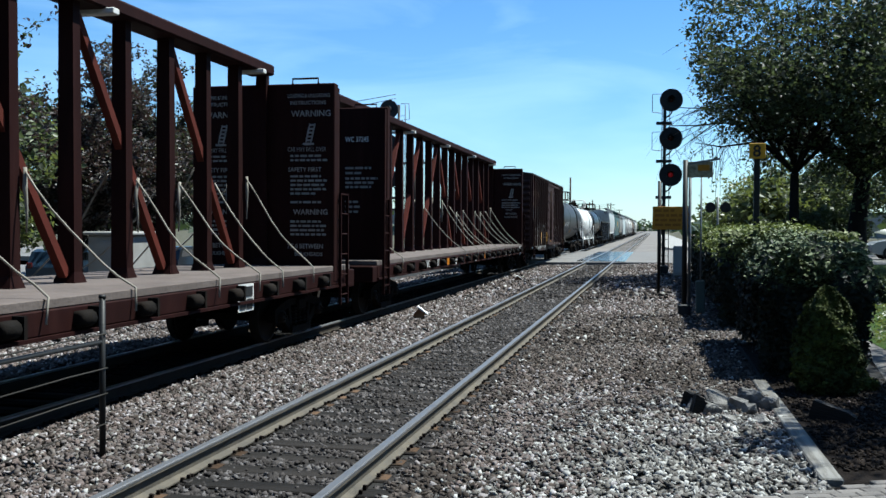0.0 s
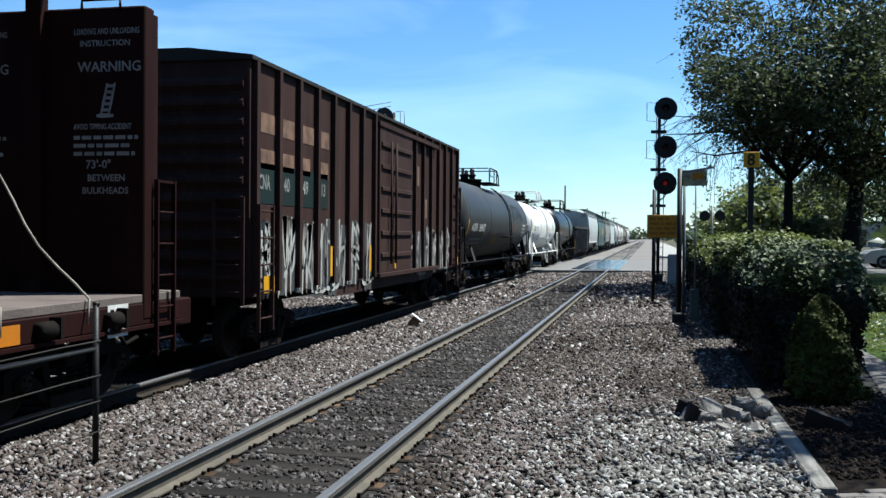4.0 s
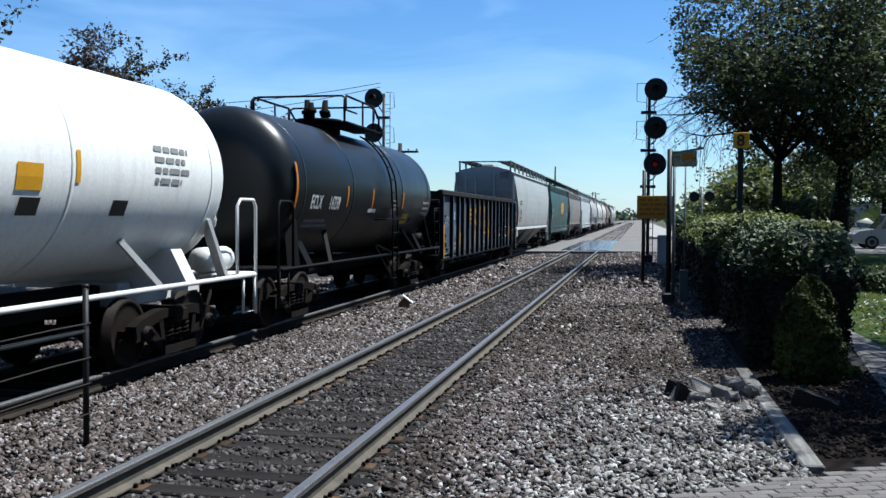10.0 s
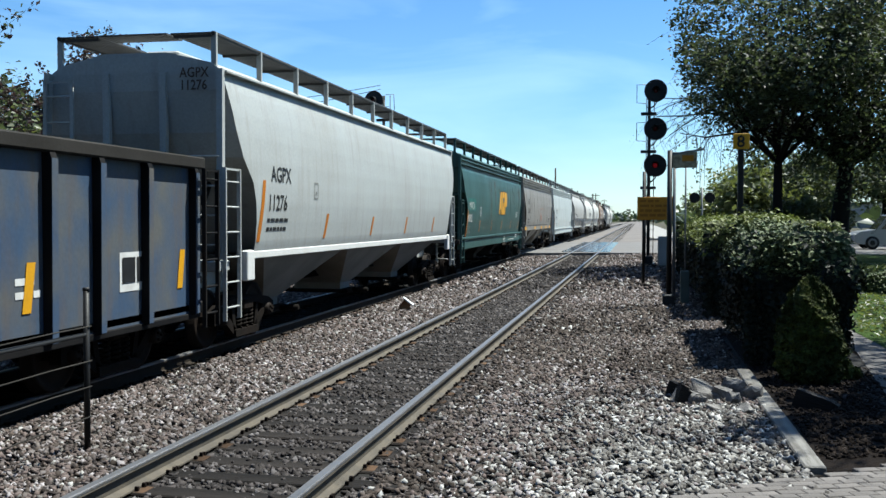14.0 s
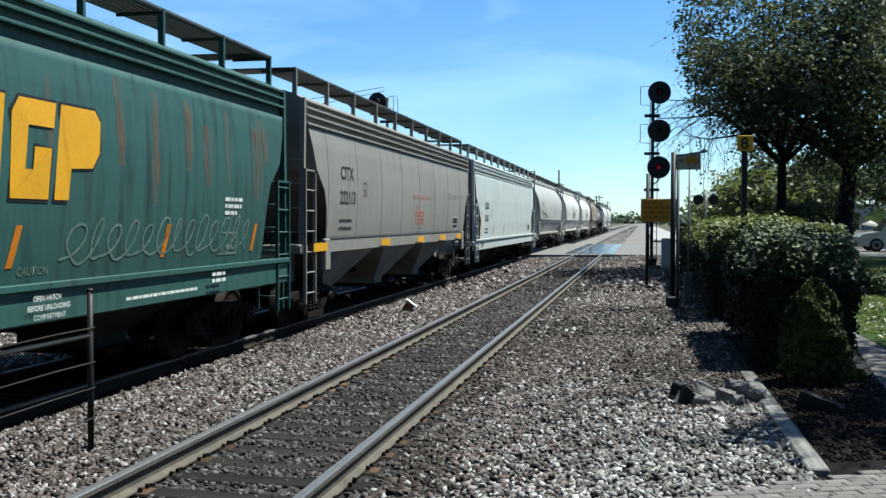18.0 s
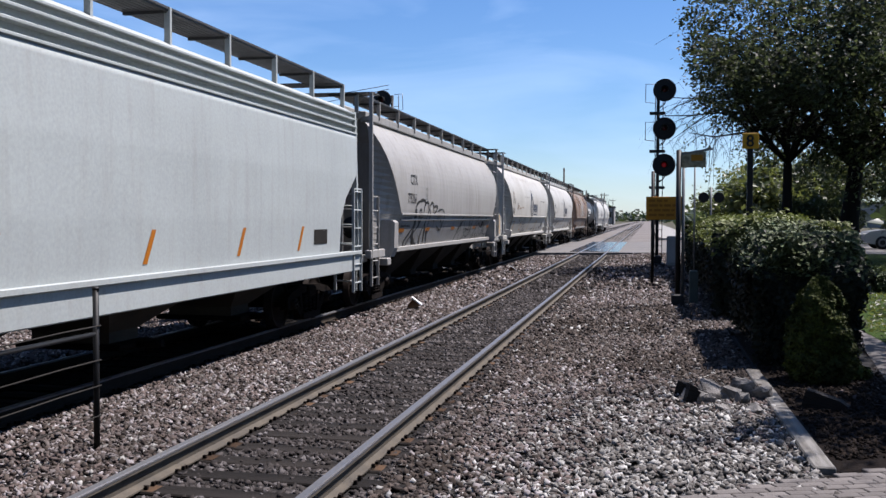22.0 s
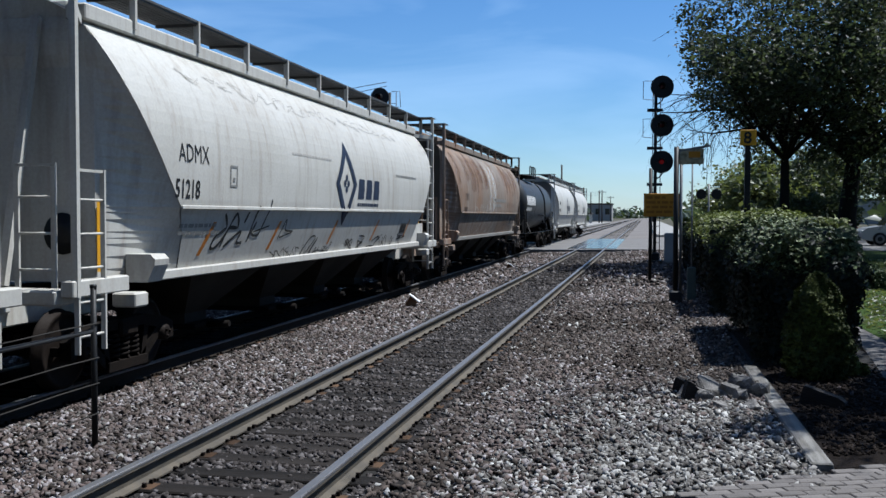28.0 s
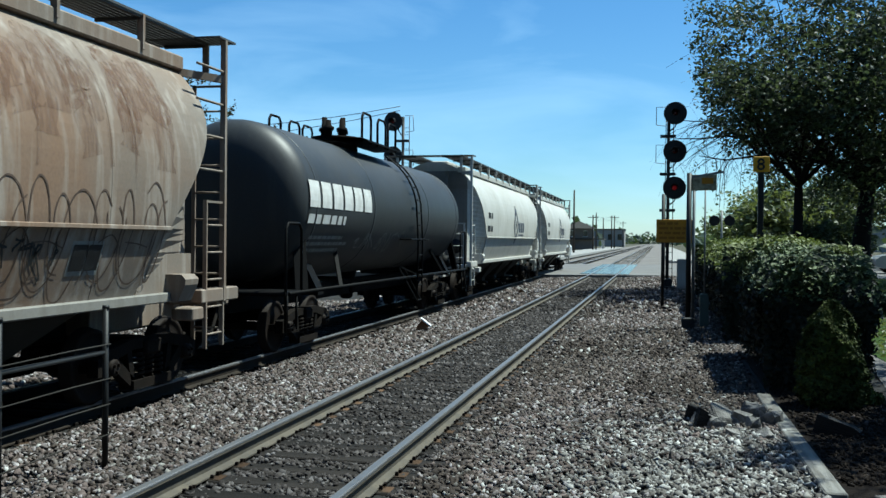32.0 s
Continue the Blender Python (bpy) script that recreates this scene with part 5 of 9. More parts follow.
def block_letters(car, side, u0, u1, count, v0, v1, seed):
    """Large sprayed letters that nobody can read: worn white bodies with dark outlines and drips."""
    rnd = random.Random(seed)
    w = (u1 - u0) / count
    for k in range(count):
        a, h = u0 + w * k, v1 - v0
        lean, top = rnd.uniform(-0.06, 0.12), rnd.uniform(0.86, 1.0)
        kind = rnd.randrange(4)
        left = [(a + 0.12 * w, v0), (a + 0.16 * w + lean * 0.5, v0 + h * 0.5), (a + 0.22 * w + lean, v0 + h * top)]
        right = [(a + 0.78 * w, v0 + h * 0.03), (a + 0.8 * w + lean * 0.5, v0 + h * 0.5), (a + 0.8 * w + lean, v0 + h * top * 0.97)]
        cross = {0: [left[2], (a + 0.5 * w, v0 + h * 0.3), right[2]], 1: [left[1], (a + 0.5 * w, v0 + h * 0.55), right[1]],
                 2: [left[2], (a + 0.6 * w, v0 + h * 0.62), left[1], (a + 0.8 * w, v0 + h * 0.2)], 3: [left[0], (a + 0.5 * w, v0 - h * 0.02), right[0]]}[kind]
        for pts in (left, right, cross) if kind != 2 else (left, cross):
            part("graffiti", stroke_geo(pts, w * rnd.uniform(0.3, 0.42), lambda u, v: side(u, v, 0.006)), M_SPRAY_GREY, car, "sprayed grey graffiti letter with white rims")
            for d in (-0.19, 0.19):
                part("graffiti_outline", stroke_geo([(u + d * w, v + rnd.uniform(-0.03, 0.03)) for u, v in pts], w * rnd.uniform(0.07, 0.12), lambda u, v: side(u, v, 0.011)), M_SPRAY, car, "white sprayed rim")
        slash = [(a + rnd.uniform(0, 0.4) * w, v0 + h * rnd.uniform(0.0, 0.3)), (a + 0.5 * w, v0 + h * rnd.uniform(0.4, 0.6)), (a + rnd.uniform(0.7, 1.15) * w, v0 + h * rnd.uniform(0.6, 1.0))]
        part("graffiti", stroke_geo(slash if k % 2 else [(2 * a + w - u, v) for u, v in slash], w * 0.1, lambda u, v: side(u, v, 0.008)), M_SPRAY, car, "sprayed white graffiti letter")
        for q in range(2):
            u = a + w * rnd.uniform(0.1, 0.9)
            part("graffiti_drip", stroke_geo([(u, v0 + rnd.uniform(0.1, 0.8)), (u + 0.01, v0 + 0.05), (u, v0 - rnd.uniform(-0.02, 0.05))], 0.02, lambda u, v: side(u, v, 0.009)), M_SPRAY, car)


def diamond(car, side, u, v, w, h, mat):
    """A plain hollow diamond with a cross of dots, and three blocks beside it."""
    def ring(k):
        c = [(u, v - h / 2 * k), (u + w / 2 * k, v), (u, v + h / 2 * k), (u - w / 2 * k, v)]
        return [(c[a][0] + (c[(a + 1) % 4][0] - c[a][0]) * t / 8, c[a][1] + (c[(a + 1) % 4][1] - c[a][1]) * t / 8) for a in range(4) for t in range(8)]
    o, i = ring(1.0), ring(0.68)
    part("company_mark", Geo().add([side(*p, 0.012) for p in o + i], [(a, (a + 1) % 32, 32 + (a + 1) % 32, 32 + a) for a in range(32)]), mat, car, "plain dark blue diamond mark")
    for a, b in ((0, 0.11), (0.11, 0), (0, -0.11), (-0.11, 0)):
        part("company_mark", Geo().add([side(u + a + 0.06 * math.cos(q) * 1.3, v + b + 0.07 * math.sin(q)) for q in np.linspace(0, 2 * math.pi, 9)[:-1]], [tuple(range(8))]), mat, car)
    for k in range(3):
        a = u + w / 2 + 0.1 + 0.55 * k
        part("company_mark", Geo().add([side(a, v - 0.28), side(a + 0.42, v - 0.28), side(a + 0.44, v - 0.08), side(a + 0.44, v + 0.12), side(a + 0.06, v + 0.12), side(a + 0.03, v - 0.08)], [(0, 1, 2, 5), (5, 2, 3, 4)]), mat, car, "plain dark block")
    fine_print(car, side, u + w / 2 + 0.1, v - 0.42, [1.5], 0.06, mat, 4)


def build_train():
    car, side = centerbeam(-6.3, 18.2, True)
    patch("placard", car, side, 19.02, 0.73, 0.54, 0.4, M_CHALK, "black placard with a white rim")
    for k in range(3):
        patch("placard_field", car, lambda a, b: side(a, b, 0.02), 19.06 + 0.24 * (k % 2), 0.76 if k < 2 else 0.94, 0.21 if k < 2 else 0.45, 0.15, M_INK)
    car, side = centerbeam(19.5, 43.9)
    mark(car, side, 4.72, 0.92, "WC", 0.27, M_CHALK)
    mark(car, side, 6.05, 0.92, "37", 0.25, M_CHALK)
    mark(car, side, 6.98, 0.92, "45", 0.25, M_CHALK)
    patch("placard", car, side, 22.4, 0.8, 0.42, 0.36, M_CHALK)

    def front(u, v):
        return (u, -11.2, v)

    write("notice", "WC 37245", 0.16, M_CHALK, car, lambda a, b: front(0.45 + a * 0.75, 3.86 + b))
    bars([0.6, 0.4], 0.05, 0.06, M_FAINT, "notice", car, lambda a, b: front(0.45 + a, 3.25 + b), 2)
    bars([0.75, 0.7, 0.6], 0.05, 0.045, M_FAINT, "notice", car, lambda a, b: front(0.45 + a, 3.02 + b), 4)
    bars([0.3, 0.34, 0.3], 0.05, 0.06, M_FAINT, "notice", car, lambda a, b: front(0.45 + a, 2.5 + b), 5)
    fine_print(car, side, 22.45, 1.06, [0.3, 0.32, 0.26], 0.05, M_INK)
    for u in (2.0, 5.65, 7.35, 10.2, 13.4, 16.6, 20.6):
        patch("reflector", car, side, u, 0.9, 0.3, 0.19, M_ORANGE, "orange reflector")
    for u in (8.3, 11.5, 15.0, 18.2, 19.6):
        fine_print(car, side, u, 0.98, [0.5, 0.42], 0.055, M_CHALK, int(u))
    # writing on the first car's end that shows at the start
    car, side = boxcar(45.6, 61.15)
    for k, w in enumerate((0.62, 0.5, 0.55, 0.45)):
        for z in (3.5, 2.95):
            fine_print(car, side, 0.4 + 0.9 * k, z, [w], 0.3, M_TAN, k + int(z * 10))
    patch("number_panel", car, side, 0.2, 2.42, 3.3, 0.62, M_TEAL, "dark teal panel behind the number")
    for k, text in enumerate(("CNA", "40", "49", "13")):
        mark(car, lambda u, v: side(u, v, 0.012), (0.33, 1.33, 2.2, 3.1)[k], 2.64, text, 0.32, M_FAINT, 0.62 if k == 0 else 0.8)
    for a, b, n, lo, hi, seed in ((0.45, 6.5, 8, 0.98, 2.3, 90), (9.75, 14.6, 6, 1.0, 2.2, 91)):
        block_letters(car, side, a, b, n, lo, hi, seed)
    for k, w in enumerate((0.5, 0.5, 0.5)):
        fine_print(car, side, 10.1 + 0.9 * k, 3.2 - 0.8 * k, [w], 0.5, M_TAN, 30 + k)
    for u, z in ((0.35, 1.06), (14.9, 1.06)):
        patch("reflector", car, lambda a, b: side(a, b, 0.09), u, z, 0.42, 0.26, M_YELLOW, "yellow reflector")
    for u in (3.4, 5.9, 7.9):
        patch("reflector", car, lambda a, b: side(a, b, 0.1), u, 1.2, 0.12, 0.55, M_YELLOW)

    car, side = tank_car(62.1, 79.6, 1.45, 2.55, M_TANK_OLD, M_BLACK, "faded black tank car with white lettering", (-1.15, 1.15), (1.15,))
    mark(car, side, 1.3, 2.12, "ACFX", 0.36, M_CHALK, 1.12)
    mark(car, side, 2.67, 2.12, "200635", 0.36, M_CHALK, 1.12)
    fine_print(car, side, 1.5, 1.8, [2.0, 2.3, 1.4], 0.07, M_FAINT, 4)
    slant("reflector", car, side, 0.5, 1.75, 0.1, 0.75, 0.04, M_YELLOW)
    for u in (3.9, 6.2, 10.4):
        slant("reflector", car, side, u, 1.75, 0.08, 0.4, 0.1, M_ORANGE)
    patch("data_plate", car, side, 6.6, 1.65, 0.92, 0.26, M_SIGN, "worn yellow data plate")
    fine_print(car, lambda a, b: side(a, b, 0.012), 6.66, 1.84, [0.75, 0.6, 0.78], 0.04, M_INK, 5)
    fine_print(car, side, 14.1, 2.4, [0.8, 0.7, 0.8, 0.6], 0.08, M_CHALK, 6)
    for k in range(3):
        a = 10.7 + 0.6 * k
        part("graffiti", stroke_geo([(a, 2.0), (a + 0.08, 2.5), (a + 0.4, 2.42), (a + 0.12, 2.25), (a + 0.45, 2.1), (a + 0.05, 1.98)] if k == 0 else ([(a, 1.95), (a + 0.25, 2.6), (a + 0.42, 1.95), (a + 0.1, 2.2), (a + 0.5, 2.25)] if k == 1 else [(a, 2.6), (a + 0.05, 2.0), (a + 0.1, 2.25), (a + 0.5, 2.5), (a + 0.15, 2.22), (a + 0.7, 1.85)]), 0.05, side), M_SPRAY_PINK, car, "sprayed pink graffiti letter")
    patch("data_panel", car, side, 15.25, 2.02, 1.1, 0.5, M_FAINT, "pale data panel in rows")
    for k in range(5):
        fine_print(car, lambda a, b: side(a, b, 0.012), 15.3, 2.42 - 0.09 * k, [1.0], 0.05, M_INK, 70 + k)
    patch("data_plate", car, side, 13.9, 1.75, 0.5, 0.26, M_FAINT)
    patch("data_plate", car, lambda a, b: side(a, b, 0.012), 13.93, 1.78, 0.44, 0.2, M_INK)
    scrawl(car, side, M_INK, 11.0, 14.2, 2.7, 3.3, 0.09, 5, 12)

    car, side = tank_car(80.7, 95.0, 1.34, 2.5, M_TANK_WHITE, M_WHITE, "clean white tank car with white ladders and railings", (-2.1, 0.4), (-0.15,))
    mark(car, side, 1.2, 2.24, "UTLX", 0.35, M_INK, 0.95)
    mark(car, side, 2.46, 2.24, "11219", 0.35, M_INK, 0.72)
    fine_print(car, side, 1.0, 2.02, [1.0], 0.07, M_FAINT, 3)
    fine_print(car, side, 0.85, 1.8, [1.9, 1.7], 0.06, M_FAINT, 8)
    fine_print(car, side, 3.5, 1.98, [0.7, 0.6, 0.7], 0.06, M_FAINT, 9)
    for u, z, h in ((0.32, 1.95, 0.95), (4.5, 2.3, 0.42), (8.9, 2.3, 0.35)):
        slant("reflector", car, side, u, z, 0.08, h, 0.0, M_YELLOW)
    patch("hazard_plate", car, side, 7.9, 2.2, 0.42, 0.27, M_YELLOW, "yellow plate")
    for u in (8.0, 9.7):
        patch("data_plate", car, side, u, 1.95, 0.34, 0.18, M_DARK_GREY)
    fine_print(car, side, 10.6, 2.75, [0.9, 0.8, 0.9, 0.7], 0.07, M_FAINT, 10)

    car, side = tank_car(95.9, 108.9, 1.38, 2.53, M_TANK, M_BLACK, "glossy black tank car with yellow marks", (-1.75, 1.0), (0.75,))
    mark(car, side, 1.15, 2.1, "ECLX", 0.36, M_CHALK, 0.72)
    mark(car, side, 2.22, 2.1, "16238", 0.36, M_CHALK, 0.72)
    fine_print(car, side, 1.1, 1.85, [1.2, 1.4], 0.05, M_FAINT, 12)
    for u, z, h in ((0.3, 1.9, 1.0), (3.3, 2.15, 0.42), (5.2, 2.15, 0.42), (8.0, 2.15, 0.42)):
        slant("reflector", car, side, u, z, 0.09, h, 0.0, M_ORANGE)
    patch("hazard_plate", car, side, 8.3, 1.78, 0.62, 0.26, M_YELLOW, "yellow plate")
    patch("data_plate", car, side, 9.05, 1.78, 0.36, 0.2, M_FAINT)
    patch("data_plate", car, lambda a, b: side(a, b, 0.012), 9.08, 1.8, 0.3, 0.16, M_INK)
    fine_print(car, side, 7.0, 2.3, [0.5, 0.55, 0.5, 0.45, 0.5, 0.4], 0.05, M_FAINT, 14)
    fine_print(car, side, 5.0, 2.05, [0.6], 0.08, M_CHALK, 15)
    patch("data_plate", car, side, 10.3, 2.0, 0.7, 0.45, M_FAINT, "grey data panel in rows")
    fine_print(car, lambda a, b: side(a, b, 0.012), 10.33, 2.38, [0.64, 0.64, 0.6, 0.4], 0.075, M_INK, 13)

    car, side = gondola(109.1, 125.75)
    patch("lettering_panel", car, side, 1.22, 1.82, 0.8, 0.33, M_SIGN_BLUE, "blue panel behind white initials")
    mark(car, lambda u, v: side(u, v, 0.012), 1.3, 1.88, "ICE", 0.32, M_CHALK, 0.95)
    patch("repainted_panel", car, side, 1.22, 1.28, 0.85, 0.5, M_SIGN_GREY, "grey-blue repainted patch")
    mark(car, lambda u, v: side(u, v, 0.012), 1.24, 1.42, "3200", 0.36, M_FAINT, 0.85)
    for z, w, k in ((1.06, [0.75], 3), (0.9, [0.7], 43)):
        fine_print(car, side, 1.22, z, w, 0.075, M_NOTICE, k)
    for k, pts in enumerate((((0, 0.2), (0.04, 0.26), (0.1, 0.22), (0.02, 0.02), (0.12, 0.03)), ((0.02, 0.0), (0.04, 0.26)), ((0.0, 0.24), (0.0, 0.1), (0.12, 0.1), (0.1, 0.24), (0.1, 0.0)), ((0.1, 0.26), (0.0, 0.12), (0.03, 0.0), (0.11, 0.03), (0.08, 0.12), (0.0, 0.1)), ((0.12, 0.25), (0.0, 0.24), (0.02, 0.13), (0.11, 0.11), (0.08, 0.0), (0.0, 0.02)), ((0.05, 0.25), (0.0, 0.12), (0.05, 0.0), (0.11, 0.12), (0.05, 0.25)))):
        part("graffiti", stroke_geo([(-0.52 + 0.22 * k + a * 1.35, 1.58 + 0.02 * k + b * 1.1) for a, b in pts], 0.022, side), M_SPRAY_PALE, car, "thin pale chalked strokes")
    fine_print(car, side, 0.02, 0.88, [0.3, 0.42], 0.05, M_FAINT, 41)
    fine_print(car, side, 0.72, 0.96, [0.2, 0.16], 0.05, M_FAINT, 42)
    patch("end_reflector", car, lambda a, b: side(a, b, 0.125), -0.66, 0.72, 0.11, 1.0, M_YELLOW, "tall yellow reflector strip")
    for u, z in ((2.54, 0.94), (5.5, 0.98), (8.72, 1.02), (11.7, 1.02), (14.9, 1.05)):
        slant("reflector", car, lambda a, b: side(a, b, 0.01), u, z, 0.14, 0.5, 0.08, M_YELLOW)
    # plain yellow shapes of the company mark: stripes, two rounded shapes, two rows of blocks
    for k in range(4):
        patch("company_mark", car, side, 4.52 + 0.07 * k, 2.17 - 0.16 * k, 0.72 - 0.07 * k, 0.085, M_YELLOW)
    for u in (5.3, 5.62):
        part("company_mark", Geo().add([side(u + 0.15 + r * 0.17 * math.cos(q), 1.97 + r * 0.3 * math.sin(q)) for r in (1, 0.5) for q in np.linspace(0.6, 5.7, 12)], [(k, k + 1, 13 + k, 12 + k) for k in range(11)]), M_YELLOW, car)
    for u0, z, n in ((6.2, 2.08, 7), (6.3, 1.58, 10)):
        for k in range(n):
            u = u0 + 0.31 * k
            if k % 3 == 1:
                part("company_mark", Geo().add([side(u + 0.1 + r * 0.1 * math.cos(q), z + 0.13 + r * 0.14 * math.sin(q)) for r in (1, 0.4) for q in np.linspace(0, 2 * math.pi, 11)[:-1]], [(q, (q + 1) % 10, 10 + (q + 1) % 10, 10 + q) for q in range(10)]), M_WORN_YELLOW, car)
            else:
                patch("company_mark", car, side, u, z, 0.08, 0.28, M_WORN_YELLOW)
                patch("company_mark", car, side, u + 0.13, z + 0.02 * (k % 2), 0.08, 0.26, M_WORN_YELLOW)
    patch("data_plate", car, side, 13.5, 1.1, 0.72, 0.46, M_CHALK, "white-rimmed black data plate")
    for k in range(2):
        patch("data_plate", car, lambda a, b: side(a, b, 0.012), 13.55 + 0.33 * k, 1.2, 0.29, 0.3, M_INK)
    fine_print(car, side, 11.6, 1.3, [0.3, 0.4], 0.07, M_CHALK, 33)
    patch("stripe", car, side, 5.95, 1.98, 3.2, 0.03, M_RED_INK, "thin red line")
    fine_print(car, side, 6.1, 1.32, [0.6, 0.0], 0.09, M_YELLOW, 5)
    fine_print(car, side, 7.6, 1.32, [0.6, 0.0], 0.09, M_YELLOW, 6)
    fine_print(car, side, 7.2, 0.96, [0.7], 0.08, M_CHALK, 7)

    car, side = covered_hopper(126.0, 143.3, PLAIN_SIDE, M_AG, "pale grey covered hopper car with orange reflectors", 1, M_GRATE, 2, 3, M_WHITE, bottom=1.38, cross=0.5, ridges=((4.05, 1.44),), pale_under=True, sill_in=1.0)
    for text, z in (("AGPX", 3.98), ("11276", 3.8)):
        write("lettering", text, 0.2, M_WORN_INK, car, lambda a, b, z=z: (0.72 + a * 0.85, -8.65 + 0.22, z + b))
    mark(car, side, 1.66, 2.54, "AGPX", 0.35, M_INK, 0.95)
    mark(car, side, 1.55, 2.09, "11276", 0.35, M_INK, 0.95)
    fine_print(car, side, 1.55, 1.9, [0.9], 0.06, M_INK, 3)
    fine_print(car, side, 1.55, 1.76, [0.85], 0.06, M_INK, 4)
    outlined_box(car, side, 3.7, 2.3, 0.22, 0.3, M_FAINT)
    for u, z, h in ((1.2, 1.6, 0.95), (4.35, 1.6, 0.45), (7.5, 1.6, 0.4), (10.6, 1.6, 0.4), (13.8, 1.6, 0.4)):
        slant("reflector", car, side, u, z, 0.12, h, 0.12, M_ORANGE)

    car, side = covered_hopper(144.3, 160.9, FLAT_SIDE, M_GREEN, "dark green covered hopper car with yellow logo and graffiti", 2, M_GRATE, 2, 3, bottom=1.3, end_mat=M_GREEN, under_mat=M_DARK_GREY, sill=(0.94, 1.34))
    patch("repainted_panel", car, side, 1.28, 2.24, 1.42, 0.42, M_TEAL_FRESH, "fresh teal patch behind the reporting mark")
    mark(car, lambda u, v: side(u, v, 0.012), 1.34, 2.3, "MWCX", 0.35, M_CHALK, 0.95)
    mark(car, side, 1.2, 1.86, "95012", 0.35, M_CHALK, 0.9)
    outlined_box(car, side, 3.7, 2.06, 0.22, 0.32, M_CHALK)
    mark(car, side, 1.12, 1.63, "LD LMT 224100", 0.12, M_FAINT, 0.85)
    mark(car, side, 1.12, 1.47, "LT WT  61900", 0.12, M_FAINT, 0.9)
    for u, z, h in ((0.98, 1.36, 0.9), (3.6, 1.5, 0.4), (6.5, 1.5, 0.4), (9.3, 1.5, 0.4), (12.2, 1.5, 0.4), (14.9, 1.5, 0.4)):
        slant("reflector", car, side, u, z, 0.1, h, 0.12, M_ORANGE)
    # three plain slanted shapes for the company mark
    for a, shape in ((8.42, ((0, 0), (0.2, 0), (0.26, 0.2), (0.5, 0.2), (0.5, 0), (0.72, 0), (0.84, 0.95), (0.52, 0.95))),
                     (9.22, ((0.08, 0), (0.66, 0), (0.72, 0.5), (0.45, 0.5), (0.42, 0.28), (0.3, 0.28), (0.36, 0.7), (0.76, 0.7), (0.82, 0.95), (0.24, 0.95), (0.12, 0.8))),
                     (9.98, ((0, 0), (0.24, 0), (0.28, 0.32), (0.66, 0.34), (0.8, 0.5), (0.84, 0.84), (0.74, 0.95), (0.14, 0.95)))):
        for grow, lift, mat in ((0.035, 0.008, M_INK), (0.0, 0.014, M_YELLOW)):
            c = Vector((sum(p[0] for p in shape) / len(shape), 0.47))
            pts = [Vector(p) + (Vector(p) - c).normalized() * grow for p in shape]
            part("company_mark", Geo().add([side(a + p.x, 2.15 + p.y, lift) for p in pts], [tuple(range(len(pts)))]), mat, car, "plain yellow slanted shape" if grow == 0 else "")
    rnd = random.Random(55)
    for k in range(26):
        u, v = rnd.choice((rnd.gauss(14.5, 0.9), rnd.uniform(6.0, 15.5))), rnd.uniform(3.2, 3.55)
        part("rust_run", stroke_geo([(u, v), (u + rnd.uniform(-0.03, 0.03), v - 0.4), (u, v - rnd.uniform(0.5, 1.3))], rnd.uniform(0.05, 0.22), side), M_RUST_RUN, car)
    part("graffiti", stroke_geo([(3.15, 1.8), (3.3, 2.05), (3.42, 1.85), (3.6, 1.82), (3.95, 2.05), (3.75, 2.1), (3.65, 1.75), (3.95, 1.7), (4.2, 2.1), (4.1, 1.75)], 0.035, side), M_SPRAY_DIM, car, "sprayed graffiti letter")
    looped_tag(car, side, 10.2, 12.0, 1.5, 1.96, 5, 0.03, M_SPRAY_DIM, 8)
    looped_tag(car, side, 12.0, 14.8, 1.5, 2.02, 8, 0.03, M_SPRAY_DIM, 9)
    mark(car, side, 9.48, 1.42, "CAUTION", 0.12, M_SPRAY_DIM, 0.9)
    for k, text in enumerate(("OPEN HATCH", "BEFORE UNLOADING", "COMPARTMENT")):
        mark(car, lambda u, v: (1.545, u - 8.3, v), 9.62 - (0.09 if k == 1 else 0), 1.17 - 0.09 * k, text, 0.075, M_CHALK, 0.95)
    fine_print(car, lambda u, v: (1.545, u - 8.3, v), 11.3, 1.05, [1.75], 0.035, M_CHALK, 24)
    fine_print(car, lambda u, v: (1.545, u - 8.3, v), 13.5, 1.2, [0.4, 0.42], 0.045, M_CHALK, 25)
    fine_print(car, side, 13.95, 2.22, [0.6, 0.55, 0.4], 0.05, M_CHALK, 26)
    outlined_box(car, side, 13.82, 1.47, 0.6, 0.32, M_SPRAY_DIM)
    for a, b, n, sd in ((4.25, 5.2, 3, 3), (5.5, 7.8, 6, 4)):
        tall_tags(car, side, a, b, 1.5, 2.12 if sd == 4 else 2.0, n, 0.035, M_SPRAY_DIM, sd)
    for u, v, w in ((2.05, 1.78, 0.35), (2.3, 1.62, 0.3), (2.55, 1.84, 0.25)):
        scrawl(car, side, M_SPRAY_DIM, u, u + w, v, v + 0.12, 0.04, 3, int(u * 100))

    car, side = covered_hopper(161.5, 177.7, FLAT_SIDE, M_GREY, "warm grey covered hopper car with a yellow-striped sill", 3, M_GRATE, 3, 3, ribs=9, bottom=1.55, sill=(1.35, 1.6), seam_mat=M_SEAM, pale_under=True, sill_in=1.3)
    mark(car, side, 1.95, 2.75, "CITX", 0.36, M_INK, 1.02)
    mark(car, side, 1.9, 2.28, "222113", 0.36, M_INK, 0.95)
    fine_print(car, side, 1.9, 1.92, [0.8], 0.06, M_INK, 3)
    fine_print(car, side, 1.9, 1.77, [0.8], 0.06, M_INK, 4)
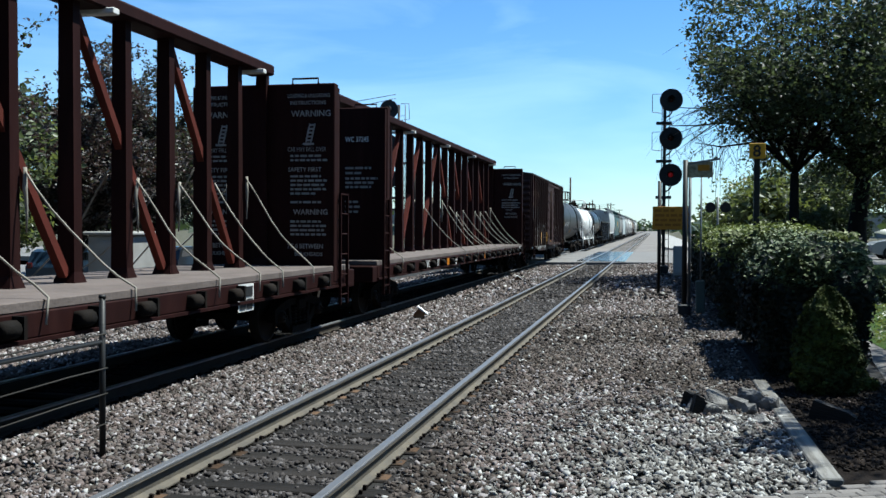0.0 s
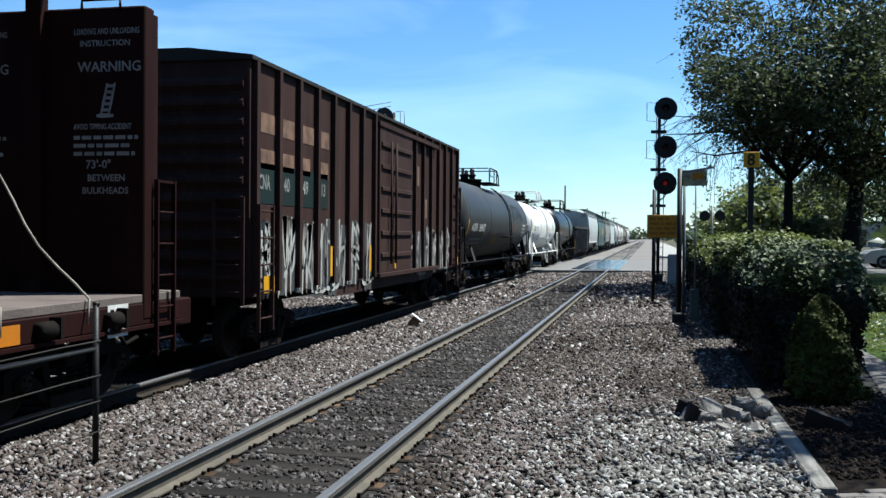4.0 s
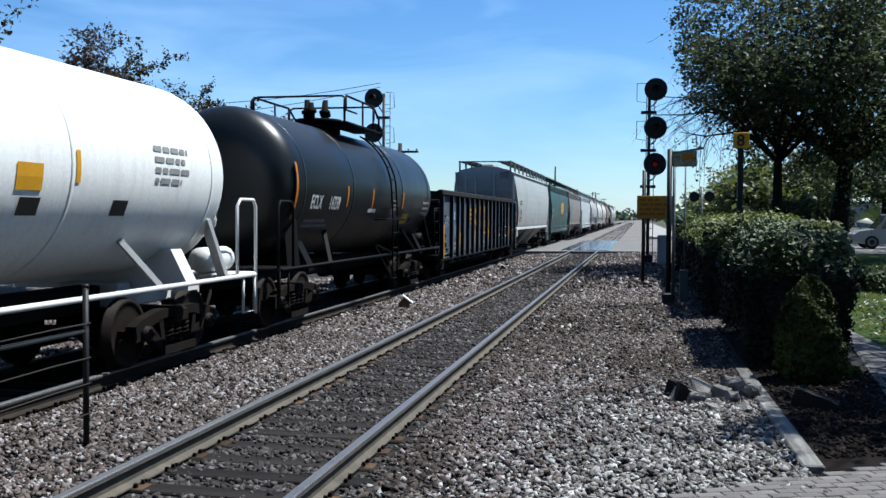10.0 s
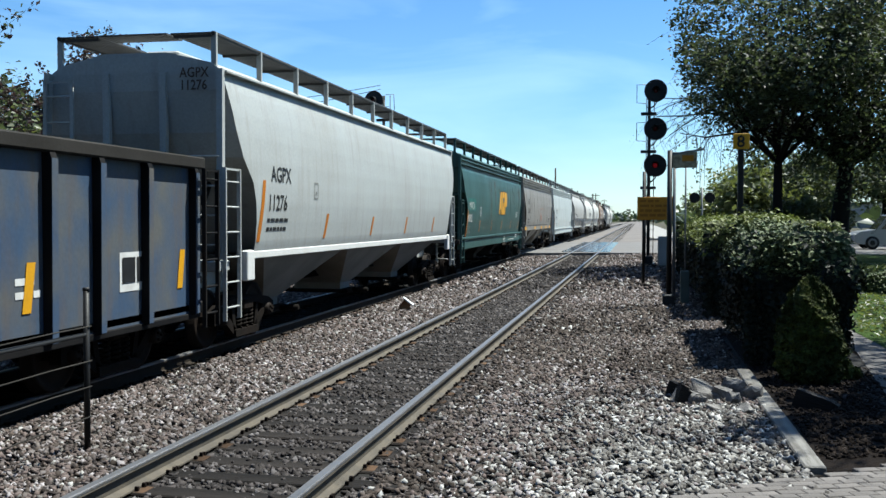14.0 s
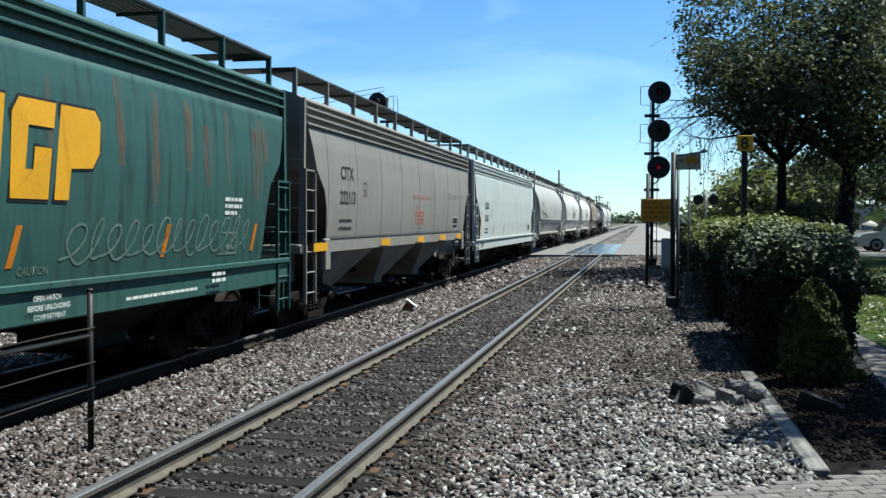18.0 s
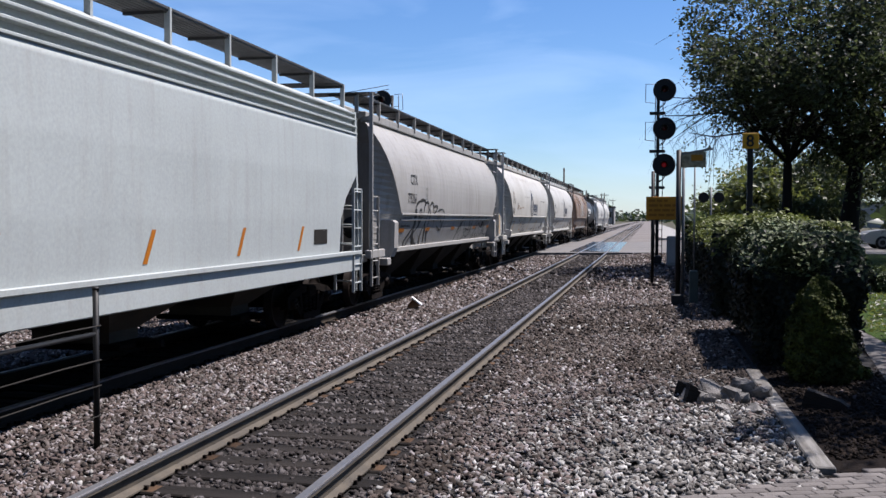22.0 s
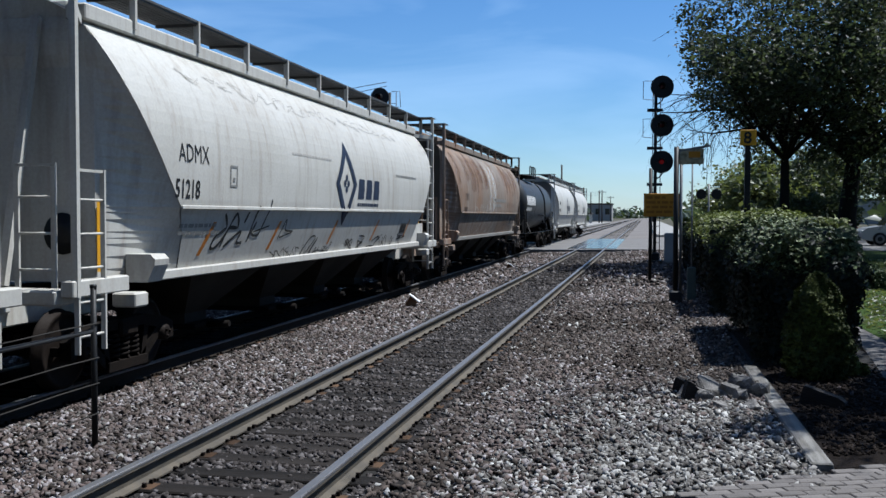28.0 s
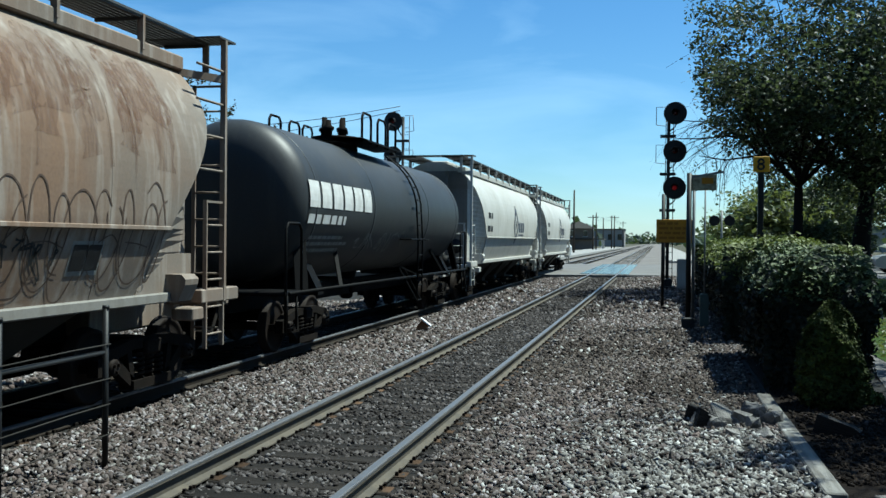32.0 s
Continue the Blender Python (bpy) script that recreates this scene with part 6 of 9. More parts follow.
    outlined_box(car, side, 3.5, 2.45, 0.22, 0.3, M_WORN_INK)
    mark(car, side, 7.9, 2.5, "DO NOT HAMMER ON CAR", 0.17, M_RED_INK, 0.95)
    mark(car, side, 8.2, 2.27, "WARNING", 0.08, M_RED_INK, 0.95)
    fine_print(car, side, 8.15, 2.16, [1.0, 1.05, 1.1, 0.95], 0.05, M_RED_INK, 21)
    fine_print(car, side, 8.0, 1.75, [1.1, 1.35], 0.04, M_FAINT, 22)
    fine_print(car, side, 12.4, 2.7, [2.0, 1.3], 0.05, M_FAINT, 5)
    patch("data_plate", car, side, 13.2, 1.72, 0.62, 0.33, M_INK, "black data plate with a white rim")
    for v in (1.7, 1.84, 2.05):
        patch("plate_line", car, lambda a, b: side(a, b, 0.01), 13.2, v, 0.62, 0.02, M_CHALK)
    for u in (0.4, 4.9, 8.4, 11.2, 13.7):
        patch("reflector", car, lambda a, b: (1.5 + 0.035, a - 8.1, b), u, 1.4, 0.75, 0.15, M_YELLOW, "yellow reflector on the sill")

    car, side = covered_hopper(178.5, 196.9, NOTCH_SIDE, M_EQ, "clean white covered hopper car with orange reflectors", 4, M_GRATE, 3, 4, bottom=1.26, sill=(0.91, 1.31), end_mat=M_END)
    mark(car, side, 2.3, 2.39, "EQUX", 0.34, M_INK, 0.95)
    mark(car, side, 2.22, 1.94, "632103", 0.34, M_INK, 0.8)
    fine_print(car, side, 2.2, 1.62, [0.8], 0.05, M_INK, 3)
    fine_print(car, side, 2.2, 1.5, [0.8], 0.05, M_INK, 4)
    outlined_box(car, side, 3.75, 2.1, 0.22, 0.28, M_FAINT)
    for u, z, h in ((1.15, 1.34, 0.95), (4.15, 1.42, 0.42), (7.0, 1.42, 0.4), (9.8, 1.42, 0.4), (12.4, 1.42, 0.4), (14.8, 1.42, 0.4)):
        slant("reflector", car, side, u, z, 0.1, h, 0.2, M_ORANGE)
    fine_print(car, lambda a, b: (1.54, a - 9.2, b), 1.3, 1.1, [0.6, 0.5], 0.04, M_INK, 6)
    patch("data_plate", car, side, 15.6, 1.5, 0.7, 0.26, M_DARK_GREY)

    car, side = covered_hopper(197.8, 215.7, ROUND_SIDE, M_C7, "dusty white round-sided covered hopper car with black graffiti", 5, M_GRATE, 0, 4, seams=(2.06, 1.93), end_mat=M_END, bracket=(1.08, 1.92))
    mark(car, side, 3.0, 2.79, "CITX", 0.34, M_INK, 0.9)
    mark(car, side, 2.72, 2.33, "775216", 0.34, M_INK, 0.85)
    outlined_box(car, side, 4.6, 2.45, 0.24, 0.3, M_FAINT)
    fine_print(car, side, 2.5, 1.93, [0.9], 0.05, M_INK, 3)
    fine_print(car, side, 2.5, 1.75, [0.85], 0.05, M_INK, 4)
    tag = (((3.17, 1.39), (3.73, 1.78), (3.56, 2.06), (3.68, 2.31), (4.22, 2.42), (4.57, 2.39), (4.51, 2.23), (4.36, 1.9), (4.1, 1.69), (3.61, 1.44), (3.4, 1.22), (3.2, 1.37)),
           ((4.34, 1.74), (4.11, 1.96), (4.01, 2.14), (4.19, 2.17), (4.27, 1.96), (4.24, 1.82)),
           ((4.51, 2.29), (4.75, 2.38), (4.97, 2.33), (5.01, 2.13), (4.93, 1.84), (4.74, 1.56), (4.92, 1.25), (5.33, 1.23)))
    for p in tag:
        part("graffiti", stroke_geo(p, 0.075, side), M_SPRAY_BLACK, car, "sprayed black graffiti letter")
    part("graffiti", stroke_geo(((3.62, 2.2), (3.66, 2.06), (3.82, 1.85), (3.84, 1.59), (4.15, 1.35), (4.54, 1.24)), 0.17, side), M_SPRAY_BLACK, car, "sprayed black graffiti letter")
    part("graffiti", stroke_geo(((4.95, 1.81), (5.21, 1.49), (5.33, 1.26), (5.52, 1.24), (5.64, 1.35), (5.4, 1.6), (5.28, 2.02), (5.12, 2.25), (5.39, 2.38), (5.59, 2.26), (5.69, 2.08), (6.1, 2.27), (5.66, 2.29)), 0.07, side), M_SPRAY_BLACK, car, "sprayed black graffiti letter")
    part("graffiti", stroke_geo(((5.82, 1.9), (6.53, 1.96), (6.98, 1.8), (7.01, 1.63), (6.46, 1.74)), 0.05, side), M_SPRAY_BLACK, car, "sprayed black graffiti letter")
    part("graffiti", stroke_geo(((6.11, 2.15), (6.73, 2.21), (7.12, 2.03), (7.17, 1.76), (7.07, 1.61)), 0.05, side), M_SPRAY_BLACK, car, "sprayed black graffiti letter")
    scrawl(car, side, M_SPRAY_BLACK, 9.4, 14.6, 1.3, 2.0, 0.04, 7, 17)
    for u in (2.4, 5.2, 8.6, 12.2, 15.0):
        patch("reflector", car, side, u, 1.62, 0.5, 0.1, M_ORANGE, "orange reflector")
    patch("data_plate", car, side, 13.6, 1.6, 0.44, 0.3, M_CHALK, "white-rimmed black data plate")
    patch("data_plate", car, lambda a, b: side(a, b, 0.012), 13.63, 1.63, 0.38, 0.24, M_INK)
    scrawl(car, side, M_SPRAY_BLACK, 12.3, 16.2, 1.27, 1.46, 0.02, 16, 27)

    for y0, y1, label, number, seed in ((216.8, 234.9, "cream round-sided covered hopper car with a blue diamond mark and rust", "51135", 6), (235.6, 253.25, "cream round-sided covered hopper car with a blue diamond mark", "51218", 7)):
        car, side = covered_hopper(y0, y1, ROUND_SIDE, M_AD, label, seed, M_GRATE, 0, 4, seams=(2.06,), end_mat=M_AD, gussets=True)
        ink = M_FAINT if seed == 6 else M_INK
        mark(car, side, 2.1, 2.63, "ADMX", 0.33, ink, 0.88)
        mark(car, side, 2.02, 2.18, number, 0.33, M_INK, 0.82)
        outlined_box(car, side, 3.6, 2.35, 0.24, 0.3, M_FAINT)
        diamond(car, side, 8.88, 2.57, 1.3, 1.6, M_NAVY)
        fine_print(car, side, 2.3, 1.8, [1.1, 1.2], 0.05, M_FAINT, seed)
        fine_print(car, side, 12.6, 2.85, [2.0], 0.05, M_FAINT, seed + 1)
        fine_print(car, side, 6.0, 2.95, [2.0], 0.04, M_DUST_MARK, seed + 2)
        for u in (3.0, 5.4, 8.3, 11.2, 14.0):
            slant("reflector", car, side, u, 1.42, 0.1, 0.45, 0.26, M_ORANGE if seed == 7 else M_YELLOW)
        for u in (0.98, y1 - y0 - 1.06):
            patch("reflector", car, lambda a, b, h=(y1 - y0) / 2: (1.16, a - h, b), u, 1.32, 0.08, 0.8, M_YELLOW, "yellow stripe beside the end wall")
        patch("data_plate", car, side, y1 - y0 - 4.1, 1.52, 0.54, 0.26, M_FAINT, "white-rimmed black data plate")
        for k in range(2):
            patch("data_plate", car, lambda a, b: side(a, b, 0.012), y1 - y0 - 4.07 + 0.25 * k, 1.55, 0.22, 0.2, M_INK)
        if seed == 6:
            rnd = random.Random(66)
            for k in range(9):
                u, v = rnd.uniform(2.1, 2.7), rnd.uniform(2.8, 3.5)
                part("rust_stain", stroke_geo([(u, v), (u + rnd.uniform(-0.03, 0.03), v - 0.12), (u + rnd.uniform(-0.04, 0.04), v - rnd.uniform(0.2, 0.5))], rnd.uniform(0.03, 0.1), side), M_RUST_RUN, car, "rust stain")
            for k in range(8):
                u, v = rnd.uniform(3.2, 5.4), rnd.uniform(2.42, 2.54)
                part("rust_stain", stroke_geo([(u, v), (u + 0.15, v + rnd.uniform(-0.03, 0.03)), (u + rnd.uniform(0.25, 0.5), v + rnd.uniform(-0.03, 0.03))], rnd.uniform(0.015, 0.05), side), M_RUST, car, "rust stain")
        if seed == 7:
            for w, p in ((0.05, [(3.57, 1.98), (3.71, 1.79), (3.44, 1.67), (3.37, 1.52), (3.52, 1.52), (3.73, 1.69), (3.95, 1.98), (4.09, 1.79), (3.8, 1.77), (3.66, 1.51)]), (0.05, [(4.28, 1.85), (4.38, 2.01)]),
                         (0.045, [(3.77, 1.51), (4.09, 1.68), (4.25, 1.72), (4.18, 1.57), (4.37, 1.56)]), (0.045, [(4.54, 1.56), (4.62, 1.89), (4.71, 2.1)]), (0.04, [(4.6, 1.67), (4.73, 1.86), (4.65, 1.69), (4.88, 1.66), (4.99, 1.8), (5.17, 2.2)]),
                         (0.025, [(4.7, 1.71), (5.27, 1.8)]), (0.03, [(5.75, 1.57), (5.95, 1.89), (6.01, 1.72), (6.35, 1.7), (5.82, 1.6)]), (0.03, [(7.0, 1.25), (7.32, 1.56), (7.6, 1.55), (7.15, 1.21)]),
                         (0.03, [(7.39, 1.23), (7.73, 1.56), (7.47, 1.23), (7.81, 1.32), (8.26, 1.3)])):
                part("graffiti", stroke_geo(p, w, side), M_SPRAY_BLACK, car, "sprayed black graffiti letter")
        else:
            scrawl(car, side, M_SPRAY_BLACK, 4.6, 7.2, 1.35, 2.0, 0.035, 5, 21 + seed)
        scrawl(car, side, M_SPRAY_BLACK, 5.6, 8.6, 1.25, 1.42, 0.018, 9, 61 + seed)
        scrawl(car, side, M_SPRAY_BLACK, 9.4, 14.2, 1.2, 1.5, 0.03, 7, 31 + seed)
        scrawl(car, side, M_DUST_MARK, 2.6, 13.5, 3.7, 3.86, 0.014, 26, 41 + seed)

    car, side = covered_hopper(254.15, 271.8, ROUND_SIDE, M_BR, "rust-stained grey round-sided covered hopper car", 8, M_GRATE, 0, 4, seams=(2.06,), ribs=9, end_mat=M_UNDER, sill_mat=M_GREY, gussets=True)
    mark(car, side, 2.8, 2.46, "DMIX", 0.33, M_WORN_INK, 0.8)
    mark(car, side, 2.65, 2.02, "5088", 0.33, M_WORN_INK, 0.85)
    fine_print(car, side, 8.4, 2.5, [3.4, 2.2], 0.11, M_FAINT, 3)
    tall_tags(car, side, 4.1, 9.4, 1.3, 2.4, 5, 0.028, M_SPRAY_PALE, 9)
    looped_tag(car, side, 5.6, 8.4, 1.8, 2.45, 3, 0.03, M_SPRAY_PALE, 12)
    rnd = random.Random(88)
    for k in range(40):                                   # broad rust below the roof
        u, v = rnd.uniform(1.7, 15.8), rnd.uniform(3.75, 4.1)
        if abs(u - 8.4) > 0.8:
            part("rust_run", stroke_geo([(u, v), (u + rnd.uniform(-0.1, 0.1), v - 0.35), (u + rnd.uniform(-0.1, 0.1), rnd.uniform(2.7, 3.3))], rnd.uniform(0.35, 0.7), side), M_RUST_RUN, car)
    for k in range(30):                                   # pale runs of dust below the hatches, rust runs beside them
        pale = k % 3 < 2
        u = rnd.gauss(8.4, 0.45) if pale else rnd.uniform(1.6, 15.6)
        v = rnd.uniform(3.5, 4.05)
        low = rnd.uniform(2.1, 2.7) if pale else rnd.uniform(2.4, 3.2)
        part("dust_run" if pale else "rust_run", stroke_geo([(u, v), (u + rnd.uniform(-0.02, 0.02), (v * 2 + low) / 3), (u + rnd.uniform(-0.03, 0.03), (v + low * 2) / 3), (u, low)], rnd.uniform(0.08, 0.3) if pale else rnd.uniform(0.02, 0.08), side), M_DUST_RUN if pale else M_RUST_RUN, car)
    for k in range(4):
        a = 9.3 + 0.62 * k
        part("graffiti", stroke_geo([(a + 0.55, 2.05), (a + 0.2, 1.7), (a, 1.3), (a + 0.12, 1.18), (a + 0.3, 1.3), (a + 0.5, 1.75), (a + 0.75, 2.1), (a + 0.85, 1.98)], 0.04, side), M_SPRAY_BLACK, car, "sprayed black graffiti letter")
    scrawl(car, side, M_SPRAY_BLACK, 12.0, 13.4, 1.5, 1.9, 0.025, 7, 51)
    scrawl(car, side, M_WORN_INK, 2.9, 3.8, 1.75, 2.0, 0.03, 5, 52)
    patch("data_plate", car, side, 13.6, 1.55, 0.56, 0.36, M_FAINT, "white-rimmed black data plate")
    for k in range(2):
        patch("data_plate", car, lambda a, b: side(a, b, 0.012), 13.63 + 0.26 * k, 1.6, 0.24, 0.27, M_INK)
    tall_tags(car, side, 11.6, 15.4, 1.3, 2.6, 5, 0.022, M_WORN_INK, 19)
    tall_tags(car, side, 12.0, 15.2, 1.4, 2.5, 4, 0.02, M_WORN_INK, 20)

    car, side = tank_car(273.6, 288.2, 1.42, 2.6, M_TANK_GREY, M_BLACK, "black tank car with large white lettering", (-2.4, 0.7), (0.9,), 1)
    for k in range(6):                                    # six plain white blocks for the company's name
        a = 0.4 + 0.62 * k
        g = Geo()
        for q in (0.0, 0.115, 0.23, 0.345):
            g.add([side(a, 2.5 + q), side(a + 0.5, 2.5 + q), side(a + 0.5, 2.615 + q), side(a, 2.615 + q)], [(0, 1, 2, 3)])
        part("company_mark", g, M_CHALK, car, "plain white block")
    fine_print(car, side, 0.4, 2.22, [2.0], 0.16, M_CHALK, 4)
    fine_print(car, side, 0.7, 1.95, [1.8, 2.2, 1.9], 0.06, M_FAINT, 5)
    scrawl(car, side, M_FAINT, 3.4, 7.2, 1.75, 2.1, 0.025, 8, 61)
    for y0, y1, seed in ((288.9, 306.2, 9), (307.0, 324.0, 10)):
        car, side = covered_hopper(y0, y1, ROUND_SIDE, M_AD, "cream round-sided covered hopper car with a blue diamond mark" if seed == 9 else "cream round-sided covered hopper car at the end of the train", seed, M_GRATE, 0, 4, seams=(2.06,), end_mat=M_END, gussets=True)
        fine_print(car, side, 2.4, 2.7, [0.9], 0.2, M_INK, seed)
        fine_print(car, side, 2.3, 2.25, [1.0], 0.2, M_INK, seed + 3)
        diamond(car, side, 8.88, 2.57, 1.3, 1.6, M_NAVY)


build_train()


def motions():
    for car, y0 in TRAIN:
        walk(car, [(t, pose(FAR_X, y0 - SPEED * t, FAR_Z)) for t in (0.0, 8.0, 16.0, 24.0, 32.0)])
    turn = math.degrees(SPEED / WHEEL_R)
    for w in WHEELSETS:
        p = w.matrix_basis.translation.copy()
        walk(w, [(k / 15, pose(*p, turn * k / 15)) for k in range(481)])

# ---- loose ballast ----
def rocks(name, spots, mat, seed, label="", z_of=ground_height, flat=0.75):
    """Many angular stones in one mesh. spots: (x, y, size)."""
    rnd = np.random.RandomState(seed)
    base = np.array([(-1, -1, -1), (1, -1, -1), (1, 1, -1), (-1, 1, -1), (-1, -1, 1), (1, -1, 1), (1, 1, 1), (-1, 1, 1)], float) * 0.5
    faces = np.array([(3, 2, 1, 0), (4, 5, 6, 7), (0, 1, 5, 4), (1, 2, 6, 5), (2, 3, 7, 6), (3, 0, 4, 7)])
    n = len(spots)
    s = np.array([p[2] for p in spots])
    v = np.repeat(base[None], n, 0) * (1 + rnd.uniform(-0.45, 0.3, (n, 8, 3)))
    v *= s[:, None, None] * np.stack([rnd.uniform(0.8, 1.5, n), rnd.uniform(0.7, 1.1, n), rnd.uniform(0.4, 0.85, n) * flat / 0.75], 1)[:, None, :]
    q = rnd.normal(size=(n, 4))
    q[:, 0] *= 1.3
    q[:, 1:3] *= 0.5
    q /= np.linalg.norm(q, axis=1)[:, None]
    w, x, y, z = q.T
    R = np.stack([1 - 2 * (y * y + z * z), 2 * (x * y - z * w), 2 * (x * z + y * w), 2 * (x * y + z * w), 1 - 2 * (x * x + z * z), 2 * (y * z - x * w),
                  2 * (x * z - y * w), 2 * (y * z + x * w), 1 - 2 * (x * x + y * y)], 1).reshape(n, 3, 3)
    v = np.einsum("nij,nkj->nki", R, v)
    pos = np.array([(p[0], p[1], z_of(p[0]) + p[2] * 0.12) for p in spots])
    v = (v + pos[:, None]).reshape(-1, 3)
    f = (faces[None] + (np.arange(n) * 8)[:, None, None]).reshape(-1)
    me = bpy.data.meshes.new(name)
    me.vertices.add(len(v))
    me.vertices.foreach_set("co", v.ravel())
    me.loops.add(len(f))
    me.loops.foreach_set("vertex_index", f)
    me.polygons.add(len(f) // 4)
    me.polygons.foreach_set("loop_start", np.arange(0, len(f), 4))
    me.update(calc_edges=True)
    me.validate()
    me.materials.append(mat)
    ob = new(name, me)
    return tagged(ob, label, "ballast stones", kind="stuff")


def scatter(x0, x1, y0, y1, density, size, seed, keep=None):
    rnd = np.random.RandomState(seed)
    n = int((x1 - x0) * (y1 - y0) * density)
    out = []
    for x, y, k, r in zip(rnd.uniform(x0, x1, n), rnd.uniform(y0, y1, n), rnd.uniform(0.6, 1.45, n), rnd.random_sample(n)):
        if keep is None or keep(x, y, r):
            out.append((x, y, size * k))
    return out


def off_ties(x, y, r):
    """Leaves the rails and most of the ties of both tracks free; the tie ends are half buried."""
    for cx in (NEAR_X, FAR_X):
        d = abs(x - cx)
        if abs(d - 0.755) < 0.1:
            return False
        if d < (1.34 if cx == NEAR_X else 0.98):
            k = (y + 25.0) / 0.495
            if abs(k - round(k)) * 0.495 < 0.125:
                return r < (0.06 if d < 0.95 else 0.3 + 0.6 * (d - 0.95) / 0.39)
    return True


def track_zone(x):
    return abs(x - NEAR_X) < 1.0 or -8.75 < x < -6.2


def fresh(x, y, r):
    """A spread of fresh pale stone between the near track and the bed."""
    edge = 0.35 * math.sin(x * 2.1 + 0.6) + 0.3 * math.sin(x * 4.7 + y)
    near = min(1.0, max(0.0, (12.2 + edge - y) / 2.5))
    thick = min(1.0, max(0.0, (9.4 + edge - y) / 1.2)) * min(0.94, max(0.0, 0.9 * (x + 1.3)))
    return (x > -1.9 and r < max(thick, near * min(0.72, 0.4 * (x + 1.9)))) or r < 0.08


def soiled(x, y, r):
    """Older ballast, mixed with soil, between the near track and the hedge."""
    share = float(np.interp(y + 0.6 * math.sin(x * 1.7), [10.3, 12.5, 20, 25, 40], [0.12, 0.85, 0.8, 0.45, 0.4]))
    rail = 0.75 * min(max((-1.35 - x) / 0.4, 0.0), 1.0)      # rust and brake dust beside the rail
    return x > -2.6 and r < max(share if x > -2.0 else 0.0, rail) + 0.3 * math.sin(x * 1.3 + y * 0.5) * math.sin(y * 1.1)


pale, white, soil, dark, shaded = [], [], [], [], []
for x0, x1, y0, y1, dens, size in ((-6.6, 1.35, 4.6, 11.0, 620, 0.039), (-8.6, 1.35, 11.0, 17.0, 480, 0.042), (-11.0, 1.6, 17.0, 28.0, 210, 0.055),
                                   (-11.0, 2.4, 28.0, 56.0, 45, 0.085), (-13.3, -8.2, 5.0, 17.0, 200, 0.055), (-13.3, -11.0, 17.0, 34.0, 90, 0.07)):
    for i, p in enumerate(scatter(x0, x1, y0, y1, dens, size, int(dens), off_ties)):
        # stones of the far track get the colour with the train's shade in it
        if track_zone(p[0]):
            (dark if p[0] > -5 else shaded).append(p)
        else:
            (white if fresh(p[0], p[1], (i * 0.618) % 1) else soil if soiled(p[0], p[1], (i * 0.414) % 1) or (p[0] < -3.9 and (i * 0.733) % 1 < 0.33) else pale).append(p)


def ballast_top(x):
    return ground_height(x) + (0.0 if track_zone(x) else 0.035 if -6.2 <= x < -5.5 else 0.02)


rocks("ballast_stones", pale, M_STONE, 3, "loose mixed grey and brown crushed stone beside the tracks", ballast_top, 0.52)
rocks("ballast_stones", white, M_STONE_PALE, 13, "fresh pale crushed limestone spread beside the track", ballast_top, 0.52)
rocks("ballast_stones", soil, M_STONE_SOIL, 23, "old brown ballast mixed with soil beside the hedge", ballast_top, 0.52)
spilled = [p for p in scatter(NEAR_X - 1.2, NEAR_X + 1.25, 4.6, 30.0, 110, 0.03, 77, lambda x, y, r: abs(abs(x - NEAR_X) - 0.755) > 0.12 and r < 0.25 + 0.75 * abs(math.sin(y * 1.3 + x * 2) * math.sin(y * 0.45)))]
rocks("spilled_stones", spilled, M_STONE_DARK, 5, "small stones spilled over the ties", lambda x: -0.18)
rocks("track_stones", dark, M_STONE_DARK, 4, "mixed grimy ballast stones between the ties", lambda x: -0.205)
rocks("track_stones", shaded, M_STONE_SHADED, 6, "ballast stones under the train, blackened for its shade", lambda x: -0.275)

# ---- crossing, far road ----
M_ROAD = material("pale_worn_asphalt", (0.25, 0.24, 0.23), 0.85, 0, (0.18, 0.17, 0.165), 30, 0.4, 0.5, 0.3)
M_PANEL = material("crossing_rubber_panels", (0.08, 0.085, 0.095), 0.12, 0, (0.06, 0.06, 0.065), 30, 1.5, 0.5, 0.1)
M_CONCRETE = material("weathered_concrete", (0.42, 0.41, 0.39), 0.9, 0, (0.3, 0.29, 0.275), 40, 2, 0.5, 0.3)
road = tagged(part("road", Geo().prism([(-60, 52), (-9.2, 54.0), (-5.7, 54.5), (-1.3, 55.8), (0.2, 56.2), (60, 60), (60, 84), (0.2, 83), (-9.2, 80), (-60, 78)], "z", -0.3, -0.02), M_ROAD), "pale asphalt road over the tracks at a level crossing", "road", kind="structure")
cross = thing("level_crossing", "dark smooth crossing panels between and beside the rails", "level crossing", None, kind="structure")
for cx, cz in ((NEAR_X, 0.0), (FAR_X, FAR_Z)):
    for a, b in ((-1.4, -0.8), (-0.68, 0.68), (0.8, 1.4)):
        for k in range(8):
            y = 56.5 + k * 3.0 + (cx - NEAR_X) * 0.3
            part("crossing_panel", Geo().box(cx + a, cx + b, y, y + 2.97, -0.1, cz + 0.004, 0.01), M_PANEL, cross)


def far_strip(name, x0, x1, y0, y1, z, mat, label, category):
    return tagged(part(name, Geo().box(x0, x1, y0, y1, z - 0.3, z), mat), label, category, kind="structure")


far_strip("platform", 0.9, 4.5, 92, 330, 0.12, M_CONCRETE, "long low concrete platform beyond the crossing", "platform")
far_strip("platform", -15.5, -10.4, 86, 300, 0.1, M_CONCRETE, "low concrete platform on the far side beyond the crossing", "platform")

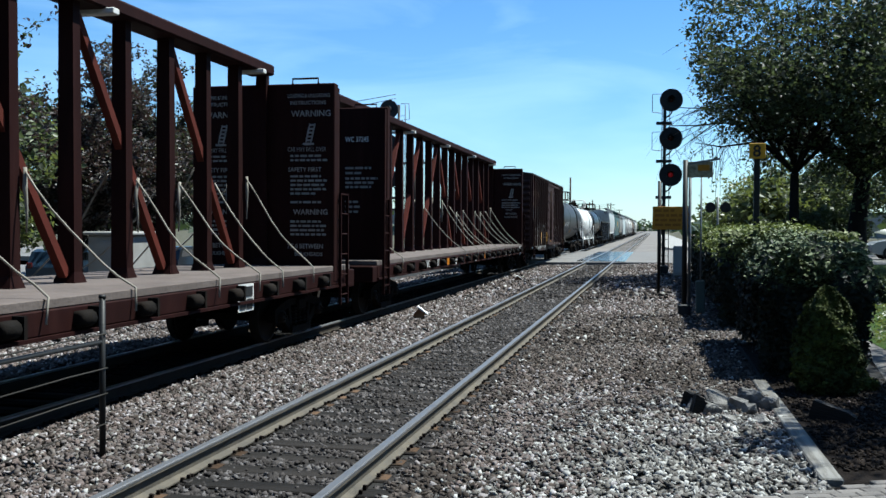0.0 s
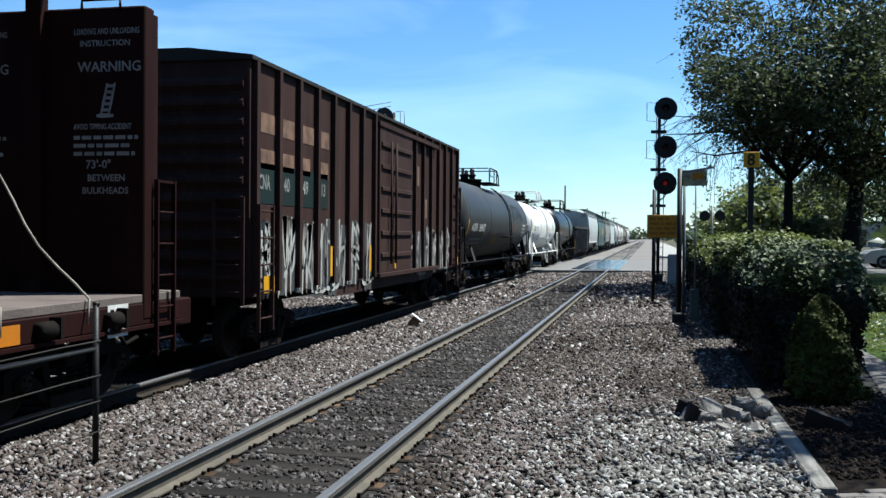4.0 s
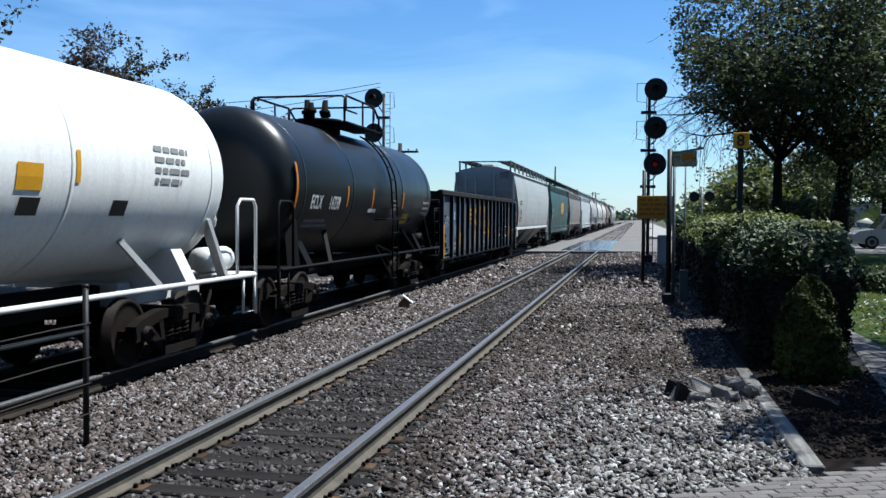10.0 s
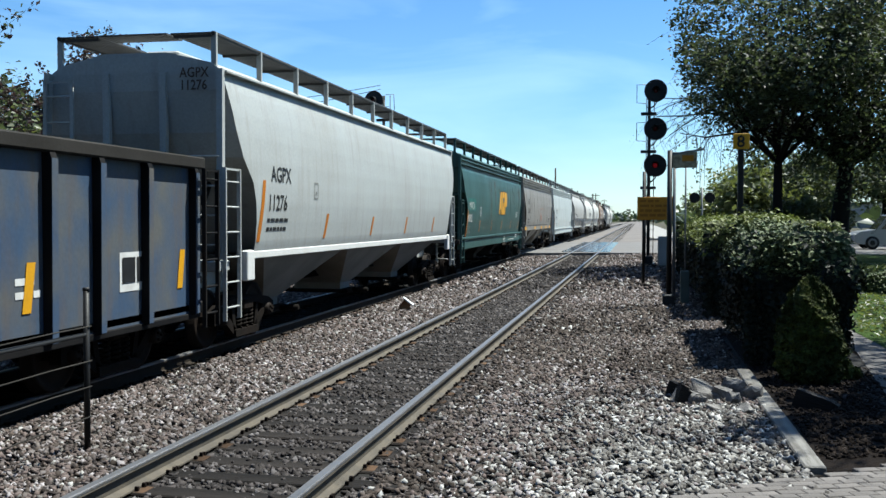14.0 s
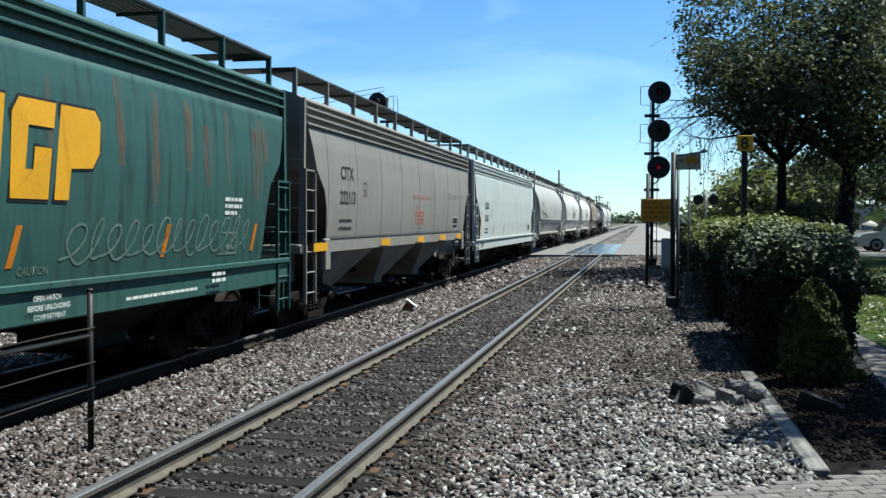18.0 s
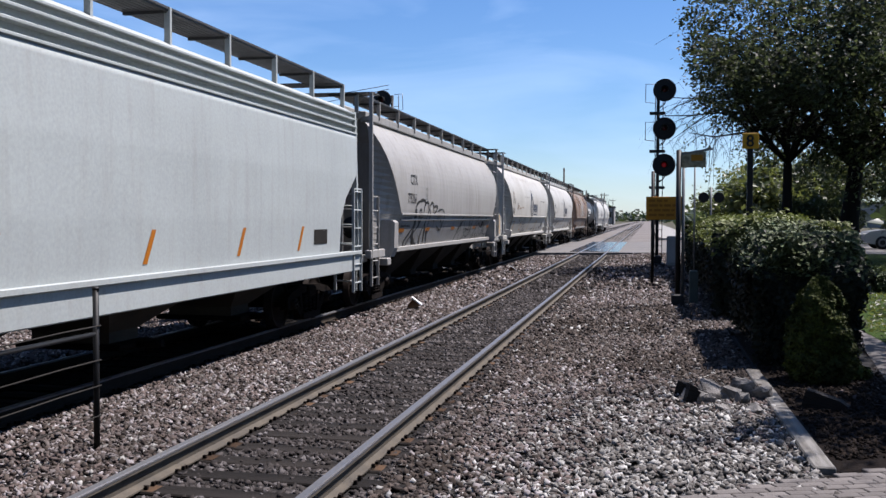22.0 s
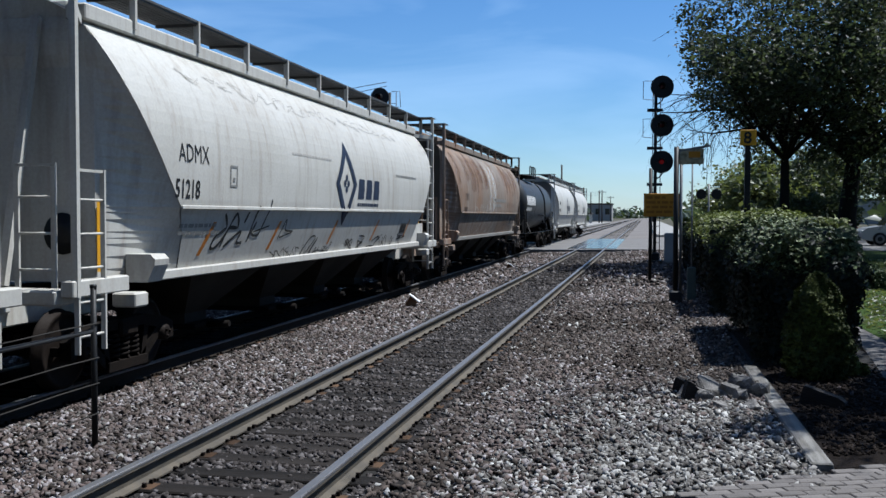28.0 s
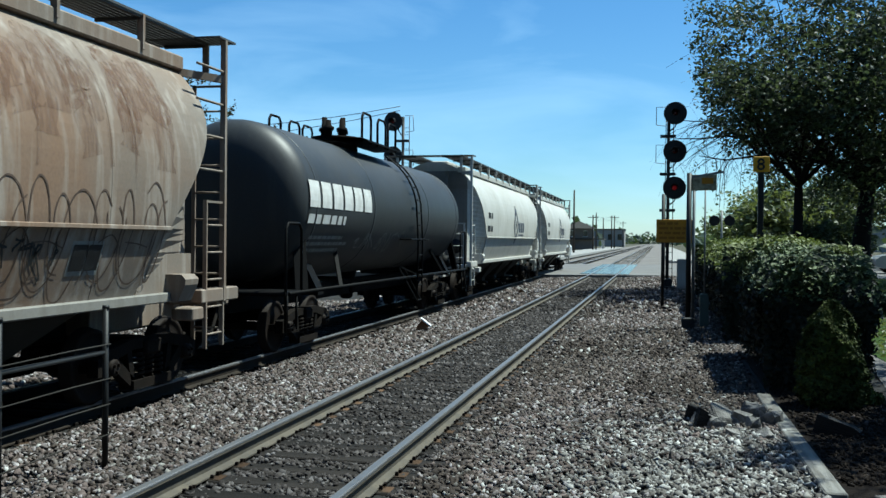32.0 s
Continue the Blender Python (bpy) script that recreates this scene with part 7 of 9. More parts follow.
# ---- signals and signs ----
M_SIGNAL = material("matt_black_signal_paint", (0.014, 0.014, 0.015), 0.55, 0, (0.025, 0.024, 0.023), 40, 4, 0.5, 0.1)
M_LENS_RED = bpy.data.materials.new("lit_red_lens")
M_LENS_RED.use_nodes = True
_b = M_LENS_RED.node_tree.nodes["Principled BSDF"]
_b.inputs["Base Color"].default_value, _b.inputs["Roughness"].default_value = (0.12, 0.008, 0.01, 1), 0.1
_b.inputs["Emission Color"].default_value, _b.inputs["Emission Strength"].default_value = (1.0, 0.03, 0.05, 1), 0.025
M_LENS_OFF = material("unlit_lens", (0.16, 0.02, 0.02), 0.15, 0, (0.1, 0.015, 0.015), 30, 4, 0.5, 0)
M_MAST = material("dark_galvanised_mast", (0.06, 0.062, 0.065), 0.6, 0.3, (0.04, 0.04, 0.04), 30, 3, 0.5, 0.1)
M_GALV = material("galvanised_steel", (0.3, 0.31, 0.31), 0.5, 0.5, (0.2, 0.2, 0.2), 30, 3, 0.5, 0.1)


def signal(x, y, z0, heads, r, turn, ladder_side, label, head_dx, lit=True):
    root = thing("railway_signal", label, "railway signal", pose(x, y, z0, 0, 0, turn))
    top = max(heads) - z0
    part("mast", Geo().pipe([(0, 0, 0), (0, 0, top + 0.25)], 0.07, 12), M_MAST, root)
    part("foundation", Geo().box(-0.3, 0.3, -0.3, 0.3, -0.3, 0.12, 0.04).box(-0.2, 0.2, -0.2, 0.2, 0.1, 0.45, 0.05), M_SIGNAL, root)
    for i, h in enumerate(heads):
        z = h - z0
        hd = part("signal_head", Geo().turned([(-0.02, r), (0.03, r), (0.04, r - 0.03), (0.05, 0.3), (0.35, 0.2), (0.45, 0.12)], (head_dx, -0.28, z), "y", 40), M_SIGNAL, root, "round black target disc")
        part("rim", Geo().turned([(-0.035, r - 0.015), (-0.035, r + 0.012), (0.02, r + 0.012), (0.02, r - 0.015)], (head_dx, -0.28, z), "y", 40), M_SIGNAL, hd)
        part("hood", Geo().prism([(head_dx + 0.17 * math.cos(a), z + 0.17 * math.sin(a)) for a in np.linspace(-0.3, math.pi + 0.3, 12)] + [(head_dx + 0.155 * math.cos(a), z + 0.155 * math.sin(a)) for a in np.linspace(math.pi + 0.3, -0.3, 12)], "y", -0.62, -0.3), M_SIGNAL, hd)
        part("lens", Geo().turned([(-0.05, 0.02), (-0.045, 0.08), (0.0, 0.1), (0.02, 0.1)], (head_dx, -0.31, z), "y", 20), M_LENS_RED if lit and i == len(heads) - 1 else M_LENS_OFF, hd)
        part("head_bracket", Geo().pipe([(0, 0, z - 0.75), (head_dx * 0.6 + 0.1, 0, z - 0.55), (head_dx + 0.12, -0.1, z - 0.25)], 0.03, 6).bar((0, 0, z), (head_dx, -0.05, z), 0.09), M_MAST, root)
        part("foot_rest", Geo().box(-0.35, 0.3, -0.12, 0.12, z - 1.0, z - 0.88, 0.01), M_MAST, root)
    g = Geo()
    for u in (-0.16, 0.16):
        g.pipe([(u + 0.05, 0.35, 0.2), (u + 0.05, 0.35, top + 0.3)], 0.02, 6)
    for z in np.arange(0.5, top, 0.35):
        g.pipe([(-0.11, 0.35, z), (0.21, 0.35, z)], 0.012, 5)
    part("ladder", g, M_MAST, root)
    k = ladder_side
    for h in heads[:2]:
        z = h - z0
        part("guard_rail", Geo().pipe([(k * 0.1, 0, z + 0.3), (k * 0.52, 0, z + 0.3), (k * 0.52, 0.1, z - 0.45), (k * 0.1, 0.1, z - 0.5)], 0.018, 6), M_GALV, root)
    return root


signal(0.38, 42.0, -0.1, (7.33, 5.72, 4.18), 0.465, 0, -1, "three-head black railway signal on a mast, lowest lens red", 0.26)
signal(-12.38, 46.0, -0.4, (7.7, 6.0, 4.3), 0.46, -4, 1, "three-head black railway signal with dark lenses beyond the train", -0.42, False)

M_SIGN_INK = material("faded_sign_print", (0.38, 0.17, 0.01), 0.7, 0)
board = thing("notice_board", "amber notice board with faded print on two black posts", "sign", pose(0, 29.9, 0))
for x in (0.14, 0.87):
    part("post", Geo().pipe([(x, 0.04, -0.2), (x, 0.04, 3.35)], 0.05, 8), M_SIGNAL, board)
part("board", Geo().box(-0.06, 1.02, -0.04, 0.0, 1.88, 2.58, 0.012), M_SIGN, board)
bars([0.6, 0.92, 0.9, 0.8], 0.075, 0.07, M_SIGN_INK, "print", board, lambda u, v: (0.02 + u, -0.045, 2.42 + v), 9)

post = thing("relay_post", "dark steel post with a small hanging sign frame", "post", pose(0.68, 22.7, -0.12))
part("post", Geo().pipe([(0, 0, 0), (0, 0, 3.6)], 0.06, 10), M_SIGNAL, post)
part("pipe", Geo().pipe([(0.11, 0.05, 0), (0.11, 0.05, 3.5)], 0.035, 8), M_GALV, post)
part("base_box", Geo().box(-0.14, 0.14, -0.14, 0.14, 0, 0.3, 0.03), M_MAST, post)
fr = part("sign_frame", Geo().bar((0.0, 0, 3.5), (0.75, 0, 3.62), 0.05).bar((0.12, 0, 3.2), (0.62, 0, 3.3), 0.03), M_GALV, post)
part("sign_plate", Geo().box(0.02, 0.6, -0.02, 0.0, 3.2, 3.56, 0.008), material("weathered_beige_plate", (0.5, 0.45, 0.32), 0.8, 0, (0.2, 0.17, 0.1), 24, 9, 1.0, 0.2), post)
bars([0.26], 0.14, 0.05, M_SIGN, "print", post, lambda u, v: (0.27 + u, -0.025, 3.35 + v), 4)
pole = thing("marker_pole", "thin pale pole in a grey-green pedestal beside the hedge", "pole", pose(1.06, 23.2, -0.12))
part("pole", Geo().pipe([(0, 0, 0), (0, 0, 3.5)], 0.022, 6), M_GALV, pole)
part("pedestal", Geo().box(-0.1, 0.1, -0.1, 0.1, 0, 0.82, 0.02), material("grey_green_pedestal", (0.16, 0.2, 0.18), 0.6, 0, (0.12, 0.14, 0.13), 30, 4, 0.5, 0.1), pole)
cab = thing("equipment_cabinet", "small pale grey trackside cabinet on a stub post", "cabinet", pose(0.98, 40.6, -0.12))
part("body", Geo().box(-0.22, 0.22, -0.18, 0.18, 0.1, 1.32, 0.03), M_CONCRETE, cab)
part("door", Geo().box(-0.18, 0.18, -0.2, -0.182, 0.2, 1.22, 0.01), M_CONCRETE, cab)

car_stop = thing("car_stop_sign", "square yellow sign with a black 8 on a dark post", "sign", pose(2.17, 22.0, -0.06))
part("post", Geo().box(-0.06, 0.06, -0.06, 0.06, 0, 3.55, 0.01), M_SIGNAL, car_stop)
part("plate", Geo().box(-0.17, 0.17, -0.09, -0.065, 3.5, 3.84, 0.01), M_YELLOW, car_stop)
write("number", "8", 0.36, M_INK, car_stop, lambda u, v: (-0.1 + u, -0.095, 3.545 + v))


def crossing_lamp(x, y, z):
    root = thing("crossing_flasher", "distant crossing flasher lamps with black discs on a pole", "crossing signal", pose(x, y, 0))
    part("pole", Geo().pipe([(0, 0, -0.1), (0, 0, z + 0.6)], 0.06, 8), M_GALV, root)
    for s in (-1, 1):
        part("lamp_disc", Geo().turned([(-0.02, 0.3), (0.02, 0.3), (0.1, 0.12)], (s * 0.42, -0.1, z), "y", 24), M_SIGNAL, root)
    part("crossarm", Geo().bar((-0.5, 0, z), (0.5, 0, z), 0.06), M_GALV, root)


crossing_lamp(3.55, 57.5, 3.15)

# ---- fence between the tracks ----
fence = thing("track_fence", "low fence of dark posts and cables between the tracks", "fence", pose(-4.83, 0, 0))
for y in (7.75, 6.31, 4.87, 3.43):
    part("fence_post", Geo().pipe([(0, y, -0.3), (0, y, 1.26)], 0.028, 8).turned([(1.25, 0.034), (1.28, 0.03)], (0, y, 0), "z", 8), M_SIGNAL, fence)
for z in (0.93, 0.62, 0.39, 0.12):
    pts = [(0.03, 7.78, z)] + [(0.03, y, z - 0.02 * math.sin(k)) for k, y in enumerate((7.2, 6.31, 5.6, 4.87, 3.43, 2.0))]
    part("fence_cable", Geo().pipe(pts, 0.007, 5), M_DARK_GREY, fence)
part("pipe_rail", Geo().pipe([(0.0, 7.72, 0.86), (0.0, 2.0, 0.86)], 0.021, 8), M_MAST, fence)

M_MARKER = material("white_marker_plastic", (0.98, 0.98, 0.97), 0.5, 0, (0.9, 0.89, 0.86), 40, 6, 0.3, 0.02)
# small white markers beside the far track
for x, y, s in ((-5.36, 21.6, 1.0), (-5.3, 37.6, 0.85)):
    m = thing("track_marker", "white-topped wooden block lying tilted on the ballast", "marker", pose(x, y, -0.24, 0, 0, 14))
    part("block", Geo().box(-0.1 * s, 0.1 * s, -0.12, 0.12, -0.02, 0.2 * s, 0.012, pose(0, 0, 0.05, 0, 38, 0)), M_RUST, m)
    part("plate", Geo().box(-0.15 * s, 0.15 * s, -0.15, 0.15, 0.2 * s, 0.24 * s, 0.01, pose(0, 0, 0.05, 0, 38, 0)), M_MARKER, m, "bright white top plate")


# ---- plants ----
def leaf_material(name, color, second, through_color, through=0.36, spec=0.4, rough=0.42):
    m = material(name, color, rough, 0, second, 8, 0.9, 0.8, 0, island=0.5, spec=spec)
    n, l = m.node_tree.nodes, m.node_tree.links
    tr, mx = n.new("ShaderNodeBsdfTranslucent"), n.new("ShaderNodeMixShader")
    tr.inputs["Color"].default_value = rgb(*dulled(through_color))
    mx.inputs[0].default_value = through
    l.new(n["Principled BSDF"].outputs[0], mx.inputs[1])
    l.new(tr.outputs[0], mx.inputs[2])
    l.new(mx.outputs[0], n["Material Output"].inputs["Surface"])
    return m


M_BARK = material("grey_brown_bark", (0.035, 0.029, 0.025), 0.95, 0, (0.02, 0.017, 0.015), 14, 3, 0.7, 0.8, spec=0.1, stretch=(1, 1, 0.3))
M_LEAF = leaf_material("green_leaves", (0.115, 0.138, 0.085), (0.075, 0.092, 0.058), (0.2, 0.245, 0.11), 0.35, 0.22, 0.5)
M_LEAF_DARK = leaf_material("dark_green_leaves", (0.072, 0.085, 0.058), (0.05, 0.06, 0.042), (0.14, 0.17, 0.08), 0.3, 0.2, 0.5)
M_LEAF_YOUNG = leaf_material("yellow_green_leaves", (0.16, 0.19, 0.08), (0.115, 0.138, 0.062), (0.28, 0.32, 0.1))
# hedge leaf colours in pairs: sunlit for the tops, shaded for the sides
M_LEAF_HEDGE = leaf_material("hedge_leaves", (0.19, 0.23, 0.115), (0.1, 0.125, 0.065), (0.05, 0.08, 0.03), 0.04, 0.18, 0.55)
M_LEAF_SHOOT_LIT = leaf_material("lit_yellow_green_shoots", (0.26, 0.29, 0.11), (0.16, 0.185, 0.075), (0.25, 0.3, 0.08), 0.2, 0.2, 0.55)
M_LEAF_HEDGE_SHADED = leaf_material("shaded_hedge_leaves", (0.03, 0.04, 0.024), (0.019, 0.025, 0.015), (0.025, 0.04, 0.016), 0.04, 0.18, 0.55)
M_LEAF_PURPLE = leaf_material("purple_leaves", (0.13, 0.106, 0.106), (0.088, 0.078, 0.072), (0.12, 0.075, 0.065), 0.36, 0.2, 0.5)
M_LEAF_BRONZE = leaf_material("bronze_green_leaves", (0.09, 0.088, 0.065), (0.062, 0.062, 0.046), (0.1, 0.1, 0.06))
M_NEEDLE = leaf_material("spruce_needles", (0.12, 0.145, 0.032), (0.014, 0.02, 0.008), (0.06, 0.09, 0.02), 0.05, 0.15, 0.65)


def leaves(name, spots, size, mat, seed, parent=None, up=0.3, long=1.7, facing=None, loose=0.5):
    """Folded leaves round the spots, each of two triangles, in one mesh. facing: the way each leaf turns its face."""
    rnd = np.random.RandomState(seed)
    c = np.asarray(spots, float)
    n = len(c)
    d = rnd.normal(size=(n, 3))
    d[:, 2] *= 0.6
    d /= np.linalg.norm(d, axis=1)[:, None]
    nrm = rnd.normal(size=(n, 3))
    if facing is None:
        nrm[:, 2] = np.abs(nrm[:, 2]) + up
    else:
        nrm = np.asarray(facing, float) + nrm * loose
        nrm /= np.linalg.norm(nrm, axis=1)[:, None] + 1e-9
        d = d - nrm * np.sum(d * nrm, axis=1)[:, None]
        d /= np.linalg.norm(d, axis=1)[:, None] + 1e-9
    side = np.cross(d, nrm)
    side /= np.linalg.norm(side, axis=1)[:, None] + 1e-9
    nn = np.cross(side, d)
    s = size * rnd.uniform(0.6, 1.35, n)[:, None]
    a, b = c - d * s * long / 2, c + d * s * long / 2
    m1, m2 = c + side * s * 0.5 + nn * s * 0.18, c - side * s * 0.5 + nn * s * 0.18
    v = np.stack([a, m1, b, m2], 1).reshape(-1, 3)
    f = (np.array([0, 1, 2, 0, 2, 3])[None] + (np.arange(n) * 4)[:, None]).reshape(-1)
    me = bpy.data.meshes.new(name)
    me.vertices.add(len(v))
    me.vertices.foreach_set("co", v.ravel())
    me.loops.add(len(f))
    me.loops.foreach_set("vertex_index", f)
    me.polygons.add(len(f) // 3)
    me.polygons.foreach_set("loop_start", np.arange(0, len(f), 3))
    me.update(calc_edges=True)
    me.materials.append(mat)
    ob = new(name, me)
    ob.parent = parent
    return ob


def tree(x, y, z, height, spread, fork, leaf_mats, leaf_size, count, seed, label, lean=(0, 0), trunk_r=0.22, limbs=5, upright=0.55, droop=0.0, bare=0.0, base_free=0.0, clear=False, keep=None, airy=1.5, thin=0.0):
    rnd = random.Random(seed)
    root = thing("tree", label, "tree", pose(x, y, z))
    top = Vector((lean[0], lean[1], fork))
    part("trunk", Geo().pipe([(0, 0, -0.2), (lean[0] * 0.3, lean[1] * 0.3, fork * 0.45), top], 0.1, 10, radii=[trunk_r * 1.25, trunk_r, trunk_r * 0.8]), M_BARK, root)
    tips, twigs = [], Geo()

    def grow(p, d, length, r, level):
        pts, radii = [p], [r]
        q, dd = p.copy(), d.copy()
        steps = 5
        for k in range(steps):
            dd = (dd + Vector((rnd.uniform(-1, 1), rnd.uniform(-1, 1), rnd.uniform(-0.5, 0.8) - droop * level)) * 0.22).normalized()
            q = q + dd * length / steps
            pts.append(q.copy())
            radii.append(r * (1 - 0.7 * (k + 1) / steps))
            if level >= 1:
                tips.append((q.copy(), level))
        if level == 0:
            part("limb", Geo().pipe(pts[:4] if clear else pts, r, 8, radii=radii[:4] if clear else radii), M_BARK, root)
        else:
            if not clear or x + pts[-1].x > 1.9:
                twigs.pipe(pts, r, 5, False, radii)
        if level < 3:
            for k in range((6, 5, 4)[level]):
                i = rnd.randint(1, steps)
                a = rnd.uniform(0, 2 * math.pi)
                side = Vector((math.cos(a), math.sin(a), rnd.uniform(-0.15, 0.6) - droop))
                grow(pts[i], (dd * 0.45 + side * 0.8).normalized(), length * rnd.uniform(0.42, 0.68), max(radii[i] * 0.55, 0.006), level + 1)

    for k in range(limbs):
        a = 2 * math.pi * (k + rnd.uniform(-0.3, 0.3)) / limbs
        d = Vector((math.cos(a) * spread, math.sin(a) * spread, (height - fork) * rnd.uniform(0.6, 1.1) * upright + 0.3)).normalized()
        grow(top, d, max(spread, (height - fork) * 0.62) * rnd.uniform(0.7, 1.0), trunk_r * 0.45, 0)
    grow(top, Vector((0.05, 0.05, 1)), (height - fork) * 0.7, trunk_r * 0.5, 0)
    tagged(part("twig_mass", twigs, M_BARK, root), kind="stuff")
    spots = [t for t, lv in tips if lv >= 1 and t.z > base_free] or [t for t, lv in tips]
    if clear:       # lopped on the side of the tracks
        spots = [t for t in spots if x + t.x > float(np.interp(z + t.z, [3.0, 4.2, 4.9, 5.3, 6.3, 8.6, 11], [4.6, 4.5, 3.5, 2.4, 1.95, 1.5, 1.1]))]
    if thin:        # fewer leaves on the low boughs
        spots = [t for t in spots if rnd.random() < min(max((t.z - fork) / thin, 0.4), 1.0)]
    if keep:
        spots = [t for t in spots if keep(x + t.x, y + t.y)]
    rs = np.random.RandomState(seed)
    share = count // len(leaf_mats)
    for i, lm in enumerate(leaf_mats):
        pick = [spots[j] for j in rs.randint(0, len(spots), share)]
        pts = np.array([tuple(p) for p in pick]) + rs.normal(size=(share, 3)) * leaf_size * (airy + bare)
        tagged(leaves("foliage", pts, leaf_size, lm, seed + i, root), kind="stuff")
    return root


def hedge(name, x0, x1, y0, y1, h, seed, mats, label, leaf=0.05, count=26000, z=-0.1):
    """A clipped hedge: a dark core of twigs, leaves over an uneven, round-shouldered block."""
    rnd = np.random.RandomState(seed)
    root = thing(name, label, "hedge", pose(0, 0, 0))
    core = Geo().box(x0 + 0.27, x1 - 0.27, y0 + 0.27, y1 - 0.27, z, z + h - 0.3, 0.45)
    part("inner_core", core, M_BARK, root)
    n = count
    u, v, w = rnd.random_sample(n), rnd.random_sample(n), rnd.random_sample(n)
    face = rnd.choice(5, n, p=[0.36, 0.26, 0.1, 0.2, 0.08])
    px, py, pz = x0 + (x1 - x0) * u, y0 + (y1 - y0) * v, z + h * w ** 0.6
    px = np.where(face == 1, x0 + 0.03, np.where(face == 2, x1 - 0.03, px))
    py = np.where(face == 3, y0 + 0.03, np.where(face == 4, y1 - 0.03, py))
    pz = np.where(face == 0, z + h, pz)
    # round the shoulders, draw the foot in, and make the outline uneven
    r = 0.62
    tx, ty, tz = np.minimum(px - x0, x1 - px), np.minimum(py - y0, y1 - py), z + h - pz
    drop = np.clip(r - np.minimum(tx, ty), 0, r) / r
    pz = np.where(face == 0, pz - 0.42 * drop ** 2, pz)
    tuck = np.where(face > 0, 0.4 * np.clip(1 - tz / r, 0, 1) ** 2 + 0.3 * np.clip((tz - h * 0.3) / h, 0, 1), 0)
    lump = 0.08 * np.sin(px * 2.6 + py * 0.7 + 1) * np.sin(py * 2.1 + pz * 1.5) + 0.08 * np.sin(px * 6.1 + 1) * np.sin(py * 5.3 + 2) + 0.07 * np.sin(pz * 7 + py * 4) * np.sin(px * 5 + py * 2.2)
    px = px + np.where(face == 1, tuck - lump, np.where(face == 2, lump - tuck, 0))
    py = py + np.where(face == 3, tuck - lump, np.where(face == 4, lump - tuck, 0))
    pz = pz + np.where(face == 0, lump, 0)
    depth = np.abs(rnd.normal(size=n)) * 0.06
    spread = rnd.normal(size=(n, 3)) * 0.03
    pts = np.stack([px, py, pz - np.where(face == 0, depth - 0.03, 0)], 1) + spread
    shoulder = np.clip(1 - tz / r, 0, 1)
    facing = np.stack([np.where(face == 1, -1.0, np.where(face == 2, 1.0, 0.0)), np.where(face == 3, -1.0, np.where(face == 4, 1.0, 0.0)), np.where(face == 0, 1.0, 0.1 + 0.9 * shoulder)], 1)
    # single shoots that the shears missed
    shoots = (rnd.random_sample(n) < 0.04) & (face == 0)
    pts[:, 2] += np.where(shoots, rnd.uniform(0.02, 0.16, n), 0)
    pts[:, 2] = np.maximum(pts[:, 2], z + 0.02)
    # top and shoulders take the sunlit colour, the sides the shaded one
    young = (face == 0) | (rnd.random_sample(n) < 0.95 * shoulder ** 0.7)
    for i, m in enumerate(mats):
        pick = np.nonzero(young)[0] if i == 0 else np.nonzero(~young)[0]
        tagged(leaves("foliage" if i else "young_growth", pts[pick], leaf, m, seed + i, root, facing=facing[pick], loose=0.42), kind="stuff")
    return root


def dwarf_spruce(x, y, z, h, r, seed):
    rnd = np.random.RandomState(seed)
    root = thing("dwarf_spruce", "small cone-shaped dwarf spruce with bright green tips beside the hedge", "shrub", pose(x, y, z))
    n = 30000
    t = rnd.random_sample(n) ** 0.8
    a = rnd.random_sample(n) * 2 * math.pi
    lump = 1 + 0.1 * np.sin(a * 3 + t * 9) + 0.12 * np.abs(np.sin(a * 4 - t * 11)) * np.abs(np.sin(a * 2 + t * 15)) + 0.1 * np.sin(a * 9 + t * 25) * np.sin(t * 31 - a * 4)
    rad = r * np.sqrt(np.clip(1.0 - t ** 2.3, 0.004, 1)) * lump * rnd.uniform(0.86, 1.03, n)
    rad *= np.where(t < 0.12, 0.75 + t * 2, 1)
    pts = np.stack([rad * np.cos(a), rad * np.sin(a), t * h + 0.05 * np.sin(a * 4 + t * 12)], 1)
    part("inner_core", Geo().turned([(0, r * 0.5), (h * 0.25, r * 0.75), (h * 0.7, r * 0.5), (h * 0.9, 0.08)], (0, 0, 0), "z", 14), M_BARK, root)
    facing = np.stack([np.cos(a), np.sin(a), 0.25 + 0.9 * t], 1)
    tagged(leaves("foliage", pts, 0.026, M_NEEDLE, seed, root, 0.2, 2.2, facing, 0.75), kind="stuff")
    # a low side shoot at the foot
    q = rnd.normal(size=(2600, 3))
    q /= np.linalg.norm(q, axis=1)[:, None]
    q[:, 2] = np.abs(q[:, 2])
    low = q * rnd.uniform(0.8, 1.05, (2600, 1)) * np.array((0.2, 0.17, 0.24)) * (1 + 0.15 * np.sin(q[:, :1] * 9)) + np.array((r + 0.08, 0.35, 0))
    tagged(leaves("low_shoot", low, 0.026, M_NEEDLE, seed + 1, root, 0.2, 2.2, q, 0.4), kind="stuff")
    return root


hedge("hedge", 1.42, 2.72, 13.3, 17.8, 1.8, 11, (M_LEAF_HEDGE, M_LEAF_HEDGE_SHADED), "dense green privet hedge with a sunlit top beside the gravel", 0.043, 60000)
hedge("hedge", 1.3, 3.85, 19.6, 36.0, 1.92, 12, (M_LEAF_SHOOT_LIT, M_LEAF_HEDGE_SHADED), "long yellow-green hedge behind the near hedge", 0.06, 60000)
dwarf_spruce(2.06, 12.35, -0.1, 1.27, 0.37, 21)

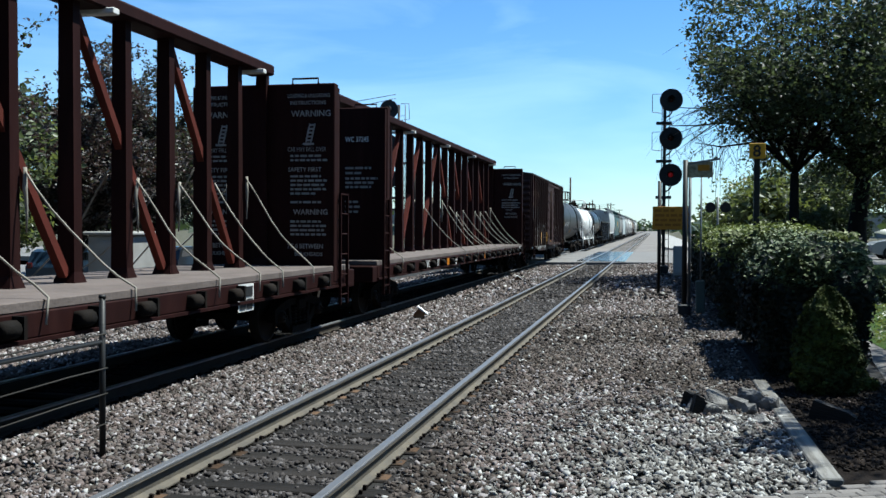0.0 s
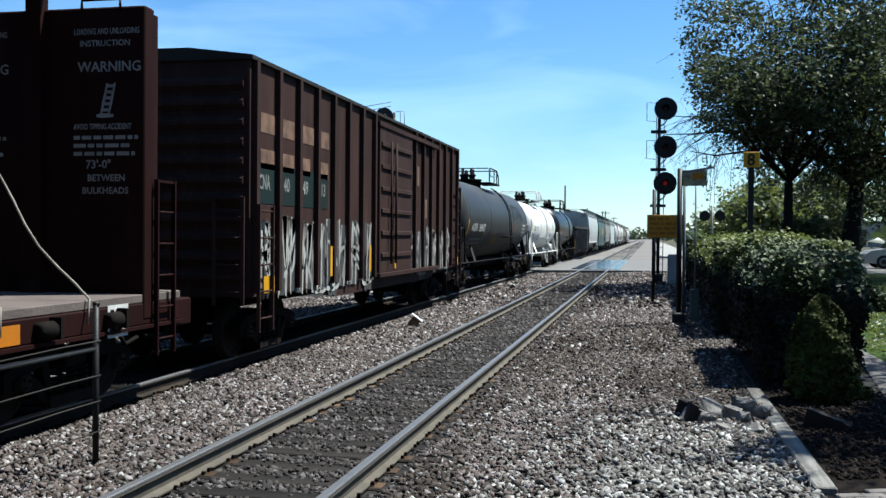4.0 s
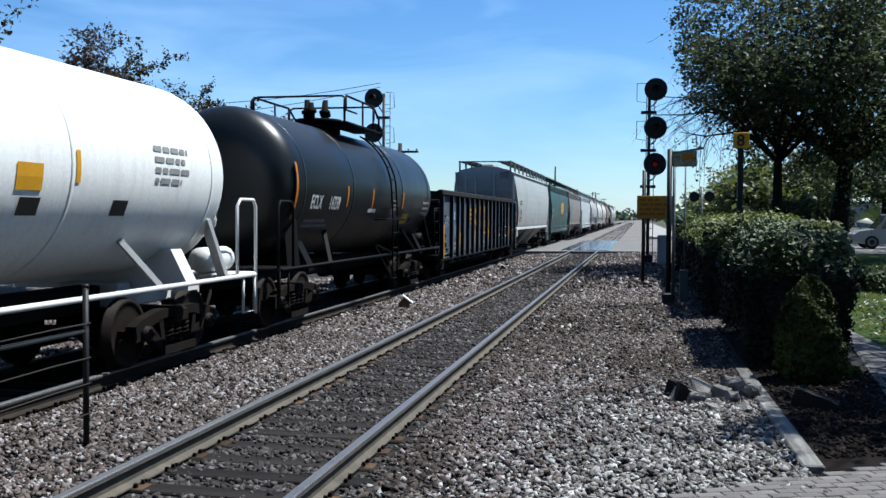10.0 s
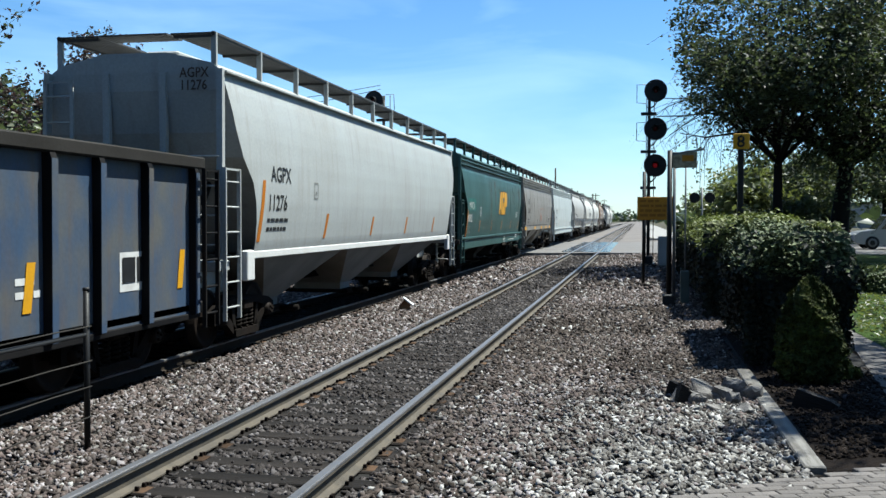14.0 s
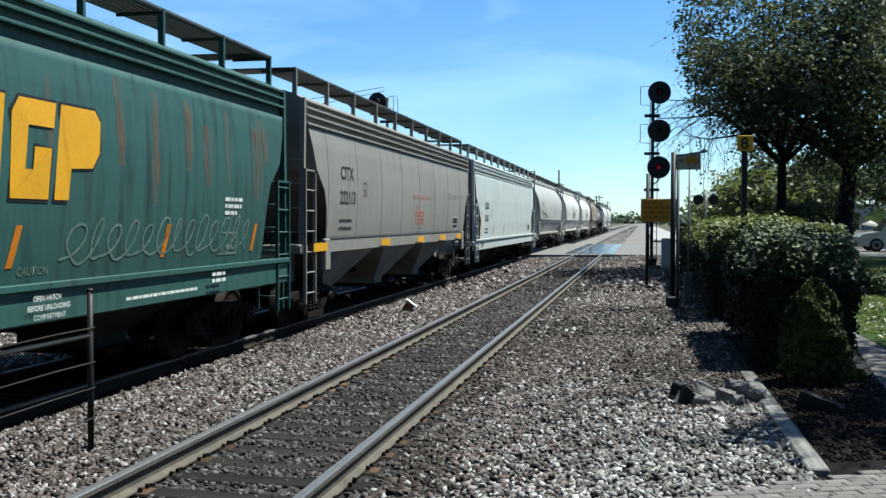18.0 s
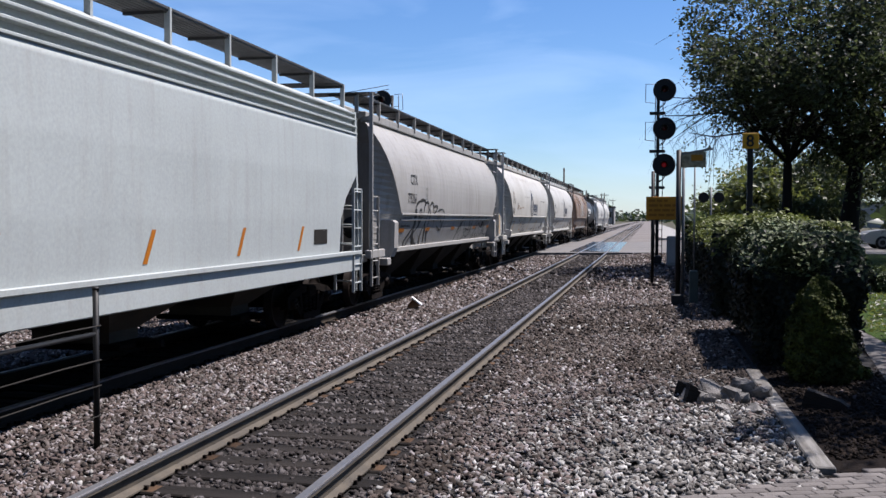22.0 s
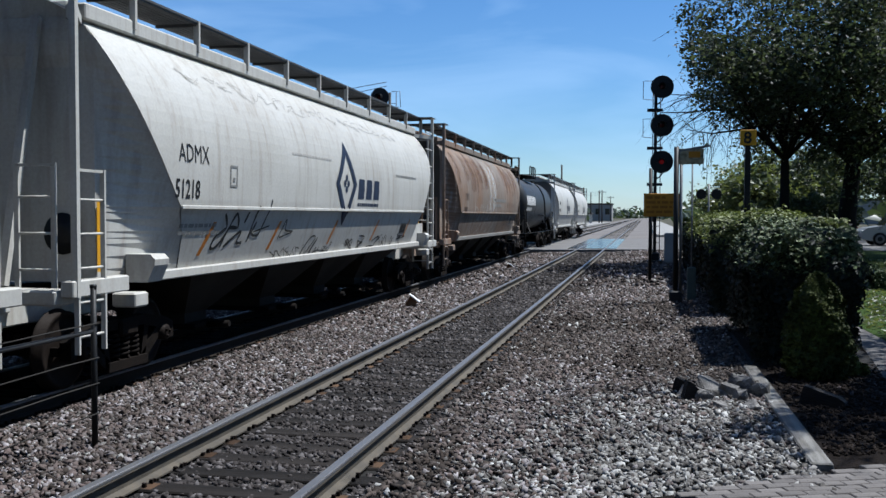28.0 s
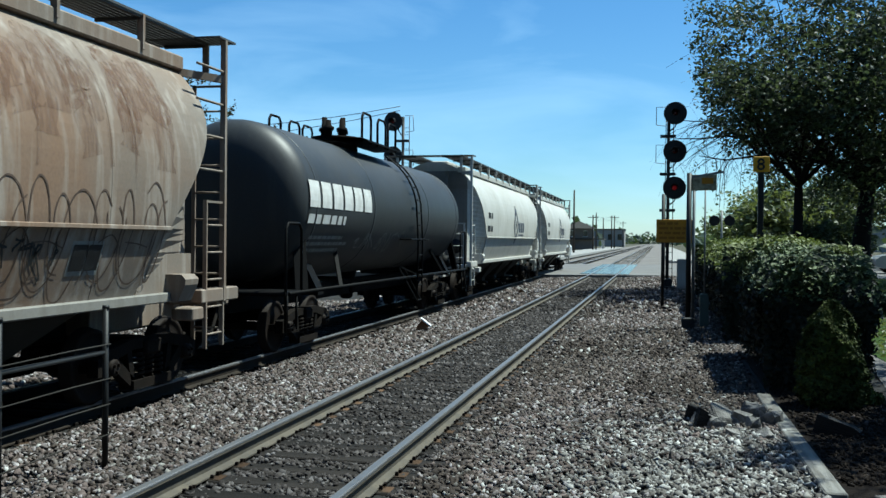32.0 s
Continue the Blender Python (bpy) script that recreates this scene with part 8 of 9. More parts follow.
# ---- hedge side: bed, edging, paving, lawn, street ----
M_MULCH = material("dark_bark_mulch", (0.028, 0.021, 0.017), 0.95, 0, (0.022, 0.017, 0.014), 30, 3, 0.6, 1.0, spec=0.06)
M_CHIP = material("bark_chips", (0.05, 0.038, 0.031), 0.95, 0, (0.018, 0.014, 0.012), 30, 3, 0.6, 0.5, island=0.5, spec=0.1)
M_WALK = material("pale_concrete_walk", (0.19, 0.178, 0.17), 0.9, 0, (0.14, 0.13, 0.125), 40, 1.5, 0.5, 0.2)
M_PAVER = material("grey_pink_paver", (0.26, 0.24, 0.228), 0.9, 0, (0.17, 0.156, 0.148), 50, 3, 0.5, 0.4, per_object=0.18, spec=0.2)
M_LAWN = material("mown_lawn", (0.07, 0.115, 0.025), 0.95, 0, (0.045, 0.08, 0.018), 60, 1.2, 0.7, 1.0, spec=0.1)
M_ASPHALT_CHUNK = material("broken_asphalt", (0.34, 0.325, 0.31), 0.95, 0, (0.11, 0.1, 0.092), 34, 5, 0.85, 0.9, spec=0.15)


def slab(name, outline, z0, z1, mat, label, category, kind="structure"):
    return tagged(part(name, Geo().prism(outline, "z", z0, z1), mat), label, category, kind=kind)


slab("planting_bed", [(1.44, 7.9), (3.0, 8.7), (2.85, 11.4), (3.6, 18.2), (3.9, 40), (1.7, 40), (1.5, 22), (1.43, 12)], -0.3, -0.072, M_MULCH, "bed of dark bark mulch under the hedge", "planting bed")
rocks("mulch_chips", [p for p in scatter(1.5, 3.0, 8.1, 13.6, 420, 0.035, 77) if p[1] > 8.3 + 0.4 * (p[0] - 1.5)], M_CHIP, 8, "brown bark chips and small debris on the bed", lambda x: -0.072, 0.4)
rocks("bed_pebbles", scatter(1.6, 2.9, 8.9, 13.0, 2, 0.04, 78), M_STONE, 9, "a few pale stones strewn over the mulch", lambda x: -0.065)
edging = thing("bed_edging", "long grey weathered timber edging beside the gravel", "edging", pose(1.36, 0, 0, 0, 0, 0.4))
M_EDGE = material("grey_weathered_timber", (0.3, 0.29, 0.27), 0.9, 0, (0.15, 0.135, 0.12), 24, 4, 0.9, 0.3, stretch=(4, 0.4, 4))
for a, b in ((7.9, 10.42), (10.43, 12.9)):
    part("timber", Geo().box(-0.02, 0.15, a, b, -0.25, -0.03, 0.012), M_EDGE, edging)
slab("walkway", [(2.3, 7.6), (3.35, 7.9), (3.75, 11.2), (3.95, 16.4), (4.15, 20), (5.2, 27), (4.4, 27), (3.62, 19), (3.52, 18), (2.72, 11.4), (2.35, 9.2)], -0.3, -0.055, M_WALK, "pale concrete walkway dappled with shade", "walkway")

# brick paving near the camera
paving = thing("brick_paving", "grey-pink concrete brick paving at the end of the path", "paving", None, kind="structure")
part("sand_bed", Geo().prism([(-0.8, 3.0), (4.0, 3.0), (4.0, 8.2), (2.35, 8.62), (1.45, 7.86), (0.6, 7.2), (-0.3, 6.6)], "z", -0.3, -0.075), M_MULCH, paving)
_brick = Geo().box(-0.097, 0.097, -0.047, 0.047, -0.12, -0.04, 0.006).mesh("brick", M_PAVER)
_turn = Matrix.Rotation(radians(20), 4, "Z")
_rnd = random.Random(4)
for i in range(-20, 20):
    for j in range(-26, 26):
        p = _turn @ Vector((i * 0.2 + (0.1 if j % 2 else 0), j * 0.1, 0)) + Vector((1.6, 6.6, 0))
        lim = float(np.interp(p.x, [-0.3, 0.6, 1.45, 2.35, 4.0], [6.6, 7.2, 7.82, 8.5, 8.2]))
        if 0.3 < p.x < 2.75 and 6.3 < p.y < lim - 0.06:
            b = new("brick", _brick)
            b.parent = paving
            b.matrix_basis = pose(p.x, p.y, _rnd.uniform(-0.004, 0.004), _rnd.uniform(-0.6, 0.6), _rnd.uniform(-0.6, 0.6), 20 + _rnd.uniform(-0.8, 0.8))

# heap of broken asphalt and a dark offcut
def chunk(x, y, z, sx, sy, sz, seed, mat=M_ASPHALT_CHUNK, name="asphalt_chunk", label="rough broken piece of asphalt on the gravel"):
    """A broken lump: flat fracture faces with crumbled edges."""
    rnd = random.Random(seed)
    bm = bmesh.new()
    for k in range(15):
        v = Vector((rnd.uniform(-1, 1), rnd.uniform(-1, 1), rnd.uniform(-1, 1))).normalized() * rnd.uniform(0.75, 1.1)
        bm.verts.new((v.x * sx * 0.62, v.y * sy * 0.62, max(min(v.z, 0.62), -0.4) * sz * 0.75))
    hull = bmesh.ops.convex_hull(bm, input=bm.verts)
    bmesh.ops.delete(bm, geom=[g for g in hull["geom_interior"] if isinstance(g, bmesh.types.BMVert)], context="VERTS")
    bmesh.ops.subdivide_edges(bm, edges=bm.edges[:], cuts=3, use_grid_fill=True)
    off = Vector((rnd.uniform(0, 9), rnd.uniform(0, 9), rnd.uniform(0, 9)))
    for v in bm.verts:
        v.co *= 1 + 0.1 * noise.noise(v.co * 14 + off) + 0.09 * noise.noise(v.co * 34 + off)
    me = bpy.data.meshes.new(name)
    bm.to_mesh(me)
    bm.free()
    me.materials.append(mat)
    return tagged(part(name, me, None, None, "", pose(x, y, z, 0, 0, rnd.uniform(0, 180))), label, "rubble", "broken asphalt heap")


for k, (x, y, sx, sy, sz) in enumerate(((0.42, 10.95, 0.2, 0.16, 0.2), (0.74, 11.0, 0.42, 0.34, 0.34), (0.62, 10.75, 0.26, 0.2, 0.22), (1.08, 11.25, 0.46, 0.3, 0.3), (1.27, 11.0, 0.24, 0.22, 0.24), (1.02, 10.75, 0.2, 0.18, 0.2), (1.06, 10.25, 0.3, 0.22, 0.16), (0.78, 10.3, 0.22, 0.18, 0.12), (0.6, 10.3, 0.16, 0.12, 0.1), (0.9, 10.95, 0.22, 0.2, 0.24))):
    chunk(x, y, ground_height(x) + sz * 0.24, sx, sy, sz, 40 + k)
M_ROT = material("dark_rotten_wood", (0.03, 0.026, 0.023), 0.95, 0, (0.06, 0.05, 0.042), 20, 5, 0.6, 0.7, stretch=(0.5, 3, 3))
for x, y, sx, sy, sz, k, turn in ((1.82, 10.55, 0.46, 0.13, 0.2, 71, -22), (0.46, 11.1, 0.3, 0.1, 0.16, 72, -30), (0.5, 10.75, 0.2, 0.12, 0.2, 73, 15)):
    log = thing("wood_offcut", "dark rotten piece of wood lying on the mulch" if k == 71 else "dark rotten piece of wood among the broken asphalt", "wood", pose(x, y, -0.09, 0, 6, turn))
    rnd_log = random.Random(k)
    part("timber", Geo().prism([(-sx / 2, 0), (sx / 2 - 0.05, -0.01), (sx / 2, sz * 0.5), (sx / 2 - 0.08, sz * 0.7), (0.02, sz * 0.8), (-sx / 2 + 0.03, sz)], "y", -sy / 2, sy / 2 - 0.02 * rnd_log.random()), M_ROT, log)


# lawn that climbs to the street
def terrain(name, xs, rows, mat, label, category):
    g = Geo()
    n = len(xs)
    vs = [(x, y, z) for y, z in rows for x in xs]
    g.add(vs, [(j * n + i, j * n + i + 1, (j + 1) * n + i + 1, (j + 1) * n + i) for j in range(len(rows) - 1) for i in range(n - 1)], True)
    return tagged(part(name, g, mat), label, category, kind="structure")


SLOPE = [(8, -0.07), (17, -0.05), (20, -0.03), (30, 0.05), (40, 0.2), (50, 0.38), (80, 0.5)]
terrain("lawn", [3.7, 5, 7, 10, 14, 60], SLOPE, M_LAWN, "mown lawn in dappled shade climbing to the street", "lawn")
terrain("street", [3.9, 60], [(46.5, 0.34), (50, 0.4), (62, 0.45)], M_ROAD, "pale asphalt street behind the lawn", "street")
_rs = np.random.RandomState(12)
_g = np.stack([_rs.uniform(3.8, 11, 12000), _rs.uniform(17, 40, 12000)], 1)
_gz = np.interp(_g[:, 1], [a for a, b in SLOPE], [b for a, b in SLOPE]) + 0.02
tagged(leaves("grass_blades", np.column_stack([_g, _gz]), 0.05, M_LEAF_YOUNG, 5, None, 0.1, 2.4), "short mown grass blades", "grass", kind="stuff")
for k, (x, y, r) in enumerate(((6.6, 26.6, 0.75), (7.9, 26.9, 0.85), (9.4, 27.2, 0.8), (10.8, 27.3, 0.9), (5.7, 27.0, 0.7))):
    _n = 5000
    _p = _rs.normal(size=(_n, 3))
    _p /= np.linalg.norm(_p, axis=1)[:, None]
    _p *= (r * _rs.uniform(0.75, 1.05, _n) * (1 + 0.15 * np.sin(_p[:, 0] * 7 + k) * np.sin(_p[:, 2] * 6)))[:, None]
    _p[:, 2] = np.abs(_p[:, 2]) * 0.75
    bush = thing("bush", "low dark green bush on the lawn", "bush", pose(x, y, 0.02), group="low bushes on the lawn")
    part("inner_core", Geo().turned([(0, r * 0.6), (r * 0.4, r * 0.6), (r * 0.62, 0.1)], (0, 0, 0), "z", 10), M_BARK, bush)
    tagged(leaves("foliage", _p, 0.06, M_LEAF_HEDGE, 60 + k, bush), kind="stuff")


for k, (x, y, r) in enumerate(((5.0, 46.0, 0.95), (6.6, 45.0, 1.15), (8.2, 46.5, 1.2))):
    _n = 7000
    _p = _rs.normal(size=(_n, 3))
    _p /= np.linalg.norm(_p, axis=1)[:, None]
    _p *= (r * _rs.uniform(0.6, 1.08, _n) * (1 + 0.2 * np.sin(_p[:, 0] * 6 + k) * np.sin(_p[:, 2] * 5)))[:, None]
    _p[:, 2] = _p[:, 2] * 1.1 + r * 1.1
    shrub = thing("tall_shrub", "tall loose green shrub under the trees", "shrub", pose(x, y, 0.26), group="shrubs under the trees")
    for j in range(4):
        part("stem", Geo().pipe([(0, 0, -0.1), (0.2 * math.cos(j * 1.7), 0.2 * math.sin(j * 1.7), r), (0.45 * math.cos(j * 1.7), 0.45 * math.sin(j * 1.7), r * 1.7)], 0.03, 6, radii=[0.04, 0.03, 0.01]), M_BARK, shrub)
    tagged(leaves("foliage", _p, 0.1, M_LEAF, 160 + k, shrub), kind="stuff")


# parked vehicles
def parked_car(x, y, z, turn, paint, label, van=False):
    root = thing("parked_car", label, "car", pose(x, y, z, 0, 0, turn))
    h = 1.75 if van else 1.42
    out = [(-2.2, 0.35), (-2.25, 0.75), (-2.1, 0.95), (-1.9, h - 0.1), (-1.6, h), (0.3 if not van else 0.6, h), (0.95 if not van else 1.2, 1.0), (2.0, 0.88), (2.25, 0.7), (2.25, 0.35), (1.8, 0.25), (-1.9, 0.25)]
    body = part("body", Geo().prism(out, "y", -0.86, 0.86), paint, root)
    glass = [(-1.78, 1.0), (-1.6, h - 0.12), (0.2 if not van else 0.5, h - 0.12), (0.72 if not van else 1.0, 1.02)]
    for s in (-1, 1):
        part("side_window", Geo().prism(glass, "y", s * 0.855, s * 0.868), M_CAR_GLASS, root)
    part("windscreen", Geo().add([(0.4 if not van else 0.7, -0.75, h - 0.06), (0.4 if not van else 0.7, 0.75, h - 0.06), (0.97 if not van else 1.22, 0.78, 1.02), (0.97 if not van else 1.22, -0.78, 1.02)], [(0, 1, 2, 3)]), M_CAR_GLASS, root)
    for sx in (-1.35, 1.4):
        for s in (-1, 1):
            w = part("wheel", Geo().turned([(-0.1, 0.2), (-0.1, 0.33), (0.1, 0.33), (0.1, 0.2)], (sx, s * 0.8, 0.33), "y", 24), M_SIGNAL, root)
            part("rim", Geo().turned([(-0.005 + s * 0.1, 0.05), (s * 0.106, 0.21), (s * 0.1, 0.22), (s * 0.05, 0.2)], (sx, s * 0.8, 0.33), "y", 16), M_GALV, w)
    for s in (-1, 1):
        part("headlight", Geo().box(2.15, 2.26, s * 0.62 - 0.16, s * 0.62 + 0.16, 0.62, 0.78, 0.02), M_WHITE, root)
        part("tail_light", Geo().box(-2.27, -2.2, s * 0.68 - 0.12, s * 0.68 + 0.12, 0.7, 0.92, 0.02), M_LENS_OFF, root)
    return root


M_CAR_GLASS = material("dark_car_glass", (0.02, 0.025, 0.03), 0.06, 0, (0.02, 0.025, 0.03), 30, 1, 0.2, 0, spec=0.6)
M_CAR_SILVER = material("silver_car_paint", (0.45, 0.46, 0.47), 0.3, 0.4, (0.4, 0.4, 0.41), 30, 1, 0.3, 0)
M_CAR_BLUE = material("blue_car_paint", (0.05, 0.09, 0.14), 0.3, 0.2, (0.05, 0.08, 0.12), 30, 1, 0.3, 0)
M_CAR_WHITE = material("white_car_paint", (0.7, 0.7, 0.7), 0.3, 0, (0.62, 0.62, 0.62), 30, 1, 0.3, 0)
parked_car(12.9, 52.5, 0.42, 180, M_CAR_SILVER, "silver car parked at the street behind the lawn", True)
parked_car(8.9, 56.0, 0.43, 180, M_CAR_WHITE, "white car parked at the street behind the trees")

# ---- trees on the hedge side ----
tree(8.0, 42.0, 0.2, 17.5, 7.4, 3.9, (M_LEAF, M_LEAF, M_LEAF_DARK), 0.11, 24000, 101, "large spreading green tree with a forked dark trunk", (0.3, 0), 0.36, 10, 0.5, 0.34, base_free=1.9, keep=lambda a, b: a > 4.3, airy=2.2, thin=5.5)
slender = tree(5.3, 39.5, 0.2, 16.5, 5.6, 3.9, (M_LEAF, M_LEAF_DARK, M_LEAF_DARK), 0.105, 34000, 109, "slender dark green tree with a bare arching bough", (0, 0), 0.2, 10, 0.62, 0.12, clear=True, airy=1.9, thin=2.5)
tree(14.2, 47.0, 0.3, 17.0, 7.0, 4.6, (M_LEAF, M_LEAF, M_LEAF_YOUNG), 0.13, 6000, 102, "large green tree at the edge of the street", (0, 0), 0.36, 8, 0.55, 0.12, airy=1.8)
tree(15.5, 66.0, 0.4, 9.0, 4.6, 2.6, (M_LEAF, M_LEAF_YOUNG), 0.16, 7000, 103, "green tree beyond the street", (0, 0), 0.3, 7, 0.45, 0.14, airy=1.8)
# a bare bough that arches out of the slender tree, with hanging twigs and a few dry leaves
_rb = random.Random(33)
_bough = [Vector(p) for p in ((0.0, 0, 4.3), (-0.44, -0.1, 5.0), (-0.89, -0.2, 5.24), (-1.7, -0.3, 5.07), (-2.78, -0.4, 4.92), (-3.77, -0.4, 5.1))]
part("bare_bough", Geo().pipe(_bough, 0.05, 7, radii=[0.09, 0.07, 0.06, 0.045, 0.03, 0.012]), M_BARK, slender)
_tw, _dry = Geo(), []
for k in range(46):
    q = _rb.uniform(0.8, 4.9)
    p = _bough[int(q)].lerp(_bough[int(q) + 1], q % 1)
    out, down = _rb.uniform(-0.9, 0.35), _rb.uniform(0.5, 2.2) * (1 if k % 3 else -0.5)
    pts = [p, p + Vector((out * 0.5, _rb.uniform(-0.3, 0.3), -down * 0.25 + 0.1)), p + Vector((out, _rb.uniform(-0.4, 0.4), -down))]
    _tw.pipe(pts, 0.01, 4, False, [0.014, 0.009, 0.005])
    if k % 2:
        _dry += [tuple(pts[1].lerp(pts[2], _rb.random()) + Vector((_rb.gauss(0, 0.1), _rb.gauss(0, 0.1), _rb.gauss(0, 0.1)))) for _ in range(10)]
tagged(part("twig_mass", _tw, M_BARK, slender), kind="stuff")
tagged(leaves("dry_leaves", _dry, 0.07, M_LEAF_YOUNG, 34, slender), kind="stuff")
for k, (x, y, h, s) in enumerate(((7.5, 62, 5.5, 3.4), (11, 72, 6.5, 4), (8.5, 95, 6, 4), (14, 90, 8, 5), (18, 60, 9, 5))):
    tree(x, y, 0.0, h, s, 1.2, (M_LEAF_YOUNG,) if k in (0, 2) else (M_LEAF,), 0.24, 5000, 110 + k, "yellow-green tree by the crossing" if k in (0, 2) else "green tree by the crossing", (0, 0), 0.16, 5, 0.5)

# stands out of view; leaves kept only where they shade bed, walk and gravel
tree(7.6, 12.6, 0.0, 11.5, 5.8, 5.4, (M_LEAF, M_LEAF_YOUNG), 0.11, 17000, 107, "light green tree beside the walkway", (0, 0), 0.18, 8, 0.4, 0.05, keep=lambda a, b: 10.2 < b < 13.4 and a > 5.3 or 10.2 < b < 19 and a > 6.1, airy=2.0)

# ---- far side of the train ----
tree(-17.0, 26.0, -0.5, 7.5, 3.3, 1.5, (M_LEAF_PURPLE, M_LEAF_PURPLE, M_LEAF_BRONZE), 0.072, 50000, 201, "purple-leaved ornamental tree with upright twigs", (0, 0), 0.16, 7, 1.25, airy=1.1)
tree(-17.6, 31.5, -0.5, 8.3, 3.3, 1.5, (M_LEAF_PURPLE, M_LEAF_BRONZE, M_LEAF_DARK), 0.075, 48000, 202, "bronze-purple ornamental tree with upright twigs", (0, 0), 0.16, 7, 1.3, airy=1.1)
tree(-18.4, 38.0, -0.5, 7.0, 3.2, 1.4, (M_LEAF_BRONZE, M_LEAF), 0.075, 26000, 203, "bronze-green ornamental tree beyond the train", (0, 0), 0.14, 6, 1.1, airy=1.1)
tree(-18.5, 20.5, -0.5, 8.0, 3.4, 1.6, (M_LEAF_PURPLE, M_LEAF), 0.09, 20000, 204, "dark purple-green ornamental tree", (0, 0), 0.15, 6, 1.0)
tree(-15.6, 19.5, -0.5, 5.2, 2.4, 1.0, (M_LEAF_YOUNG, M_LEAF), 0.11, 9000, 205, "fresh yellow-green young tree", (0, 0), 0.1, 6, 0.8)
tree(-19.5, 46.0, -0.5, 6.5, 3.2, 1.5, (M_LEAF, M_LEAF_BRONZE), 0.14, 8000, 206, "green tree far beyond the train", (0, 0), 0.14, 6, 0.8)
for k, (x, y, h) in enumerate(((-22, 16, 8), (-25, 30, 9), (-26, 42, 9), (-21, 54, 7), (-30, 22, 9), (-24, 11, 8))):
    tree(x, y, -0.5, h, 3.8, 1.4, (M_LEAF,), 0.17, 7000, 220 + k, "green street tree beyond the parking lot", (0, 0), 0.18, 6, 0.8)
slab("parking_lot", [(-40, -20), (-13.6, -20), (-13.6, 50), (-40, 50)], -0.7, -0.42, M_ROAD, "pale asphalt parking lot beyond the tracks", "parking lot")
slab("kerb", [(-13.6, -20), (-13.4, -20), (-13.4, 50), (-13.6, 50)], -0.7, -0.33, M_CONCRETE, "low concrete kerb of the parking lot", "kerb")
parked_car(-22.5, 26.5, -0.42, 80, M_CAR_WHITE, "white car in the parking lot beyond the train", True)
parked_car(-22.0, 34.0, -0.42, 85, M_CAR_BLUE, "dark blue car in the parking lot beyond the train")
parked_car(-21.0, 39.5, -0.42, 100, M_CAR_BLUE, "dark blue car among the trees beyond the train")
hut = thing("relay_hut", "pale grey trackside equipment hut beyond the train", "equipment hut", pose(-13.9, 23.5, -0.45))
part("body", Geo().box(-0.6, 0.6, -0.9, 0.9, 0, 2.1, 0.03), M_CONCRETE, hut)
part("roof", Geo().box(-0.7, 0.7, -1.0, 1.0, 2.1, 2.2, 0.03), M_CONCRETE, hut)
part("door", Geo().box(-0.35, 0.35, -0.925, -0.905, 0.15, 1.95, 0.01), M_CONCRETE, hut)
sign = thing("amber_sign", "small amber sign on a post beyond the train", "sign", pose(-14.2, 33.0, -0.4))
part("post", Geo().pipe([(0, 0, 0), (0, 0, 2.9)], 0.04, 6), M_SIGNAL, sign)
part("plate", Geo().box(-0.35, 0.35, -0.06, -0.042, 2.2, 2.9, 0.01), M_SIGN, sign)


# utility poles and wires
M_POLE = material("weathered_pole_wood", (0.1, 0.08, 0.065), 0.95, 0, (0.06, 0.05, 0.04), 20, 3, 0.6, 0.5, stretch=(1, 1, 0.2))


def utility_pole(x, y, z, h, arms=1):
    root = thing("utility_pole", "weathered wooden utility pole with a crossarm", "utility pole", pose(x, y, z), group="utility poles along the tracks")
    part("pole", Geo().pipe([(0, 0, 0), (0, 0, h)], 0.15, 8, radii=[0.17, 0.12]), M_POLE, root)
    for k in range(arms):
        part("crossarm", Geo().bar((-1.1, 0, h - 0.5 - k * 0.9), (1.1, 0, h - 0.5 - k * 0.9), 0.1, 0.13), M_POLE, root)
        for u in (-1.0, -0.5, 0.5, 1.0):
            part("insulator", Geo().turned([(0, 0.03), (0.03, 0.05), (0.1, 0.05), (0.14, 0.02)], (u, 0, h - 0.44 - k * 0.9), "z", 8), M_GALV, root)


for x, y, h, a in ((-13.8, 55, 6.4, 1), (-12.8, 150, 10.0, 0), (-14.3, 158, 8.0, 0), (-13.5, 205, 7.6, 1), (-13.0, 208, 8.2, 0), (-11.0, 250, 8.7, 1), (-11.8, 252, 8.7, 0), (-13.6, 246, 8.0, 0), (2.2, 300, 9.6, 1), (-12, 340, 9, 1)):
    utility_pole(x, y, -0.2, h, a)


def wire(a, b, sag, r=0.012):
    a, b = Vector(a), Vector(b)
    pts = [a.lerp(b, t) - Vector((0, 0, sag * 4 * t * (1 - t))) for t in np.linspace(0, 1, 12)]
    tagged(part("overhead_wire", Geo().pipe(pts, r, 4), M_SIGNAL), "thin black overhead wire", "wire", "overhead wires")


wire((-12.6, 46.2, 8.5), (-34, 44, 8.2), 0.9, 0.016)
wire((-12.6, 46.2, 8.3), (-34, 46, 7.2), 0.8, 0.016)
for k in range(3):
    wire((-13.5, 205, 7.4 - k * 0.4), (-11.0, 250, 8.4 - k * 0.4), 0.5, 0.02)
    wire((-11.0, 250, 8.4 - k * 0.4), (-12, 340, 8.4 - k * 0.4), 0.6, 0.02)

